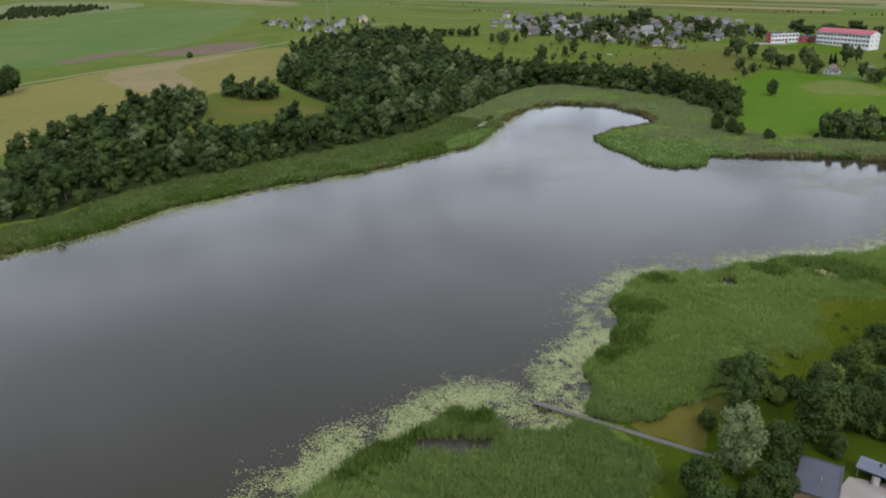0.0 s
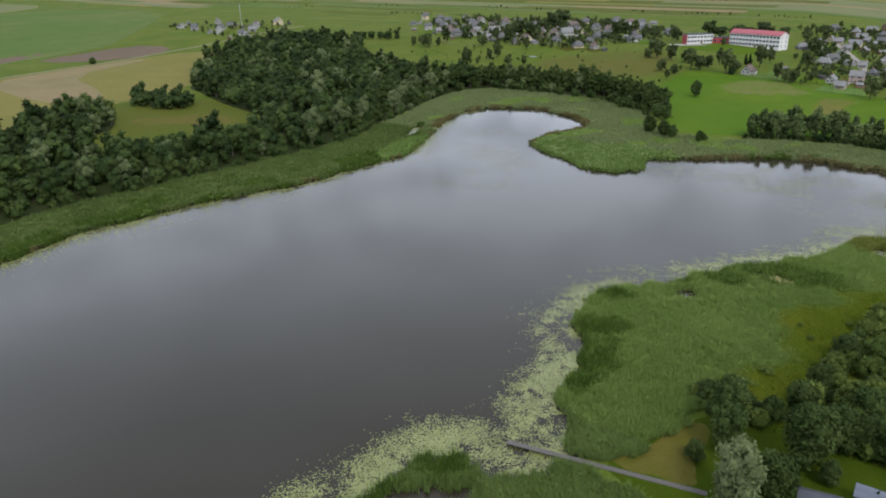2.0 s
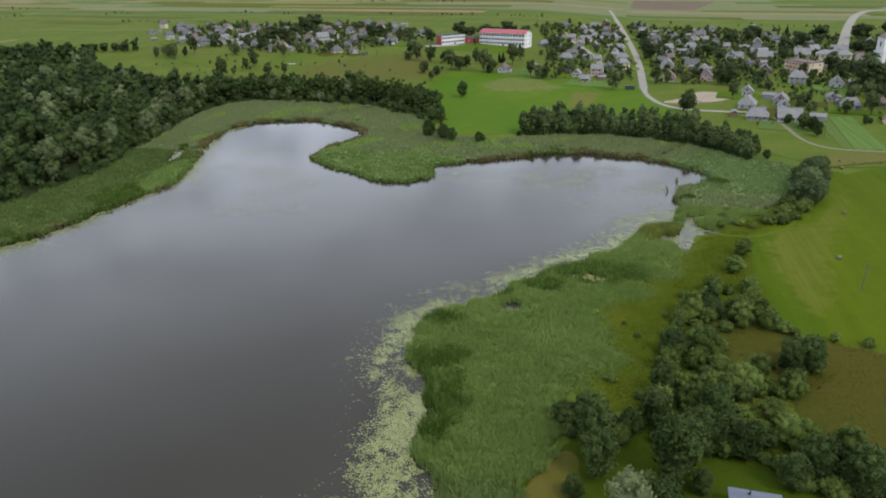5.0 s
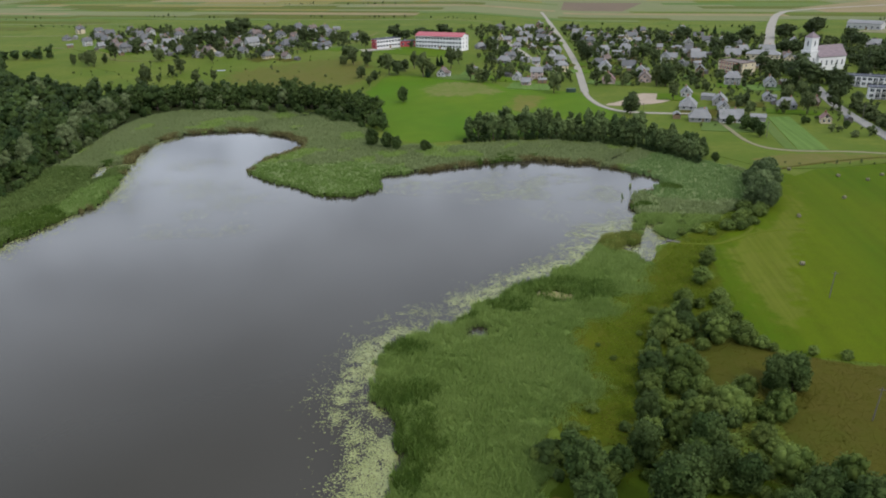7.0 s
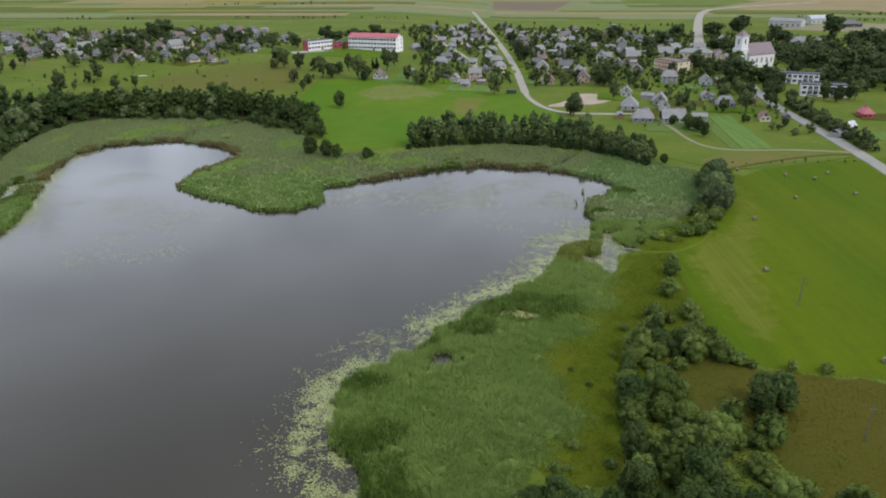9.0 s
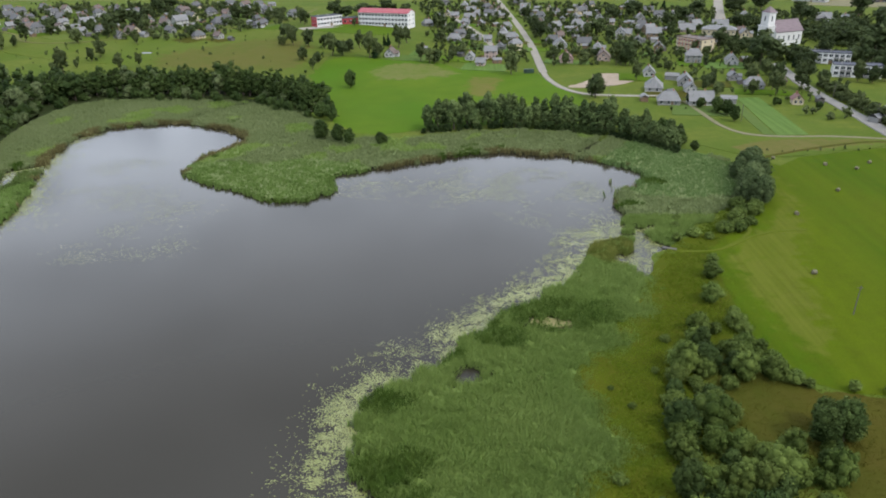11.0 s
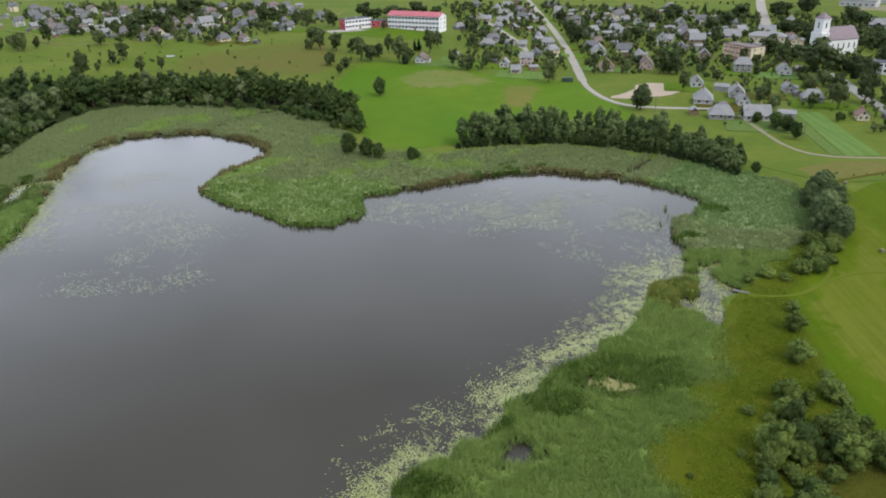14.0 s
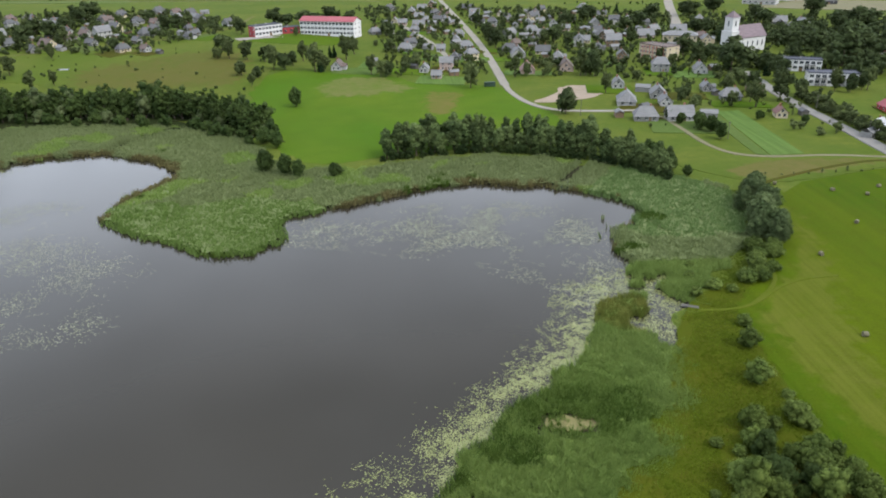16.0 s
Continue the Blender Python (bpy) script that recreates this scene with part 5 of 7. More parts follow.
def window_mesh(w, h):
    """A frame 6 cm proud with two panes set back into it, in one piece."""
    bm = bmesh.new()
    vs = [[bm.verts.new((x, y, z)) for x in (-w / 2, 0, w / 2) for z in (0, h)] for y in (-0.06, 0.05)]
    a, b = vs
    panes = [bm.faces.new((a[0], a[2], a[3], a[1])), bm.faces.new((a[2], a[4], a[5], a[3]))]
    for i, j in ((0, 2), (2, 4), (4, 5), (5, 3), (3, 1), (1, 0)):
        bm.faces.new((a[j], a[i], b[i], b[j]))
    for f in panes:
        inner = bmesh.ops.inset_individual(bm, faces=[f], thickness=0.09, depth=0.0)
        f.material_index = 1
        for v in f.verts:
            v.co.y += 0.05
    bmesh.ops.recalc_face_normals(bm, faces=bm.faces)
    me = bpy.data.meshes.new("window")
    bm.to_mesh(me)
    bm.free()
    me.materials.append(M["frame"])
    me.materials.append(M["glass"])
    return me


WIN_SMALL, WIN_BIG, WIN_TALL = window_mesh(1.2, 1.4), window_mesh(2.2, 1.7), window_mesh(1.3, 3.6)


def slab_roof(w, d, h, rise, over=0.5, thick=0.22, hip=0.0):
    """A pitched roof of real thickness over a w by d box of height h; hip pulls the ridge's ends in."""
    bm = bmesh.new()
    x, y = w / 2 + over, d / 2 + over
    drop = rise * over / (d / 2)
    rx = x - hip

    def shell(dz):
        return [bm.verts.new(p) for p in ((-x, -y, h - drop + dz), (x, -y, h - drop + dz), (x, y, h - drop + dz), (-x, y, h - drop + dz), (-rx, 0, h + rise + dz), (rx, 0, h + rise + dz))]
    a, b = shell(thick), shell(0)
    for f in ((0, 1, 5, 4), (2, 3, 4, 5)) + (((3, 0, 4), (1, 2, 5)) if hip else ()):
        bm.faces.new([a[i] for i in f])
        bm.faces.new([b[i] for i in reversed(f)])
    rim = [(0, 1), (1, 2), (2, 3), (3, 0)] if hip else [(0, 1), (1, 5), (5, 2), (2, 3), (3, 4), (4, 0)]
    for i, j in rim:
        bm.faces.new((a[j], a[i], b[i], b[j]))
    return bm


def house(x, y, w, yaw, wall, roof, storeys=1, d=None, rise=None, hip=False, label="", category="house", group="village houses", ell=False):
    """A village house: walls with gables, roof, chimney, windows and a door."""
    ob = new("house")
    ob.matrix_basis = pose(x, y, land_z(x, y) - 0.1, 0, 0, yaw)
    d = d or max(5.0, w * 0.72)
    h = 0.2 + 2.5 * storeys
    rise = rise or d * 0.48
    bm = bmesh.new()
    box(bm, -w / 2, -d / 2, -0.8, w / 2, d / 2, h)
    if not hip:
        for s in (-1, 1):
            xx = s * (w / 2 - 0.002)
            v = [bm.verts.new(p) for p in ((xx, -d / 2, h), (xx, d / 2, h), (xx, 0, h + rise - 0.02), (xx - s * 0.3, -d / 2, h), (xx - s * 0.3, d / 2, h), (xx - s * 0.3, 0, h + rise - 0.02))]
            for f in ((0, 1, 2), (5, 4, 3), (0, 2, 5, 3), (1, 4, 5, 2)):
                bm.faces.new([v[i] for i in f])
        bmesh.ops.recalc_face_normals(bm, faces=bm.faces)
    part("wall", bm, wall, ob)
    r = part("roof", slab_roof(w, d, h, rise, hip=w * 0.28 if hip else 0), roof, ob)
    bm = bmesh.new()
    box(bm, -0.35, -0.35, h + rise * 0.4, 0.35, 0.35, h + rise + 0.9)
    box(bm, -0.42, -0.42, h + rise + 0.9, 0.42, 0.42, h + rise + 1.02)
    bmesh.ops.translate(bm, verts=bm.verts, vec=(w * 0.18, d * 0.08, 0))
    part("chimney", bm, M["brick"], r)
    count = max(2, int(w / 3.2))
    for s in range(storeys):
        z = 0.9 + 2.5 * s
        for i in range(count):
            px = (i + 0.5) / count * w - w / 2
            share("window", WIN_SMALL, ob, pose(px, -d / 2, z))
            share("window", WIN_SMALL, ob, pose(px, d / 2, z, 0, 0, 180))
        for sx, rz in ((-1, -90), (1, 90)):
            share("window", WIN_SMALL, ob, pose(sx * w / 2, -d * 0.22, z, 0, 0, rz))
            share("window", WIN_SMALL, ob, pose(sx * w / 2, d * 0.22, z, 0, 0, rz))
    if not hip:
        for sx, rz in ((-1, -90), (1, 90)):
            share("window", WIN_SMALL, ob, pose(sx * w / 2, 0, h + rise * 0.12, 0, 0, rz))
    bm = bmesh.new()
    box(bm, -0.5, -d / 2 - 0.05, 0.1, 0.5, -d / 2 + 0.02, 2.2)
    bmesh.ops.translate(bm, verts=bm.verts, vec=(w / 2 / count * 0.9 if count % 2 else 0, 0, 0))
    part("door", bm, M["wood_wall"], ob)
    if ell:
        bm = bmesh.new()
        box(bm, -w * 0.2, -d / 2 - w * 0.28, -0.2, w * 0.2, -d / 2 + 0.1, h - 0.3)
        part("porch_wall", bm, wall, ob)
        bm = slab_roof(w * 0.36, w * 0.42, h - 0.3, w * 0.16, over=0.3)
        bmesh.ops.rotate(bm, verts=bm.verts, cent=(0, 0, 0), matrix=Matrix.Rotation(radians(90), 3, 'Z'))
        bmesh.ops.translate(bm, verts=bm.verts, vec=(0, -d / 2 - w * 0.1, 0))
        part("porch_roof", bm, roof, ob)
    return tagged(ob, label, category, group)


WALLS = [("white_wall", "white plastered"), ("wood_wall", "brown timber"), ("grey_wall", "grey brick"), ("cream_wall", "cream plastered"), ("grey_wall", "grey brick"), ("cream_wall", "cream plastered"), ("wood_wall", "brown timber"), ("grey_wall", "grey brick"), ("pink_wall", "pale pink")]
ROOFS = [("grey_roof", "grey"), ("grey_roof", "grey"), ("grey_roof", "grey"), ("dark_roof", "dark"), ("grey_roof", "grey"), ("dark_roof", "dark"), ("grey_roof", "light grey"), ("brown_roof", "brown"), ("grey_roof", "grey"), ("dark_roof", "dark")]
PALE = [("white_wall", "white plastered"), ("white_wall", "white plastered"), ("cream_wall", "cream plastered"), ("grey_wall", "grey brick")]
SLATE = [("dark_roof", "dark"), ("dark_roof", "dark"), ("grey_roof", "grey"), ("brown_roof", "brown"), ("dark_roof", "dark slate")]
hr = random.Random(21)
hg = np.random.default_rng(77)
GAPS = [([(-10, 520), (50, 520), (140, 500), (200, 540), (230, 600), (200, 720), (60, 820), (-30, 780), (-20, 640)], 30.0), ([(-440, 690), (-370, 610), (-290, 575), (-180, 570), (-160, 660), (-230, 760), (-400, 760)], 33.0)]
TAKEN = [(x, y, w) for x, y, w in ALL_HOUSES] + [(-68, 612, 50), (-112, 612, 34), (160, 522, 30), (190, 575, 30), (225, 470, 30), (222, 425, 30), (235, 545, 50)]
MAIN = np.array([(20, 1080), (30, 930), (41, 727), (48, 571), (48, 468)], float)
for poly, gap in GAPS:
    for x, y in scatter(poly, gap, hg):
        if all(math.hypot(x - a, y - b) > 10 + 0.5 * c for a, b, c in TAKEN) and edge_distance(np.array([(x, y)]), MAIN, False)[0] > 12:
            ALL_HOUSES.append((int(x), int(y), int(hg.integers(7, 13))))
W, G, P = ("white_wall", "white plastered"), ("grey_roof", "grey"), ("pink_wall", "pale pink")
KNOWN = {(219, 366): (("red_panel", "red painted"), ("school_roof", "red")), (195, 335): (("grey_wall", "grey brick"), ("metal", "pale metal")), (165, 361): (("cream_wall", "cream plastered"), ("red_roof", "faded red")), (103, 394): (W, G), (123, 407): (("grey_wall", "grey brick"), G), (121, 390): (W, G), (103, 362): (("grey_wall", "grey brick"), G), (118, 360): (W, G), (109, 434): (W, G), (66, 481): (P, ("red_roof", "faded red")), (91, 488): (P, ("brown_roof", "brown")), (68, 537): (W, G),
         (168, 468): (W, G), (157, 397): (("grey_wall", "grey brick"), G), (153, 420): (("grey_wall", "grey brick"), G), (-50, 490): (W, ("brown_roof", "brown")), (36, 583): (W, G), (35, 572): (W, G)}
FARM = [(103, 394), (103, 362)]
for x, y, w in ALL_HOUSES:
    (wm, wt), (rm, rt) = KNOWN.get((x, y), (hr.choice(WALLS if x > -100 else PALE), hr.choice(ROOFS if x > -100 else SLATE)))
    yaw = (hr.choice((-38, 52, 52, -30)) if x < -100 else hr.choice((-8, 82, 80, -12, 30)))
    hip, two = hr.random() < 0.3, hr.random() < 0.25 and (x, y) not in KNOWN
    hip = hip or (x, y) in FARM
    house(x, y + w * 0.3, min(w, 15) * (0.88 if (x, y) in KNOWN else 0.82 if x > -100 else 0.76), yaw + hr.uniform(-5, 5), M[wm], M[rm], 2 if two and w > 9 else 1, hip=hip,
          label=f"{wt} village house with a {rt} {'hipped' if hip else 'gabled'} roof", ell=hr.random() < 0.3)

# trees between the houses
VILLAGES = [([(-20, 470), (60, 470), (110, 470), (130, 440), (180, 440), (215, 480), (330, 470), (420, 520), (400, 690), (230, 760), (60, 860), (-60, 800), (-40, 680), (-25, 560)], 7.0),
            ([(-470, 730), (-370, 600), (-300, 560), (-190, 545), (-140, 660), (-230, 790), (-430, 790)], 7.6),
            ([(-790, 570), (-590, 515), (-560, 560), (-640, 660), (-760, 630)], 15.0)]
hp = np.array([(x, y + w * 0.3) for x, y, w in ALL_HOUSES] + [(-68, 612), (-112, 612), (160, 522), (190, 575), (225, 470), (222, 425), (236, 543), (217, 536)])
hw = np.array([w for *_, w in ALL_HOUSES] + [50, 34, 26, 26, 26, 26, 34, 20])
LANES = [np.array(p, float) for p in ([(20, 1080), (30, 930), (41, 727), (48, 571), (48, 468)], [(560, 1180), (334, 1033), (290, 900), (244, 745), (215, 640)], [(196, 470), (184, 400)], [(-14, 690), (16, 571), (20, 520), (10, 480)])]
fill = []
for poly, gap in VILLAGES:
    p = scatter(poly, gap, cr)
    ok = (np.hypot(*(p[:, None] - hp[None]).transpose(2, 0, 1)) > hw[None] * 0.42 + 1.5).all(1)
    for ln in LANES:
        ok &= edge_distance(p, ln, False) > 6
    fill += [(x, y, cr.integers(4), 0.2 + 0.78 * cr.random() ** 1.8, cr.uniform(0, 6.28)) for x, y in p[ok] if cr.random() < 0.9]
fill_kinds = [species(140 + i, "bush", h, r, 4, 44, 1.0, plain=True) for i, (h, r) in enumerate(((6, 3.6), (8, 3.8), (4.2, 3.6), (10.5, 3.7)))]
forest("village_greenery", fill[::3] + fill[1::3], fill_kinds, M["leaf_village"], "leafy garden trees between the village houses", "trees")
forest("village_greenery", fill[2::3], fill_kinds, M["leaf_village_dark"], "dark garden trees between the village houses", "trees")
copse = [(x, y, cr.integers(4), cr.uniform(0.9, 1.4), 0.0) for poly in (((-380, 231), (-352, 234), (-334, 243), (-346, 262), (-372, 262), (-394, 254)), ((-448, 545), (-398, 552), (-400, 575), (-445, 566)), ((-1420, 480), (-1340, 560), (-1450, 720), (-1700, 640)))
         for x, y in scatter(poly, 6.0 if poly[0] == (-380, 231) else 9.0 if poly[0][0] > -1000 else 13.0, cr)]
forest("field_copse", copse, fill_kinds, M["leaf_dark"], "small dark copses standing in the fields", "copse")
hedge = [(x, y, cr.integers(4), cr.uniform(0.18, 0.55), 0.0) for a, b, k in (((-620, 850), (-250, 790), 26), ((-560, 1000), (-420, 960), 12), ((-300, 950), (-60, 900), 20), ((80, 905), (330, 830), 16), ((420, 930), (900, 1010), 40),
         ((-1000, 900), (-700, 1000), 16), ((400, 880), (520, 870), 14), ((500, 1400), (1100, 1250), 40), ((-500, 1250), (-150, 1180), 22), ((-98, 440), (-94, 500), 10), ((-260, 480), (-210, 500), 8),
         ((-1200, 1000), (-900, 1180), 18), ((-900, 1500), (-300, 1640), 40), ((-300, 1640), (700, 1500), 70))
         for i in range(2 * k) if cr.random() < 0.12 + 0.75 * (math.sin(i * 0.35 + k) > 0.1) for x, y in [(a[0] + (b[0] - a[0]) * (i + cr.uniform(0, 1)) / (2 * k), a[1] + (b[1] - a[1]) * i / (2 * k) + cr.normal(0, 2.5))]]
forest("field_hedge", hedge, fill_kinds, M["leaf_dark"], "broken hedges between the distant fields", "hedge")
skyline = [(x0 + (x1 - x0) * u + cr.normal(0, 8), y0 + (y1 - y0) * u + 25 * row + cr.normal(0, 8), cr.integers(4), cr.uniform(1.6, 2.6), cr.uniform(0, 6.28)) for (x0, y0), (x1, y1) in (((-1300, 1990), (-554, 1720)), ((-554, 1720), (-42, 1600)), ((-42, 1600), (330, 1600)))
           for u in np.arange(0, 1, 0.032) for row in range(2)]
forest("distant_wood", skyline, fill_kinds, M["leaf_dark"], "dark wood along the horizon beyond the fields", "wood")
park = [(x, y, cr.integers(4), cr.uniform(0.8, 1.5), cr.uniform(0, 6.28)) for x, y in scatter([(242, 440), (300, 425), (360, 450), (400, 520), (372, 590), (300, 612), (258, 606), (256, 560), (262, 520), (248, 490)], 8.5, cr)]
forest("park_wood", park, fill_kinds, M["leaf_village_dark"], "dark tall park trees beside the church", "wood")
YARDS = [(98, 352), (110, 356), (128, 388), (128, 445), (182, 445), (184, 392), (181, 330), (160, 325), (156, 386), (136, 386), (126, 352), (118, 346)]
yard_trees = [(x, y, cr.integers(4), 0.15 + 0.5 * cr.random() ** 2, cr.uniform(0, 6.28)) for x, y in scatter(YARDS, 6.5, cr)
              if cr.random() < 0.6 and (np.hypot(hp[:, 0] - x, hp[:, 1] - y) > hw * 0.5 + 2).all() and edge_distance(np.array([(x, y)]), LANES[2], False)[0] > 6]
yard_trees += [(x, 296 + (x - 120) * 0.05 - 14 + cr.normal(0, 1.2), cr.integers(4), cr.uniform(0.1, 0.24), 0.0) for x in np.arange(122, 178, 5.0)]
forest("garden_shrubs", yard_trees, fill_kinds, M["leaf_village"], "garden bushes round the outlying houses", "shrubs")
common = [(x, y, cr.integers(4), 0.12 + 0.3 * cr.random() ** 2, cr.uniform(0, 6.28)) for x, y in scatter([(-350, 500), (-260, 440), (-190, 430), (-100, 450), (-100, 560), (-180, 560), (-330, 560)], 17.0, cr) if cr.random() < 0.6]
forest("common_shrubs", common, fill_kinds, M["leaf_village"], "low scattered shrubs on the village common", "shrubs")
roadside = [(191.5 + 3.2 * k - 0.06 * (400 - y) + cr.normal(0, 0.6), y, cr.integers(4), cr.uniform(0.5, 0.85), cr.uniform(0, 6.28)) for k in range(2) for y in np.arange(300, 402, 2.8)]
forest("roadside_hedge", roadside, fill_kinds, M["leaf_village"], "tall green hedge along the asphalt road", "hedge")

# sheds in the gardens


def garden_hut(w, d, h, wall, roof, label):
    ob = new("garden_hut")
    bm = bmesh.new()
    box(bm, -w / 2, -d / 2, -0.5, w / 2, d / 2, h)
    part("wall", bm, wall, ob)
    part("roof", slab_roof(w, d, h, d * 0.3, over=0.3, thick=0.14), roof, ob)
    bm = bmesh.new()
    box(bm, -0.45, -d / 2 - 0.05, 0.05, 0.45, -d / 2 + 0.02, min(2.0, h - 0.2))
    part("door", bm, M["old_wood"], ob)
    return tagged(ob, label, "shed", "garden sheds of the village")


HUTS = [garden_hut(5.5, 3.6, 2.4, M["wood_wall"], M["grey_roof"], "small brown timber shed with a grey roof"), garden_hut(7.5, 4.5, 2.6, M["grey_wall"], M["grey_roof"], "grey brick garden outbuilding with a grey roof"),
        garden_hut(4.5, 3.2, 2.2, M["old_wood"], M["dark_roof"], "weathered plank shed with a dark roof")]
huts_out = 0
for x, y, w in ALL_HOUSES:
    a = hr.uniform(0, 6.28)
    sx, sy = x + math.cos(a) * (w * 0.5 + 9), y + math.sin(a) * (w * 0.5 + 9)
    if hr.random() < 0.75 and all(math.hypot(sx - p, sy - q) > 5 + 0.5 * c for (p, q), c in zip(hp, hw)) and all(edge_distance(np.array([(sx, sy)]), ln, False)[0] > 8 for ln in LANES):
        m = pose(sx, sy, land_z(sx, sy) - 0.05, 0, 0, hr.uniform(0, 180))
        if huts_out < 3:
            HUTS[huts_out].matrix_basis = m
        else:
            copy_thing(HUTS[huts_out % 3], m)
        huts_out += 1

# plots of grass and vegetables round the houses
gr = random.Random(14)
PLOTS = (("lawn", "mown garden grass"), ("pasture", "bright green garden grass"), ("pale_grass", "worn pale garden grass"), ("strip_green", "pale green vegetable bed"), ("lawn", "mown garden grass"), ("crop_green", "green vegetable bed"), ("rough_grass", "rough garden grass"))
for x, y, w in ALL_HOUSES:
    if gr.random() < 0.75 and y < 760 and x > -460:
        yaw, px, py = radians(-38 if x < -100 else -10), x + gr.uniform(-12, 12), y + gr.uniform(-13, 8)
        hx, hy = gr.uniform(6, 15), gr.uniform(5, 12)
        key, text = gr.choice(PLOTS)
        LIFT[0] = 0.15 + gr.uniform(0, 0.05)
        sheet("lawn", [(px + cx * hx * math.cos(yaw) - cy * hy * math.sin(yaw), py + cx * hx * math.sin(yaw) + cy * hy * math.cos(yaw)) for cx, cy in ((-1, -1), (1, -1), (1, 1), (-1, 1))],
              M[key], text + " beside a village house", "garden plot", rounds=0)

# ---- reeds ----


def tufts(p, rng, blades, height, width, lean, low=0.0):
    """Blades of reed as slender triangles, several at each place."""
    p = np.repeat(p, blades, 0) + rng.normal(0, 0.16, (len(p) * blades, 2))
    k = len(p)
    a = rng.uniform(0, 2 * np.pi, k)
    h = height * rng.uniform(0.6, 1.15, k) * (1 + 0.18 * fbm(p, 0.45, 3.6))
    inner = meadow_side(p) if low else np.ones(k)
    h *= 0.45 + 0.55 * inner
    w = width * rng.uniform(0.6, 1.3, k)
    dx, dy = np.cos(a) * w / 2, np.sin(a) * w / 2
    ln = rng.normal(0, lean, (k, 2)) * h[:, None]
    base = np.where(lake_depth(p) < 2.2, 0.05, low * h * inner)      # further in, only the leafy upper half shows above the stems
    v = np.stack([np.c_[p[:, 0] - dx, p[:, 1] - dy, base], np.c_[p[:, 0] + dx, p[:, 1] + dy, base], np.c_[p + ln, h]], 1).reshape(-1, 3)
    return v, np.arange(3 * k).reshape(-1, 3)


BRIDGE_LINE = np.array([(58.8, 192.4), (63.2, 190.2)], float)
JETTY_LINE = np.array([(-7, 49), (28.2, 53.5)], float)


def reed_points(poly, per, rng):
    poly = np.asarray(poly, float)
    lo, hi = poly.min(0), poly.max(0)
    k = int(per * np.prod(hi - lo))
    p = rng.uniform(lo, hi, (k, 2))
    p = p[inside(p, poly)]
    p = p[reed_in(p) > 0]
    p = p[edge_distance(p, JETTY_LINE, False) > 1.3]
    p = p[edge_distance(p, BRIDGE_LINE, False) > 1.6]
    d = lake_depth(p)
    p = p[rng.random(len(p)) < np.clip(0.16 + d / 2.2, 0, 1) * (d > 0) * np.clip(0.75 + 0.5 * fbm(p, 0.55, 9.1), 0.3, 1)]
    return p


def stand_of(name, p, rng, blades, height, width, material, label, category):
    v, f = tufts(p, rng, blades, height, width, 0.30, 0.4)
    return tagged(new(name, fast_mesh(name, v, [f], [material])), label, category, kind="stuff")


rr = np.random.default_rng(31)
EAST_BOX = [(-45, -44), (30, -44), (70, -5), (80, 215), (30, 215), (30, 198), (-30, 150)]
east = reed_points(EAST_BOX, 15.0, rr)
east = east[rr.random(len(east)) < np.clip(0.4 + (east[:, 1] + 12) / 20, 0.25, 1)]      # thinner towards the southern shallows
patch = fbm(east, 0.035, 2.0)
DARK = [(-6, 82, 9, 16), (-2, 136, 6, 4), (-12, 119, 7, 4), (24, 153, 17, 8), (-16, 38, 7, 6), (-20, 18, 5, 12), (12, 143, 8, 4), (-8, 100, 7, 6)]


def bulrush_at(p):
    """Above nought within the stands of bulrush."""
    deep = np.full(len(p), -9.0)
    for cx, cy, ax, ay in DARK:
        deep = np.maximum(deep, 1.05 - ((p[:, 0] - cx) / ax) ** 2 - ((p[:, 1] - cy) / ay) ** 2)
    return deep + 0.7 * fbm(p, 0.25, 5.0)


olive = ((east[:, 0] - 44.5) / 8.5) ** 2 + ((east[:, 1] - 189.5) / 9.5) ** 2 < 1 + 0.5 * fbm(east, 0.3, 6.6)
deepness = bulrush_at(east)
among = ((east[:, 0] - 22) / 20) ** 2 + ((east[:, 1] - 150) / 11) ** 2 < 1      # reeds still among the rushes here
dark = rr.random(len(east)) < np.clip(deepness * 1.2 + 0.15, 0, np.where(among, 0.62, 0.88))
bald = ((east[:, 0] - 24.2) / 5.4) ** 2 + ((east[:, 1] - 149.4) / 2.9) ** 2 < 1 + 1.3 * fbm(east, 0.6, 2.0)
bald &= rr.random(len(east)) < 0.9
thin = np.random.default_rng(5).random(len(east))
stand_of("sedge_islet", east[olive], rr, 4, 1.6, 0.2, M["sedge"], "olive sedge with a tan heart on a low islet", "sedges")
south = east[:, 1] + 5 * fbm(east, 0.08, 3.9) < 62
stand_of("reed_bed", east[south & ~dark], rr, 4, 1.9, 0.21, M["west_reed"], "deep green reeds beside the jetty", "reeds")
stand_of("reed_bed", east[~south & ~olive & ~dark & ~bald & (thin < np.where(east[:, 1] < 92, 1.0, np.clip(0.12 + 0.9 * meadow_side(east), 0.1, 0.95)))], rr, 4, 1.9, 0.21, M["reed"], "dense bed of green reeds beside the lake", "reeds")
stand_of("bulrush_bed", east[dark & ~bald & ~olive], rr, 3, 2.1, 0.22, M["bulrush"], "darker green bulrushes at the water's edge", "bulrushes")
stand_of("dry_reed_patch", east[bald], rr, 5, 0.3, 0.6, M["hay"], "flattened pale dry reed patch", "reeds")

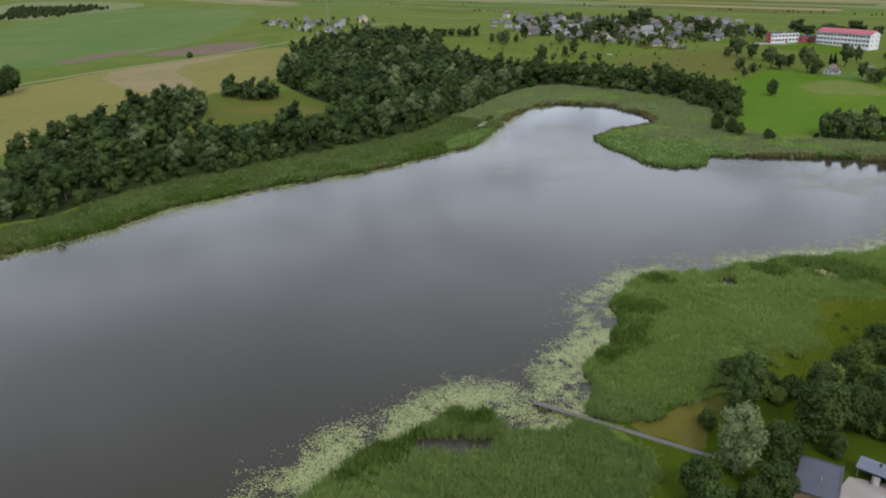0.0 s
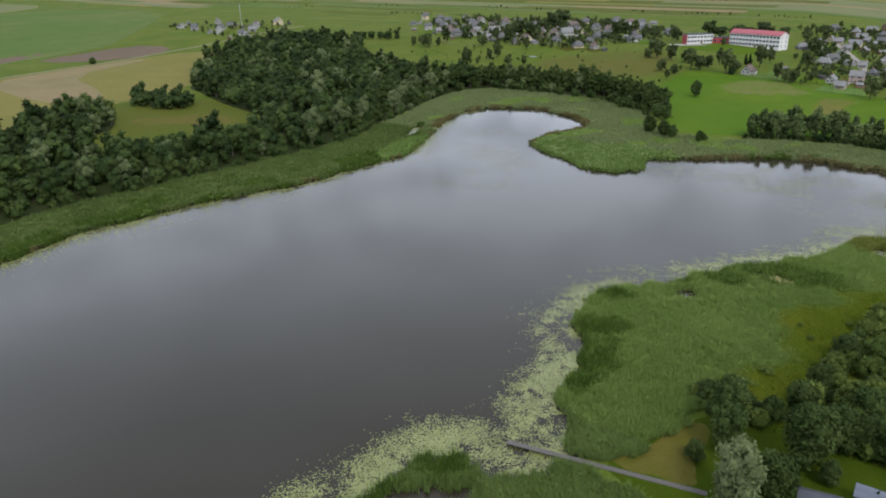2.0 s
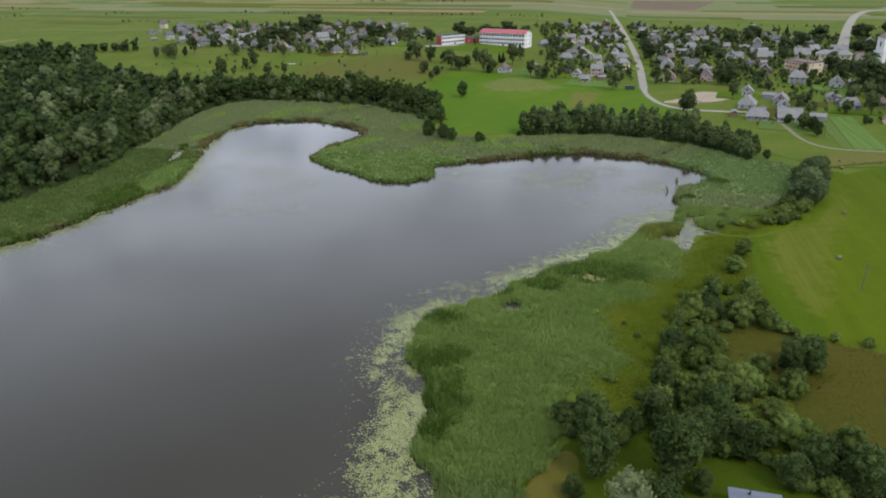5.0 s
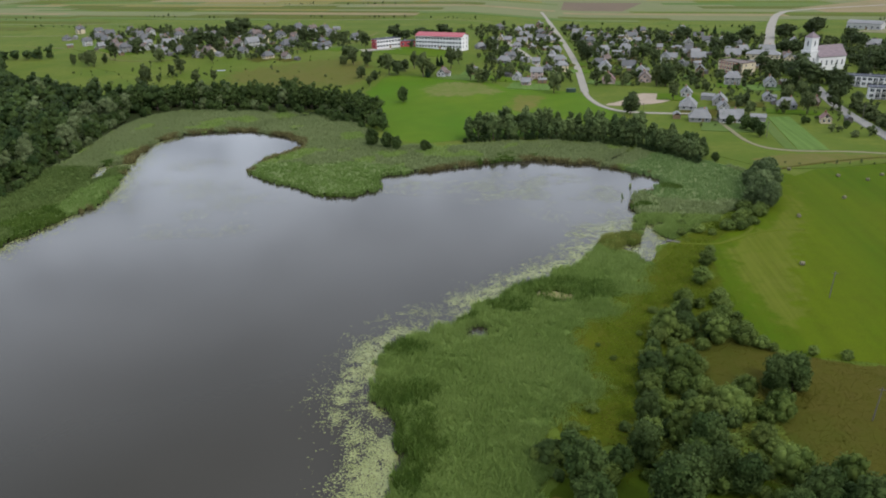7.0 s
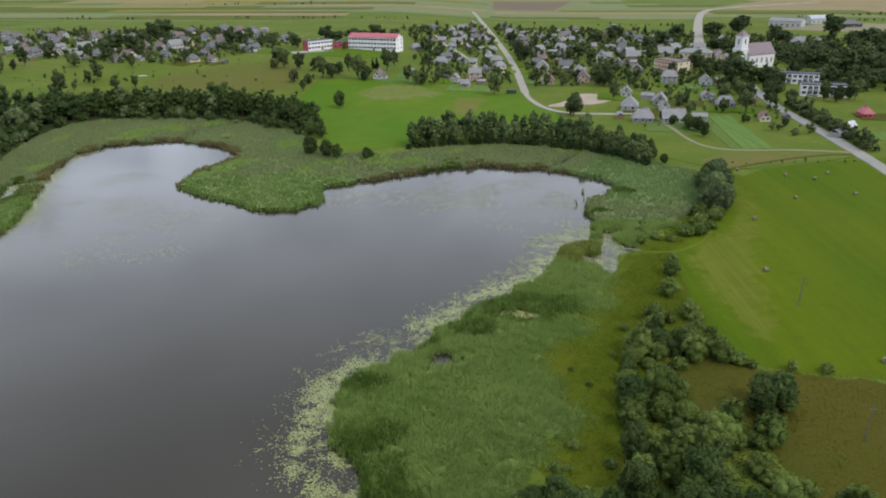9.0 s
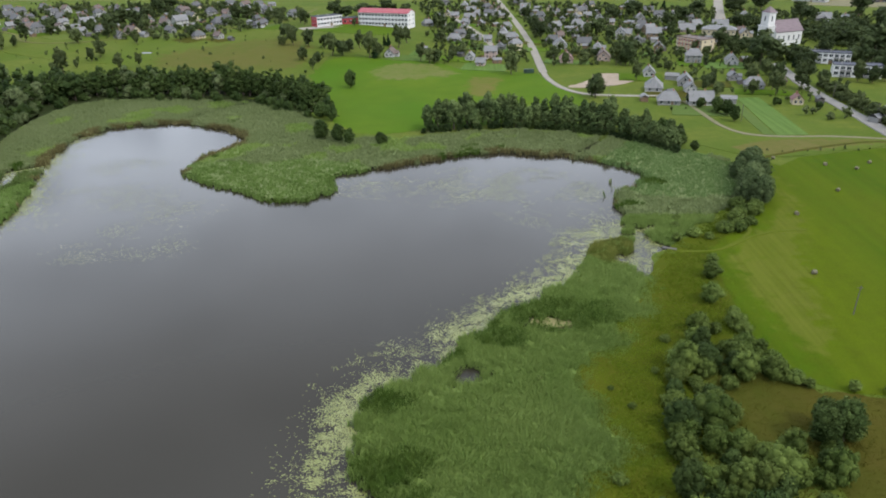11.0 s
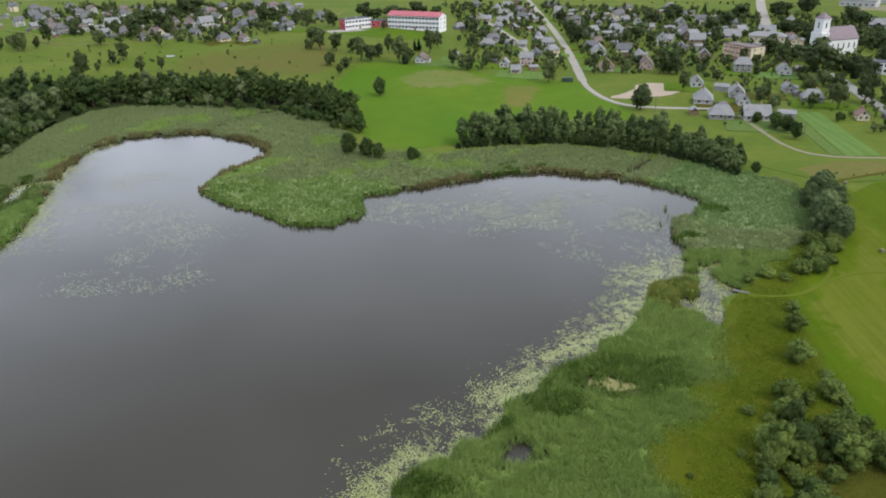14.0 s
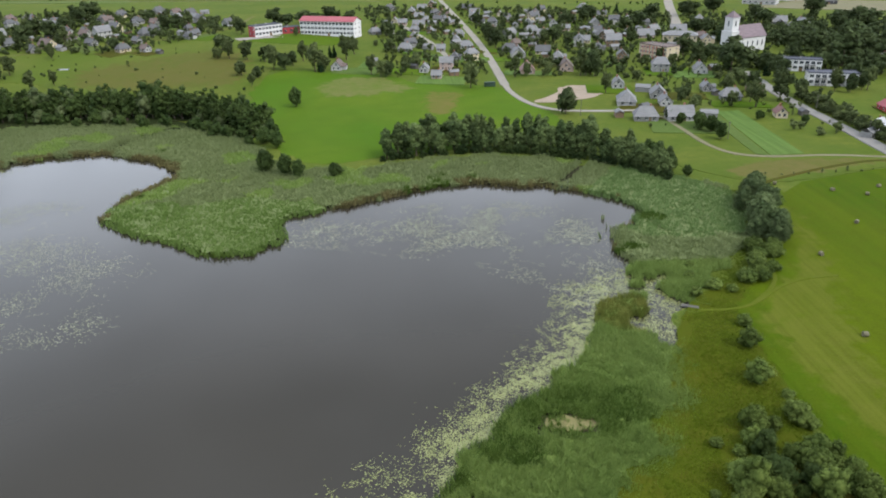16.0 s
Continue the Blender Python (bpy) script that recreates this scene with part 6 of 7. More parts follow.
FAR_BOX = [(-240, -70), (-150, -70), (-130, 200), (-100, 220), (60, 215), (110, 215), (110, 330), (-60, 400), (-240, 400)]
far = reed_points(FAR_BOX, 4.2, rr)
fd = -LAKE_OUTLINE.within(far)
mix_n = fbm(far, 0.06, 8.0)
penin = ((far[:, 0] + 72) / 42) ** 2 + ((far[:, 1] - 252) / 22) ** 2 < 1 + 0.5 * mix_n
cool = ((far[:, 0] - 82) / 24) ** 2 + ((far[:, 1] - 258) / 36) ** 2 < 1 + 0.6 * mix_n
islet = ((far[:, 0] + 153) / 11) ** 2 + ((far[:, 1] - 228) / 27) ** 2 < 1 + 0.5 * mix_n
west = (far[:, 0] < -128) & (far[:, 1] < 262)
lush = penin | (mix_n + np.exp(-fd / 4) * 0.9 * (far[:, 1] < 230) + 0.5 * west > 0.45)
dry = ~penin & (fd < np.where(far[:, 1] > 255, 4.2, 2.4) + 2 * fbm(far, 0.1, 5.5)) & (fbm(far, 0.12, 4.0) > np.where(far[:, 1] > 255, -0.2, 0.5))
penin |= islet
rush = ~penin & ~dry & (fbm(far, 0.09, 14.0) - 0.04 * fd > np.where(west, -0.2, np.where(far[:, 1] > 255, 0.5, 0.18)))
lush &= ~dry & ~rush
stand_of("reed_bed", far[cool & ~dry & ~rush & ~penin], rr, 3, 1.9, 0.45, M["cool_reed"], "smooth bluish-green reeds between the bay and the willows", "reeds")
lush &= ~cool
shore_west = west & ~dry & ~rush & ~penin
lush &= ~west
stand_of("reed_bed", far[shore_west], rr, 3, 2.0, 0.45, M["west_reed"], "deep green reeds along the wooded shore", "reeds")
stand_of("reed_bed", far[~lush & ~dry & ~rush & ~cool & ~west], rr, 3, 2.1, 0.45, M["reed_far"], "broad pale green reed belt round the lake", "reeds")
stand_of("reed_bed", far[penin & ~dry], rr, 3, 1.8, 0.45, M["lush_reed"], "lush bright green reeds on the low points of the shore", "reeds")
stand_of("reed_bed", far[lush & ~penin], rr, 3, 2.0, 0.45, M["reed"], "fresh green reeds at the edge of the lake", "reeds")
stand_of("bulrush_bed", far[rush], rr, 3, 2.2, 0.45, M["bulrush"], "dark green bulrushes scattered along the far shores", "bulrushes")
stand_of("dry_reed_fringe", far[dry], rr, 3, 2.0, 0.45, M["dry_reed"], "brownish dry reed fringe along the water", "reeds")


def reed_mass(name, box_, step, height, material, label):
    """The thick stems below the blades: an uneven low mass with sides down to the water."""
    x0, y0, x1, y1 = box_
    mx, my = np.meshgrid(np.arange(x0, x1, step), np.arange(y0, y1, step))
    p = np.stack([mx.ravel(), my.ravel()], 1)
    p += np.random.default_rng(2).uniform(-0.3, 0.3, p.shape) * step
    inn = (reed_in(p) > 0) & (lake_depth(p) > 1.3) & (edge_distance(p, JETTY_LINE, False) > 2.2) & (edge_distance(p, BRIDGE_LINE, False) > 2.6)
    inn &= ((p[:, 0] - 23) / 5) ** 2 + ((p[:, 1] - 149.5) / 2.2) ** 2 > 1.6
    d = np.minimum(lake_depth(p[inn]), REED_OUTLINE.within(p[inn]))
    z = np.zeros(len(p))
    z[inn] = np.clip(d * 0.5, 0.25, 1) * (height + 0.15 * fbm(p[inn], 0.45, 3.6)) + np.random.default_rng(3).uniform(-0.12, 0.12, inn.sum())
    z[inn] *= 0.15 + 0.85 * meadow_side(p[inn])
    ii = np.arange(len(p)).reshape(mx.shape)
    q = np.stack([ii[:-1, :-1], ii[:-1, 1:], ii[1:, 1:], ii[1:, :-1]], -1).reshape(-1, 4)
    q = q[inn[q].all(1)]
    mid = p[q].mean(1)
    chance = np.random.default_rng(9).random(len(mid))
    kinds = np.where(chance < 0.25 + 0.8 * bulrush_at(mid), 1, np.where(chance > 0.15 + 1.5 * meadow_side(mid), 2, 0))
    used = np.unique(q)
    back = np.zeros(len(p), int)
    back[used] = np.arange(len(used))
    me = fast_mesh(name, np.c_[p, z][used], [back[q]], [material, M["bulrush"], M["tussock"]], [kinds], smooth=False)
    return tagged(new(name, me), label, "reeds", kind="stuff")


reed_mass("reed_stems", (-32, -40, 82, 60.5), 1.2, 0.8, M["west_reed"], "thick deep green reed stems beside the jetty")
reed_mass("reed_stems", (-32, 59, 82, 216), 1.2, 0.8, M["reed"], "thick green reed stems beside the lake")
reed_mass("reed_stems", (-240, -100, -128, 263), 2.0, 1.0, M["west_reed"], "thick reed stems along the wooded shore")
reed_mass("reed_stems", (-240, 261, -128, 400), 2.0, 1.0, M["reed_far"], "thick pale reed stems round the northern bay")
reed_mass("reed_stems", (-128, 216, 112, 400), 2.0, 1.0, M["reed_far"], "thick reed stems along the far shore")

# low rough grass behind the reeds
DAMP = [(17, 85), (22, 82), (26, 90), (29, 97), (34, 102), (33, 112), (31, 120), (34, 132), (44, 146), (50, 158), (54, 174), (57, 187), (72, 195), (90, 212), (70, 190), (67, 160), (66, 135), (60, 146), (52, 146), (45, 126), (41, 104), (33, 92)]
ROUGH = [(52, 106), (55, 136), (66, 136), (72, 124), (99, 120), (130, 105), (120, 60), (76, 70), (64, 90), (68, 100), (58, 112)]
WET_EDGE = [(64, 203), (74, 206), (86, 222), (94, 240), (102, 262), (106, 266), (100, 238), (96, 222), (88, 212), (76, 200)]
for poly, per, label in ((WET_EDGE, 12.0, "fresh green grass between the reeds and the hay field"), (DAMP, 14.0, "low yellowish tussock grass in the damp meadow"), (ROUGH, 6.0, "rough brownish tussocks in the meadow"), (SCRUB, 5.0, "rough grass under the scrub")):
    lo, hi = np.min(poly, 0), np.max(poly, 0)
    p = rr.uniform(lo - 4, hi + 4, (int(per * np.prod(hi - lo + 8)), 2))
    deep_in = edge_distance(p, np.array(poly, float)) * np.where(inside(p, np.array(poly, float)), 1, -1) + 2.5 * fbm(p, 0.2, 7.1)
    p = p[rr.random(len(p)) < np.clip(0.5 + deep_in / 6, 0, 1)]      # thinning out across the edge
    p = p[lake_depth(p) > 3]
    v, f = tufts(p, rr, 2, 0.22 if poly is ROUGH else 0.34, 0.26, 0.5)
    v[:, 2] += LAND - 0.02
    tagged(new("tussock_grass", fast_mesh("tussock_grass", v, [f], [M["rough_tussock" if poly in (ROUGH, SCRUB) else "tussock"]])), label, "grass", kind="stuff")

# ---- water lilies ----


def pads(name, p, rng, size, label, material="pad"):
    t = np.linspace(0, 2 * np.pi, 6)[:-1] + 0.35
    k = len(p)
    r = size * rng.uniform(0.45, 1.2, k)
    a = rng.uniform(0, 6.28, k)
    tilt = rng.normal(0, 0.05, (k, 2))
    rx, ry = np.cos(t[None] + a[:, None]) * r[:, None], np.sin(t[None] + a[:, None]) * r[:, None] * 0.85
    z = 0.03 + np.abs(rx * tilt[:, :1] + ry * tilt[:, 1:]) + rng.uniform(0, 0.01, (k, 1))
    v = np.stack([p[:, :1] + rx, p[:, 1:] + ry, z], -1).reshape(-1, 3)
    return tagged(new(name, fast_mesh(name, v, [np.arange(5 * k).reshape(-1, 5)], [M[material]])), label, "water lilies", kind="stuff")


pr = np.random.default_rng(41)
cand = pr.uniform((-60, -44), (70, 215), (1900000, 2))
cand = cand[LAKE_OUTLINE.within(cand) > -2]
cd = -lake_depth(cand)
keep = (cd > 0) & (cd < 22)
cand, cd = cand[keep], cd[keep]
cn = fbm(cand, 0.12, 6.0) + 0.6 * fbm(cand, 0.5, 2.0)
reach = 6.8 + 2.5 * fbm(cand, 0.03, 3.0) - 1.5 * (cand[:, 1] > 125)
dens = 0.95 / (1 + np.exp((cd - reach) / 1.3)) * np.clip(0.72 + 1.05 * cn, 0.05, 1)
dens = np.maximum(dens, 0.35 * (cn > 0.62) * (cd < 14) * np.clip(1.4 - cd / 12, 0, 1))
north = ease((cand[:, 1] - 120) / 50)
dens *= 1 - north * (1 - np.clip(0.42 + 1.0 * fbm(cand, 0.7, 4.7) + 0.7 * np.exp(-cd / 3), 0.05, 1))
dens = np.maximum(dens, north * 0.30 * (cd < 11) * np.clip(fbm(cand, 0.5, 8.8), 0, 1))
dens *= np.where((cand[:, 0] > 44) & (cand[:, 1] > 170), 0.45, 1.0)
by_jetty = np.clip(1.3 - ((cand[:, 0] + 1) / 12) ** 2 - ((cand[:, 1] - 47) / 13) ** 2, 0, 1)
dens = np.maximum(dens, by_jetty * np.clip(0.25 + 0.8 * fbm(cand, 0.3, 5.2), 0, 0.62))
sel = pr.random(len(cand)) < dens
pads("lily_pads", cand[sel], pr, 0.155, "pale yellow-green lily pads floating along the shore")
cand = pr.uniform((-190, 150), (66, 290), (420000, 2))
cand = cand[lake_depth(cand) < 0]
spots = [(-38, 246, 15, 11), (-15, 243, 26, 13), (10, 240, 30, 18), (30, 222, 17, 15), (41, 212, 13, 24), (36, 236, 22, 18), (14, 256, 30, 12), (-115, 236, 18, 16), (-92, 223, 16, 13), (-97, 206, 15, 10), (-90, 193, 15, 9), (-107, 190, 14, 9),
         (-135, 226, 12, 24), (-130, 270, 16, 14)]
field_d = np.zeros(len(cand))
for cx, cy, ax, ay in spots:
    field_d = np.maximum(field_d, np.clip(1.2 - ((cand[:, 0] - cx) / ax) ** 2 - ((cand[:, 1] - cy) / ay) ** 2, 0, 1))
field_d *= np.where(cand[:, 0] < -60, 0.55, 1.0)
cn = fbm(cand, 0.10, 12.0) + 0.6 * fbm(cand, 0.4, 7.0)
sel = pr.random(len(cand)) < field_d * np.clip((cn * 0.9 + 0.48) * 0.72, 0, 0.72)
pads("lily_pads", cand[sel], pr, 0.18, "sparse pale lily pads scattered on the bays", "bay_pad")
cand = pr.uniform((-215, -10), (-135, 320), (420000, 2))
cd = -lake_depth(cand)
cand, cd = cand[cd > 0], cd[cd > 0]
sel = pr.random(len(cand)) < np.exp(-cd / np.where((cand[:, 1] > 70) & (cand[:, 1] < 150), 4.2, 2.6)) * np.clip(0.6 + 0.9 * fbm(cand, 0.08, 1.0), 0.05, 1)
pads("lily_pads", cand[sel], pr, 0.3, "thin fringe of lily pads along the wooded shore")

# ---- jetty ----
jetty = new("jetty")
jetty.matrix_basis = pose(-7, 49, 0, 0, 0, math.degrees(math.atan2(4.5, 35)))
JL = 35.5
bm = bmesh.new()
for yy in (-0.45, 0.45):
    box(bm, 0, yy - 0.06, 0.42, JL, yy + 0.06, 0.56)
part("beam", bm, M["old_wood"], jetty)
bm = bmesh.new()
box(bm, 0.0, -0.6, 0.0, 0.22, 0.6, 0.05)
plank = bpy.data.meshes.new("plank")
bm.to_mesh(plank)
bm.free()
plank.materials.append(M["old_wood"])
jr = random.Random(6)
for i in range(int(JL / 0.25)):
    share("plank", plank, jetty, pose(i * 0.25, jr.uniform(-0.05, 0.05), 0.563 + jr.uniform(0, 0.012), 0, 0, jr.uniform(-1.5, 1.5)))
bm = bmesh.new()
bmesh.ops.create_cone(bm, cap_ends=True, segments=8, radius1=0.08, radius2=0.075, depth=2.6)
post = bpy.data.meshes.new("post")
bm.to_mesh(post)
bm.free()
post.materials.append(M["old_wood"])
for i in range(13):
    for yy in (-0.55, 0.55):
        share("post", post, jetty, pose(0.3 + i * 2.9, yy, -0.75 + jr.uniform(-0.1, 0.05)))
tagged(jetty, "long narrow weathered wooden jetty through reeds and lily pads", "jetty")

# ---- hay bales and poles ----


def bale(x, y, yaw, first=[]):
    if first:
        return copy_thing(first[0], pose(x, y, LAND + 0.02, 0, 0, yaw))
    bm = bmesh.new()
    bmesh.ops.create_cone(bm, cap_ends=True, segments=20, radius1=0.62, radius2=0.62, depth=1.15)
    bmesh.ops.bevel(bm, geom=[e for e in bm.edges if len(e.link_faces) == 2 and e.calc_face_angle() > 1.2], offset=0.08, segments=2, affect='EDGES')
    bmesh.ops.rotate(bm, verts=bm.verts, cent=(0, 0, 0), matrix=Matrix.Rotation(radians(90), 3, 'Y'))
    for v in bm.verts:
        v.co += v.co.normalized() * noise.noise(v.co * 3) * 0.06
        v.co.z = max(v.co.z, -0.57) + 0.57
    ob = part("hay_bale", bm, M["hay"])
    ob.matrix_basis = pose(x, y, LAND + 0.02, 0, 0, yaw)
    first.append(tagged(ob, "round pale bale of hay on mown grass", "hay bale", "bales in the hay field"))
    return ob


for i, (x, y) in enumerate(((94, 175), (128, 237), (106, 216), (145, 260), (151, 241), (101, 127), (136, 265), (120, 273), (153, 267))):
    bale(x, y, i * 47)


def pole(x, y, h, lean):
    ob = new("utility_pole")
    ob.matrix_basis = pose(x, y, LAND - 0.1, 0, lean, 0)
    bm = bmesh.new()
    bmesh.ops.create_cone(bm, cap_ends=True, segments=10, radius1=0.14, radius2=0.09, depth=h + 0.2, matrix=Matrix.Translation((0, 0, h / 2)))
    part("shaft", bm, M["old_wood"], ob)
    bm = bmesh.new()
    box(bm, -0.7, -0.06, h - 0.5, 0.7, 0.06, h - 0.38)
    part("crossarm", bm, M["old_wood"], ob)
    return tagged(ob, "thin weathered wooden utility pole", "utility pole", "poles across the meadow")


pole(94, 154, 7.5, 2)
pole(83, 100, 7.5, 3)
for px, py in ((127, 330), (186.5, 372), (187, 330), (75, 376), (56, 470)):
    pole(px, py, 7.5, 0)

# ---- larger buildings of the village ----


def block(name, label, category, x, y, yaw, w, d, storeys, wall, bays, win, floor=3.3, roof="flat", roof_mat=None, end_wall=None, bands=None, rise=2.5, sill=1.0, ends=2):
    """A long building of several storeys: walls, roof, every window, a door; bands are coloured panels between the windows."""
    ob = new(name)
    ob.matrix_basis = pose(x, y, land_z(x, y) - 0.1, 0, 0, yaw)
    h = floor * storeys + 0.8
    bm = bmesh.new()
    box(bm, -w / 2, -d / 2, -1.5, w / 2, d / 2, h)
    if roof == "gable":
        for s in (-1, 1):
            xx = s * (w / 2 - 0.002)
            v = [bm.verts.new(p) for p in ((xx, -d / 2, h), (xx, d / 2, h), (xx, 0, h + rise - 0.02), (xx - s * 0.4, -d / 2, h), (xx - s * 0.4, d / 2, h), (xx - s * 0.4, 0, h + rise - 0.02))]
            for f in ((0, 1, 2), (5, 4, 3), (0, 2, 5, 3), (1, 4, 5, 2)):
                bm.faces.new([v[i] for i in f])
        bmesh.ops.recalc_face_normals(bm, faces=bm.faces)
    part("wall", bm, wall, ob)
    if roof == "flat":
        bm = bmesh.new()
        box(bm, -w / 2 - 0.15, -d / 2 - 0.15, h, w / 2 + 0.15, d / 2 + 0.15, h + 0.12)
        for x0, y0, x1, y1 in ((-w / 2 - 0.15, -d / 2 - 0.15, w / 2 + 0.15, -d / 2 + 0.1), (-w / 2 - 0.15, d / 2 - 0.1, w / 2 + 0.15, d / 2 + 0.15),
                               (-w / 2 - 0.15, -d / 2 + 0.1, -w / 2 + 0.1, d / 2 - 0.1), (w / 2 - 0.1, -d / 2 + 0.1, w / 2 + 0.15, d / 2 - 0.1)):
            box(bm, x0, y0, h + 0.12, x1, y1, h + 0.5)
        r = part("roof", bm, roof_mat or M["bitumen"], ob)
        for i in range(max(1, int(w / 9))):
            bm = bmesh.new()
            box(bm, -0.5, -0.4, h + 0.12, 0.5, 0.4, h + 1.3)
            bmesh.ops.translate(bm, verts=bm.verts, vec=((i + 0.5) * 9 - w / 2, d * 0.1, 0))
            part("chimney", bm, M["grey_wall"], r)
    else:
        part("roof", slab_roof(w, d, h, rise, over=0.6, thick=0.25, hip=0.0 if roof == "gable" else d * 0.5), roof_mat, ob)
    if end_wall:
        for s in (-1, 1):
            bm = bmesh.new()
            box(bm, s * w / 2 - 0.06, -d / 2 + 0.1, 0, s * w / 2 + 0.06, d / 2 - 0.1, h - 0.2)
            part("end_panel", bm, end_wall, ob)
    for s in range(storeys):
        z = 0.5 + sill + floor * s
        for i in range(bays):
            px = (i + 0.5) / bays * w - w / 2
            share("window", win, ob, pose(px, -d / 2, z))
            share("window", win, ob, pose(px, d / 2, z, 0, 0, 180))
        for k in range(ends):
            py = (k + 0.5) / ends * d - d / 2
            for sx, rz in ((-1, -90), (1, 90)):
                share("window", WIN_SMALL, ob, pose(sx * (w / 2 + (0.06 if end_wall else 0)), py, z, 0, 0, rz))
        if bands:
            for i in range(bays - 1):
                px = (i + 1) / bays * w - w / 2
                bm = bmesh.new()
                box(bm, px - w / bays * 0.13, -d / 2 - 0.05, z - 0.4, px + w / bays * 0.13, -d / 2 + 0.05, z + 1.9)
                part("panel", bm, bands, ob)
    bm = bmesh.new()
    box(bm, -1.0, -d / 2 - 0.07, 0.0, 1.0, -d / 2 + 0.02, 2.3)
    bmesh.ops.translate(bm, verts=bm.verts, vec=(w * 0.5 / bays if bays % 2 == 0 else w / bays * 0.5, 0, 0))
    part("door", bm, M["wood_wall"], ob)
    return tagged(ob, label, category)


block("school", "long white three-storey school with a red sheet roof", "school", -66, 614, -21, 45, 13, 3, M["bright_wall"], 15, WIN_BIG, roof="gable", roof_mat=M["school_roof"], rise=2.6)
block("school", "white two-storey school wing with red end walls", "school", -115, 612, 43, 24, 9, 2, M["bright_wall"], 8, WIN_BIG, floor=3.4, end_wall=M["red_panel"])
block("school_hall", "low dark red hall linking the school wings", "school hall", -98, 622, 20, 13, 8, 1, M["red_panel"], 3, WIN_BIG, floor=3.8)
block("apartment_house", "three-storey yellow building with red panels between windows", "apartment house", 158, 519, -59, 23, 12, 3, M["cream_wall"], 8, WIN_SMALL, floor=2.9, roof_mat=M["brown_roof"], bands=M["red_panel"])
block("apartment_house", "cream two-storey house with a low grey hipped roof", "apartment house", 192, 577, -20, 24, 11, 2, M["cream_wall"], 7, WIN_SMALL, floor=3.3, roof="hip", roof_mat=M["grey_roof"], rise=2.4)
for fx, fy, fa in ((227, 471, -24), (224, 428, -17)):
    flat = block("apartment_house", "white flat-roofed apartment house with balconies", "apartment house", fx, fy, fa, 25, 10, 2, M["bright_wall"], 8, WIN_BIG, floor=3.0)
    for i in (1, 2, 5, 6):
        for s in range(2):
            px = (i + 0.5) / 8 * 25 - 12.5
            bm = bmesh.new()
            box(bm, px - 1.3, -6.1, 0.45 + 3.0 * s, px + 1.3, -5.0, 0.6 + 3.0 * s)
            box(bm, px - 1.3, -6.1, 0.6 + 3.0 * s, px + 1.3, -6.02, 1.5 + 3.0 * s)
            box(bm, px - 1.3, -6.02, 0.6 + 3.0 * s, px - 1.22, -5.0, 1.5 + 3.0 * s)
            box(bm, px + 1.22, -6.02, 0.6 + 3.0 * s, px + 1.3, -5.0, 1.5 + 3.0 * s)
            part("balcony", bm, M["grey_wall"], flat)
block("farm_shed", "long pale farm shed beyond the village", "farm shed", 366, 828, -40, 34, 14, 1, M["white_wall"], 6, WIN_BIG, floor=5.5, roof="gable", roof_mat=M["grey_roof"], rise=2.6)
block("farm_shed", "pale metal storage shed beyond the village", "farm shed", 412, 858, 15, 24, 13, 1, M["white_wall"], 4, WIN_BIG, floor=5.0, roof="gable", roof_mat=M["metal"], rise=3.0)
block("farm_shed", "dark round-roofed storage shed", "farm shed", 424, 812, 0, 26, 13, 1, M["dark_metal"], 3, WIN_BIG, floor=3.0, roof="hip", roof_mat=M["dark_roof"], rise=3.4)

church = new("church")
church.matrix_basis = pose(227, 546, land_z(227, 546) - 0.1, 0, 0, 24)
bm = bmesh.new()
box(bm, -12, -6.5, -1, 12, 6.5, 10)
for s in (-12.0, 12.0):
    q = 0.4 if s < 0 else -0.4
    v = [bm.verts.new(p) for p in ((s, -6.5, 10), (s, 6.5, 10), (s, 0, 16.9), (s + q, -6.5, 10), (s + q, 6.5, 10), (s + q, 0, 16.9))]
    for f in ((0, 1, 2), (5, 4, 3), (0, 2, 5, 3), (1, 4, 5, 2)):
        bm.faces.new([v[i] for i in f])
bmesh.ops.recalc_face_normals(bm, faces=bm.faces)
part("wall", bm, M["church_wall"], church)
part("roof", slab_roof(24, 13, 10, 7.0, over=0.5, thick=0.3), M["church_roof"], church)
bm = bmesh.new()
box(bm, -18.5, -4.6, -1, -11.9, 4.6, 14.0)
box(bm, -18.0, -3.5, 14.0, -12.0, 3.5, 23.0)
box(bm, -18.8, -4.9, 13.7, -11.8, 4.9, 14.1)
box(bm, -18.4, -3.9, 22.7, -11.6, 3.9, 23.1)
tower = part("tower", bm, M["church_wall"], church)
bm = bmesh.new()
base = [bm.verts.new(p) for p in ((-18.5, -4.0, 23.1), (-11.5, -4.0, 23.1), (-11.5, 4.0, 23.1), (-18.5, 4.0, 23.1))]
tip = bm.verts.new((-15, 0, 27.2))
for i in range(4):
    bm.faces.new((base[i], base[(i + 1) % 4], tip))
bm.faces.new(base[::-1])
part("tower_roof", bm, M["church_roof"], tower)
bm = bmesh.new()
box(bm, -15.06, -0.06, 27.0, -14.94, 0.06, 29.0)
box(bm, -15.06, -0.5, 28.2, -14.94, 0.5, 28.32)
part("cross", bm, M["dark_metal"], tower)
for i in range(5):
    share("window", WIN_TALL, church, pose(-9.2 + i * 4.6, -6.5, 3.6))
    share("window", WIN_TALL, church, pose(-9.2 + i * 4.6, 6.5, 3.6, 0, 0, 180))
share("window", WIN_TALL, church, pose(-15, -3.5, 17.2))
share("window", WIN_TALL, church, pose(-15, -4.6, 5.5))
share("window", WIN_TALL, church, pose(-18.0, 0, 17.2, 0, 0, -90))
tagged(church, "white church with a square tower and mauve tiled roof", "church")

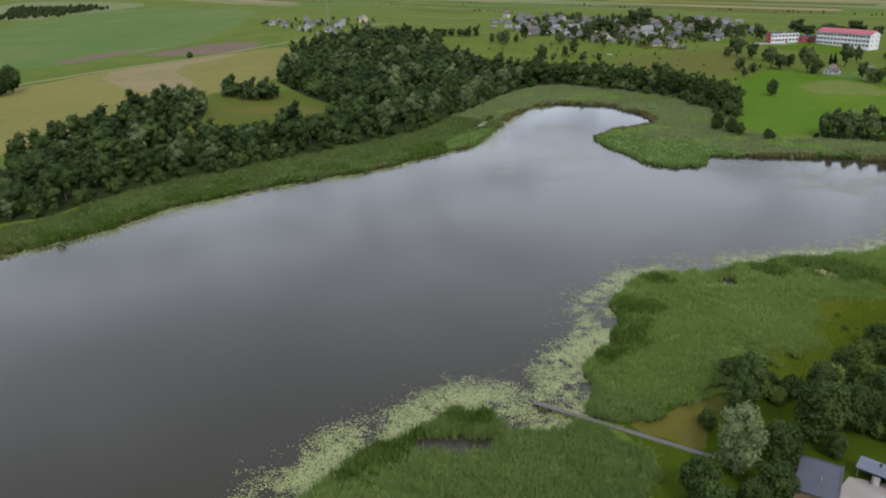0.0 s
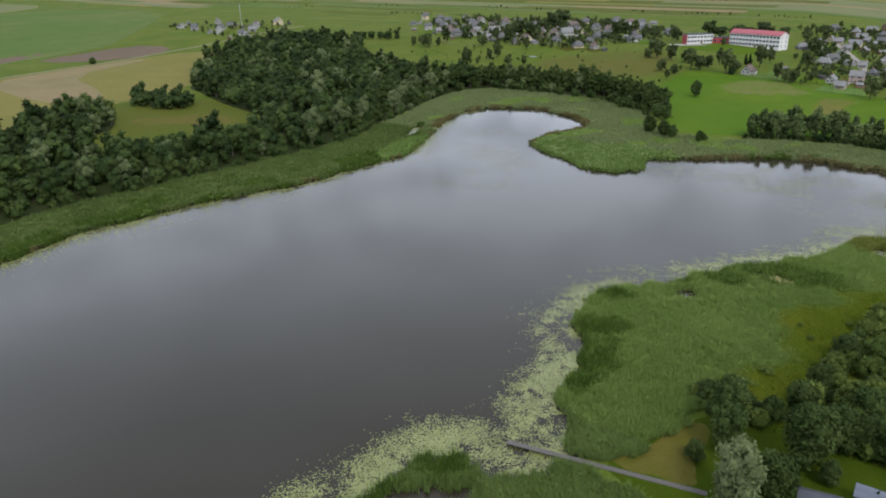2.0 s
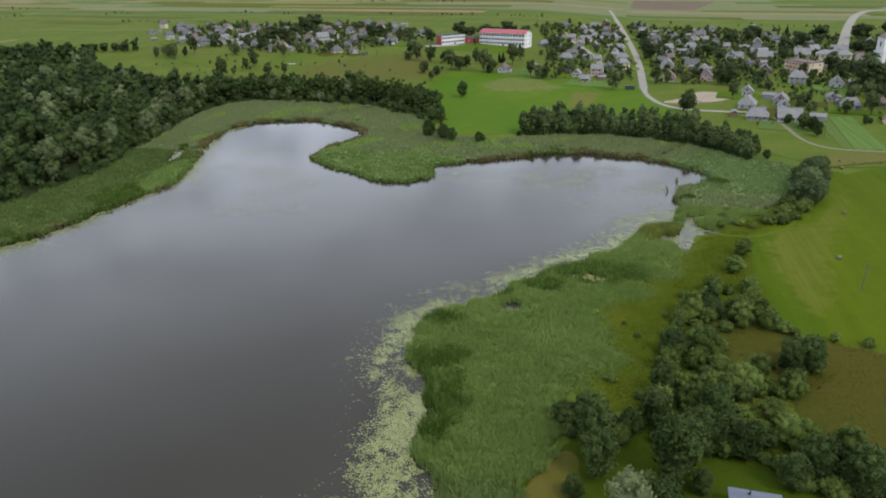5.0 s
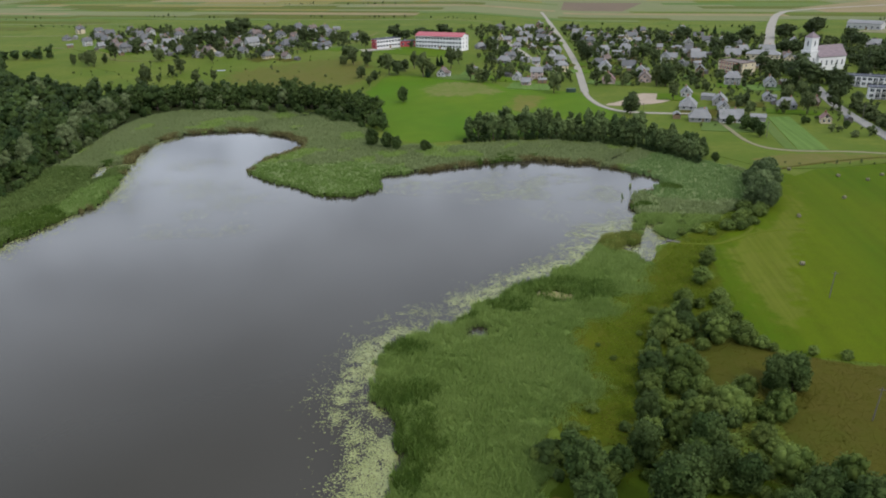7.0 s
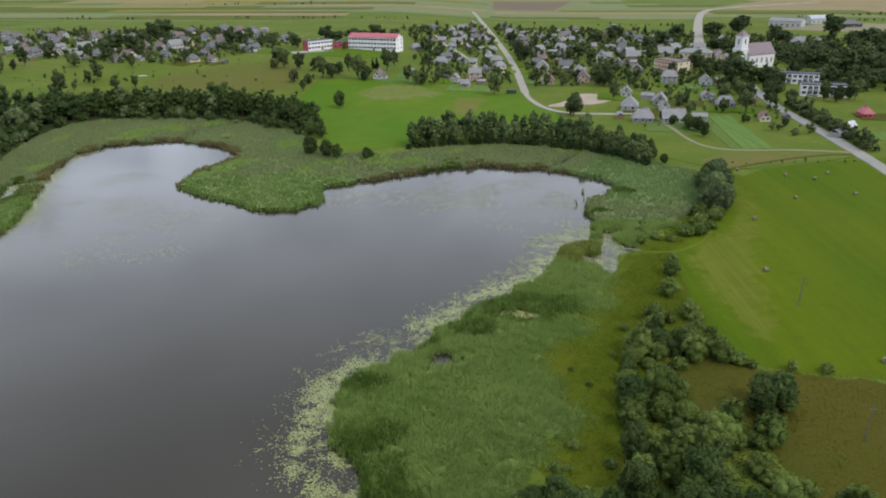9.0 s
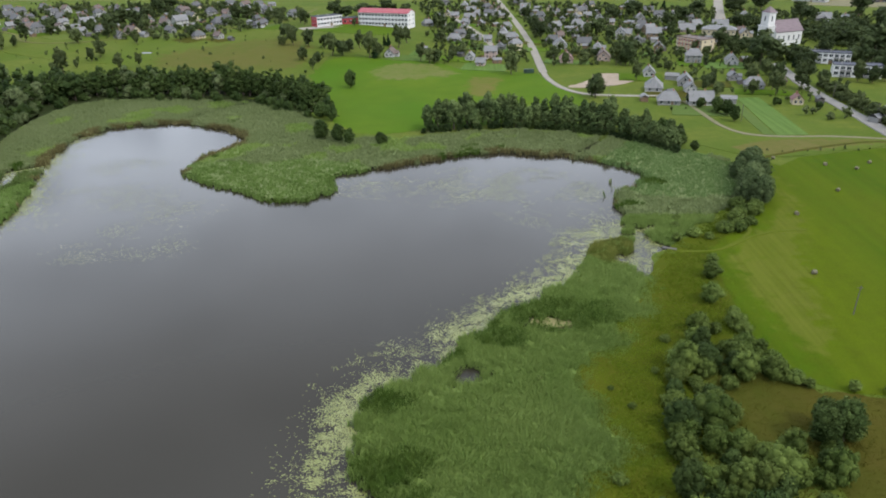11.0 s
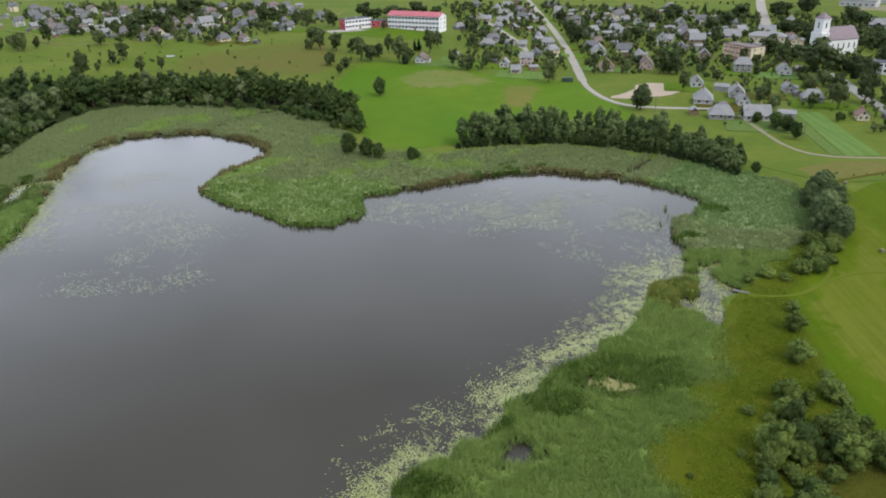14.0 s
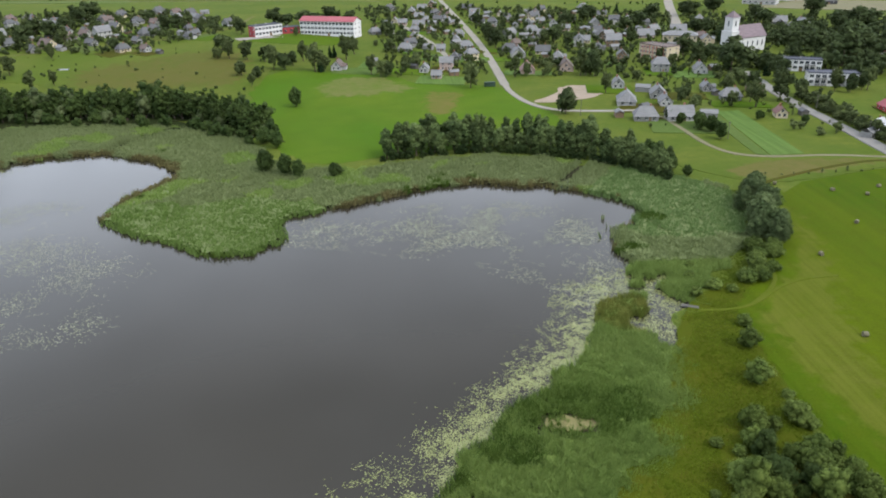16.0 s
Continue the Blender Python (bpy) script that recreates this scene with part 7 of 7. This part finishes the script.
# ---- sheds beside the jetty ----
shed = new("garden_shed")
shed.matrix_basis = pose(44.6, 54.3, LAND - 0.02, 0, 0, 7)
bm = bmesh.new()
box(bm, -3.0, -4.6, -0.1, 3.0, 4.6, 3.1)
part("wall", bm, M["wood_wall"], shed)
bm = bmesh.new()
box(bm, -3.3, -4.9, 3.1, 3.3, 4.9, 3.3)
roof = part("roof", bm, M["bitumen"], shed, "flat blue-grey bitumen roof")
for k, (x0, y0, x1, y1) in enumerate(((-3.34, -4.94, -3.05, 4.94), (3.05, -4.94, 3.34, 4.94), (-3.05, 4.65, 3.05, 4.94), (-3.05, -4.94, 3.05, -4.65))):
    bm = bmesh.new()
    box(bm, x0, y0, 3.3, x1, y1, 3.42)
    part("edge_trim", bm, M["dark_metal"], roof)
bm = bmesh.new()
bmesh.ops.create_cone(bm, cap_ends=True, segments=10, radius1=0.12, radius2=0.12, depth=0.9, matrix=Matrix.Translation((0.4, -1.0, 3.7)))
part("flue", bm, M["metal"], roof)
for wy in (-2.5, 0.5, 3.0):
    share("window", WIN_SMALL, shed, pose(3.0, wy, 1.0, 0, 0, 90))
tagged(shed, "garden shed with a flat blue-grey bitumen roof", "shed")

lean = new("open_shed")
lean.matrix_basis = pose(52.8, 63.4, LAND - 0.02, 0, 0, -3)
bm = bmesh.new()
box(bm, -3.8, 1.2, -0.1, 3.8, 1.35, 2.7)
part("back_wall", bm, M["old_wood"], lean)
bm = bmesh.new()
vs = box(bm, -4.1, -1.7, 2.45, 4.1, 1.6, 2.57)
for v in vs:
    v.co.z += 0.1 * (v.co.y + 1.7)
part("roof", bm, M["blue_sheet"], lean, "blue-grey sheet metal roof")
for px in (-3.7, -1.3, 1.2, 3.7):
    bm = bmesh.new()
    box(bm, px - 0.07, -1.5, -0.1, px + 0.07, -1.36, 2.47)
    part("post", bm, M["old_wood"], lean)
for px in (-0.9, 2.9):
    bm = bmesh.new()
    box(bm, px - 0.6, -1.33, 0.0, px + 0.6, -1.27, 1.9)
    part("white_door", bm, M["white_wall"], lean, "white painted door panel")
tagged(lean, "long open-fronted shed with a metal roof beside the yard", "shed")

# ---- small things ----
bridge = new("footbridge")
bridge.matrix_basis = pose(61, 191.2, 0.45, 0, 0, -25)
for i in range(9):
    bm = bmesh.new()
    box(bm, -2.0 + i * 0.45, -0.6, 0.1, -1.62 + i * 0.45, 0.6, 0.16)
    part("plank", bm, M["old_wood"], bridge)
for yy in (-0.5, 0.5):
    bm = bmesh.new()
    box(bm, -2.2, yy - 0.06, -0.1, 2.2, yy + 0.06, 0.1)
    part("beam", bm, M["old_wood"], bridge)
tagged(bridge, "short grey plank footbridge over a reedy ditch", "footbridge")


def mast(x, y, h):
    ob = new("radio_mast")
    ob.matrix_basis = pose(x, y, land_z(x, y) - 0.1)
    for k in range(3):
        a = k * 2.0944
        bm = bmesh.new()
        bmesh.ops.create_cone(bm, cap_ends=True, segments=6, radius1=0.16, radius2=0.09, depth=h, matrix=Matrix.Translation((math.cos(a) * 0.5, math.sin(a) * 0.5, h / 2)))
        part("leg", bm, M["metal"], ob)
    for i in range(int(h / 2)):
        bm = bmesh.new()
        bmesh.ops.create_cone(bm, cap_ends=True, segments=3, radius1=0.62, radius2=0.62, depth=0.08, matrix=Matrix.Translation((0, 0, 1 + i * 2)))
        part("brace", bm, M["metal"], ob)
    return tagged(ob, "slender pale lattice mast", "mast")


mast(-655, 590, 30)

bm = bmesh.new()
rim = [(-3 + i * 0.2, -1.2 + 0.06 * (i % 2)) for i in range(31)] + [(3 - i * 0.2, 1.2 - 0.06 * (i % 2)) for i in range(31)]
low, high = [bm.verts.new((x, y, 0)) for x, y in rim], [bm.verts.new((x, y, 2.5)) for x, y in rim]
bm.faces.new(low[::-1])
bm.faces.new(high)
for i in range(len(rim)):
    bm.faces.new((low[i], low[(i + 1) % len(rim)], high[(i + 1) % len(rim)], high[i]))
cont = part("storage_container", bm, plain_mat("dark_green_paint", (0.03, 0.06, 0.04), 0.6))
cont.matrix_basis = pose(39, 447, land_z(39, 447), 0, 0, 5)
tagged(cont, "dark green storage container beside the road", "container")
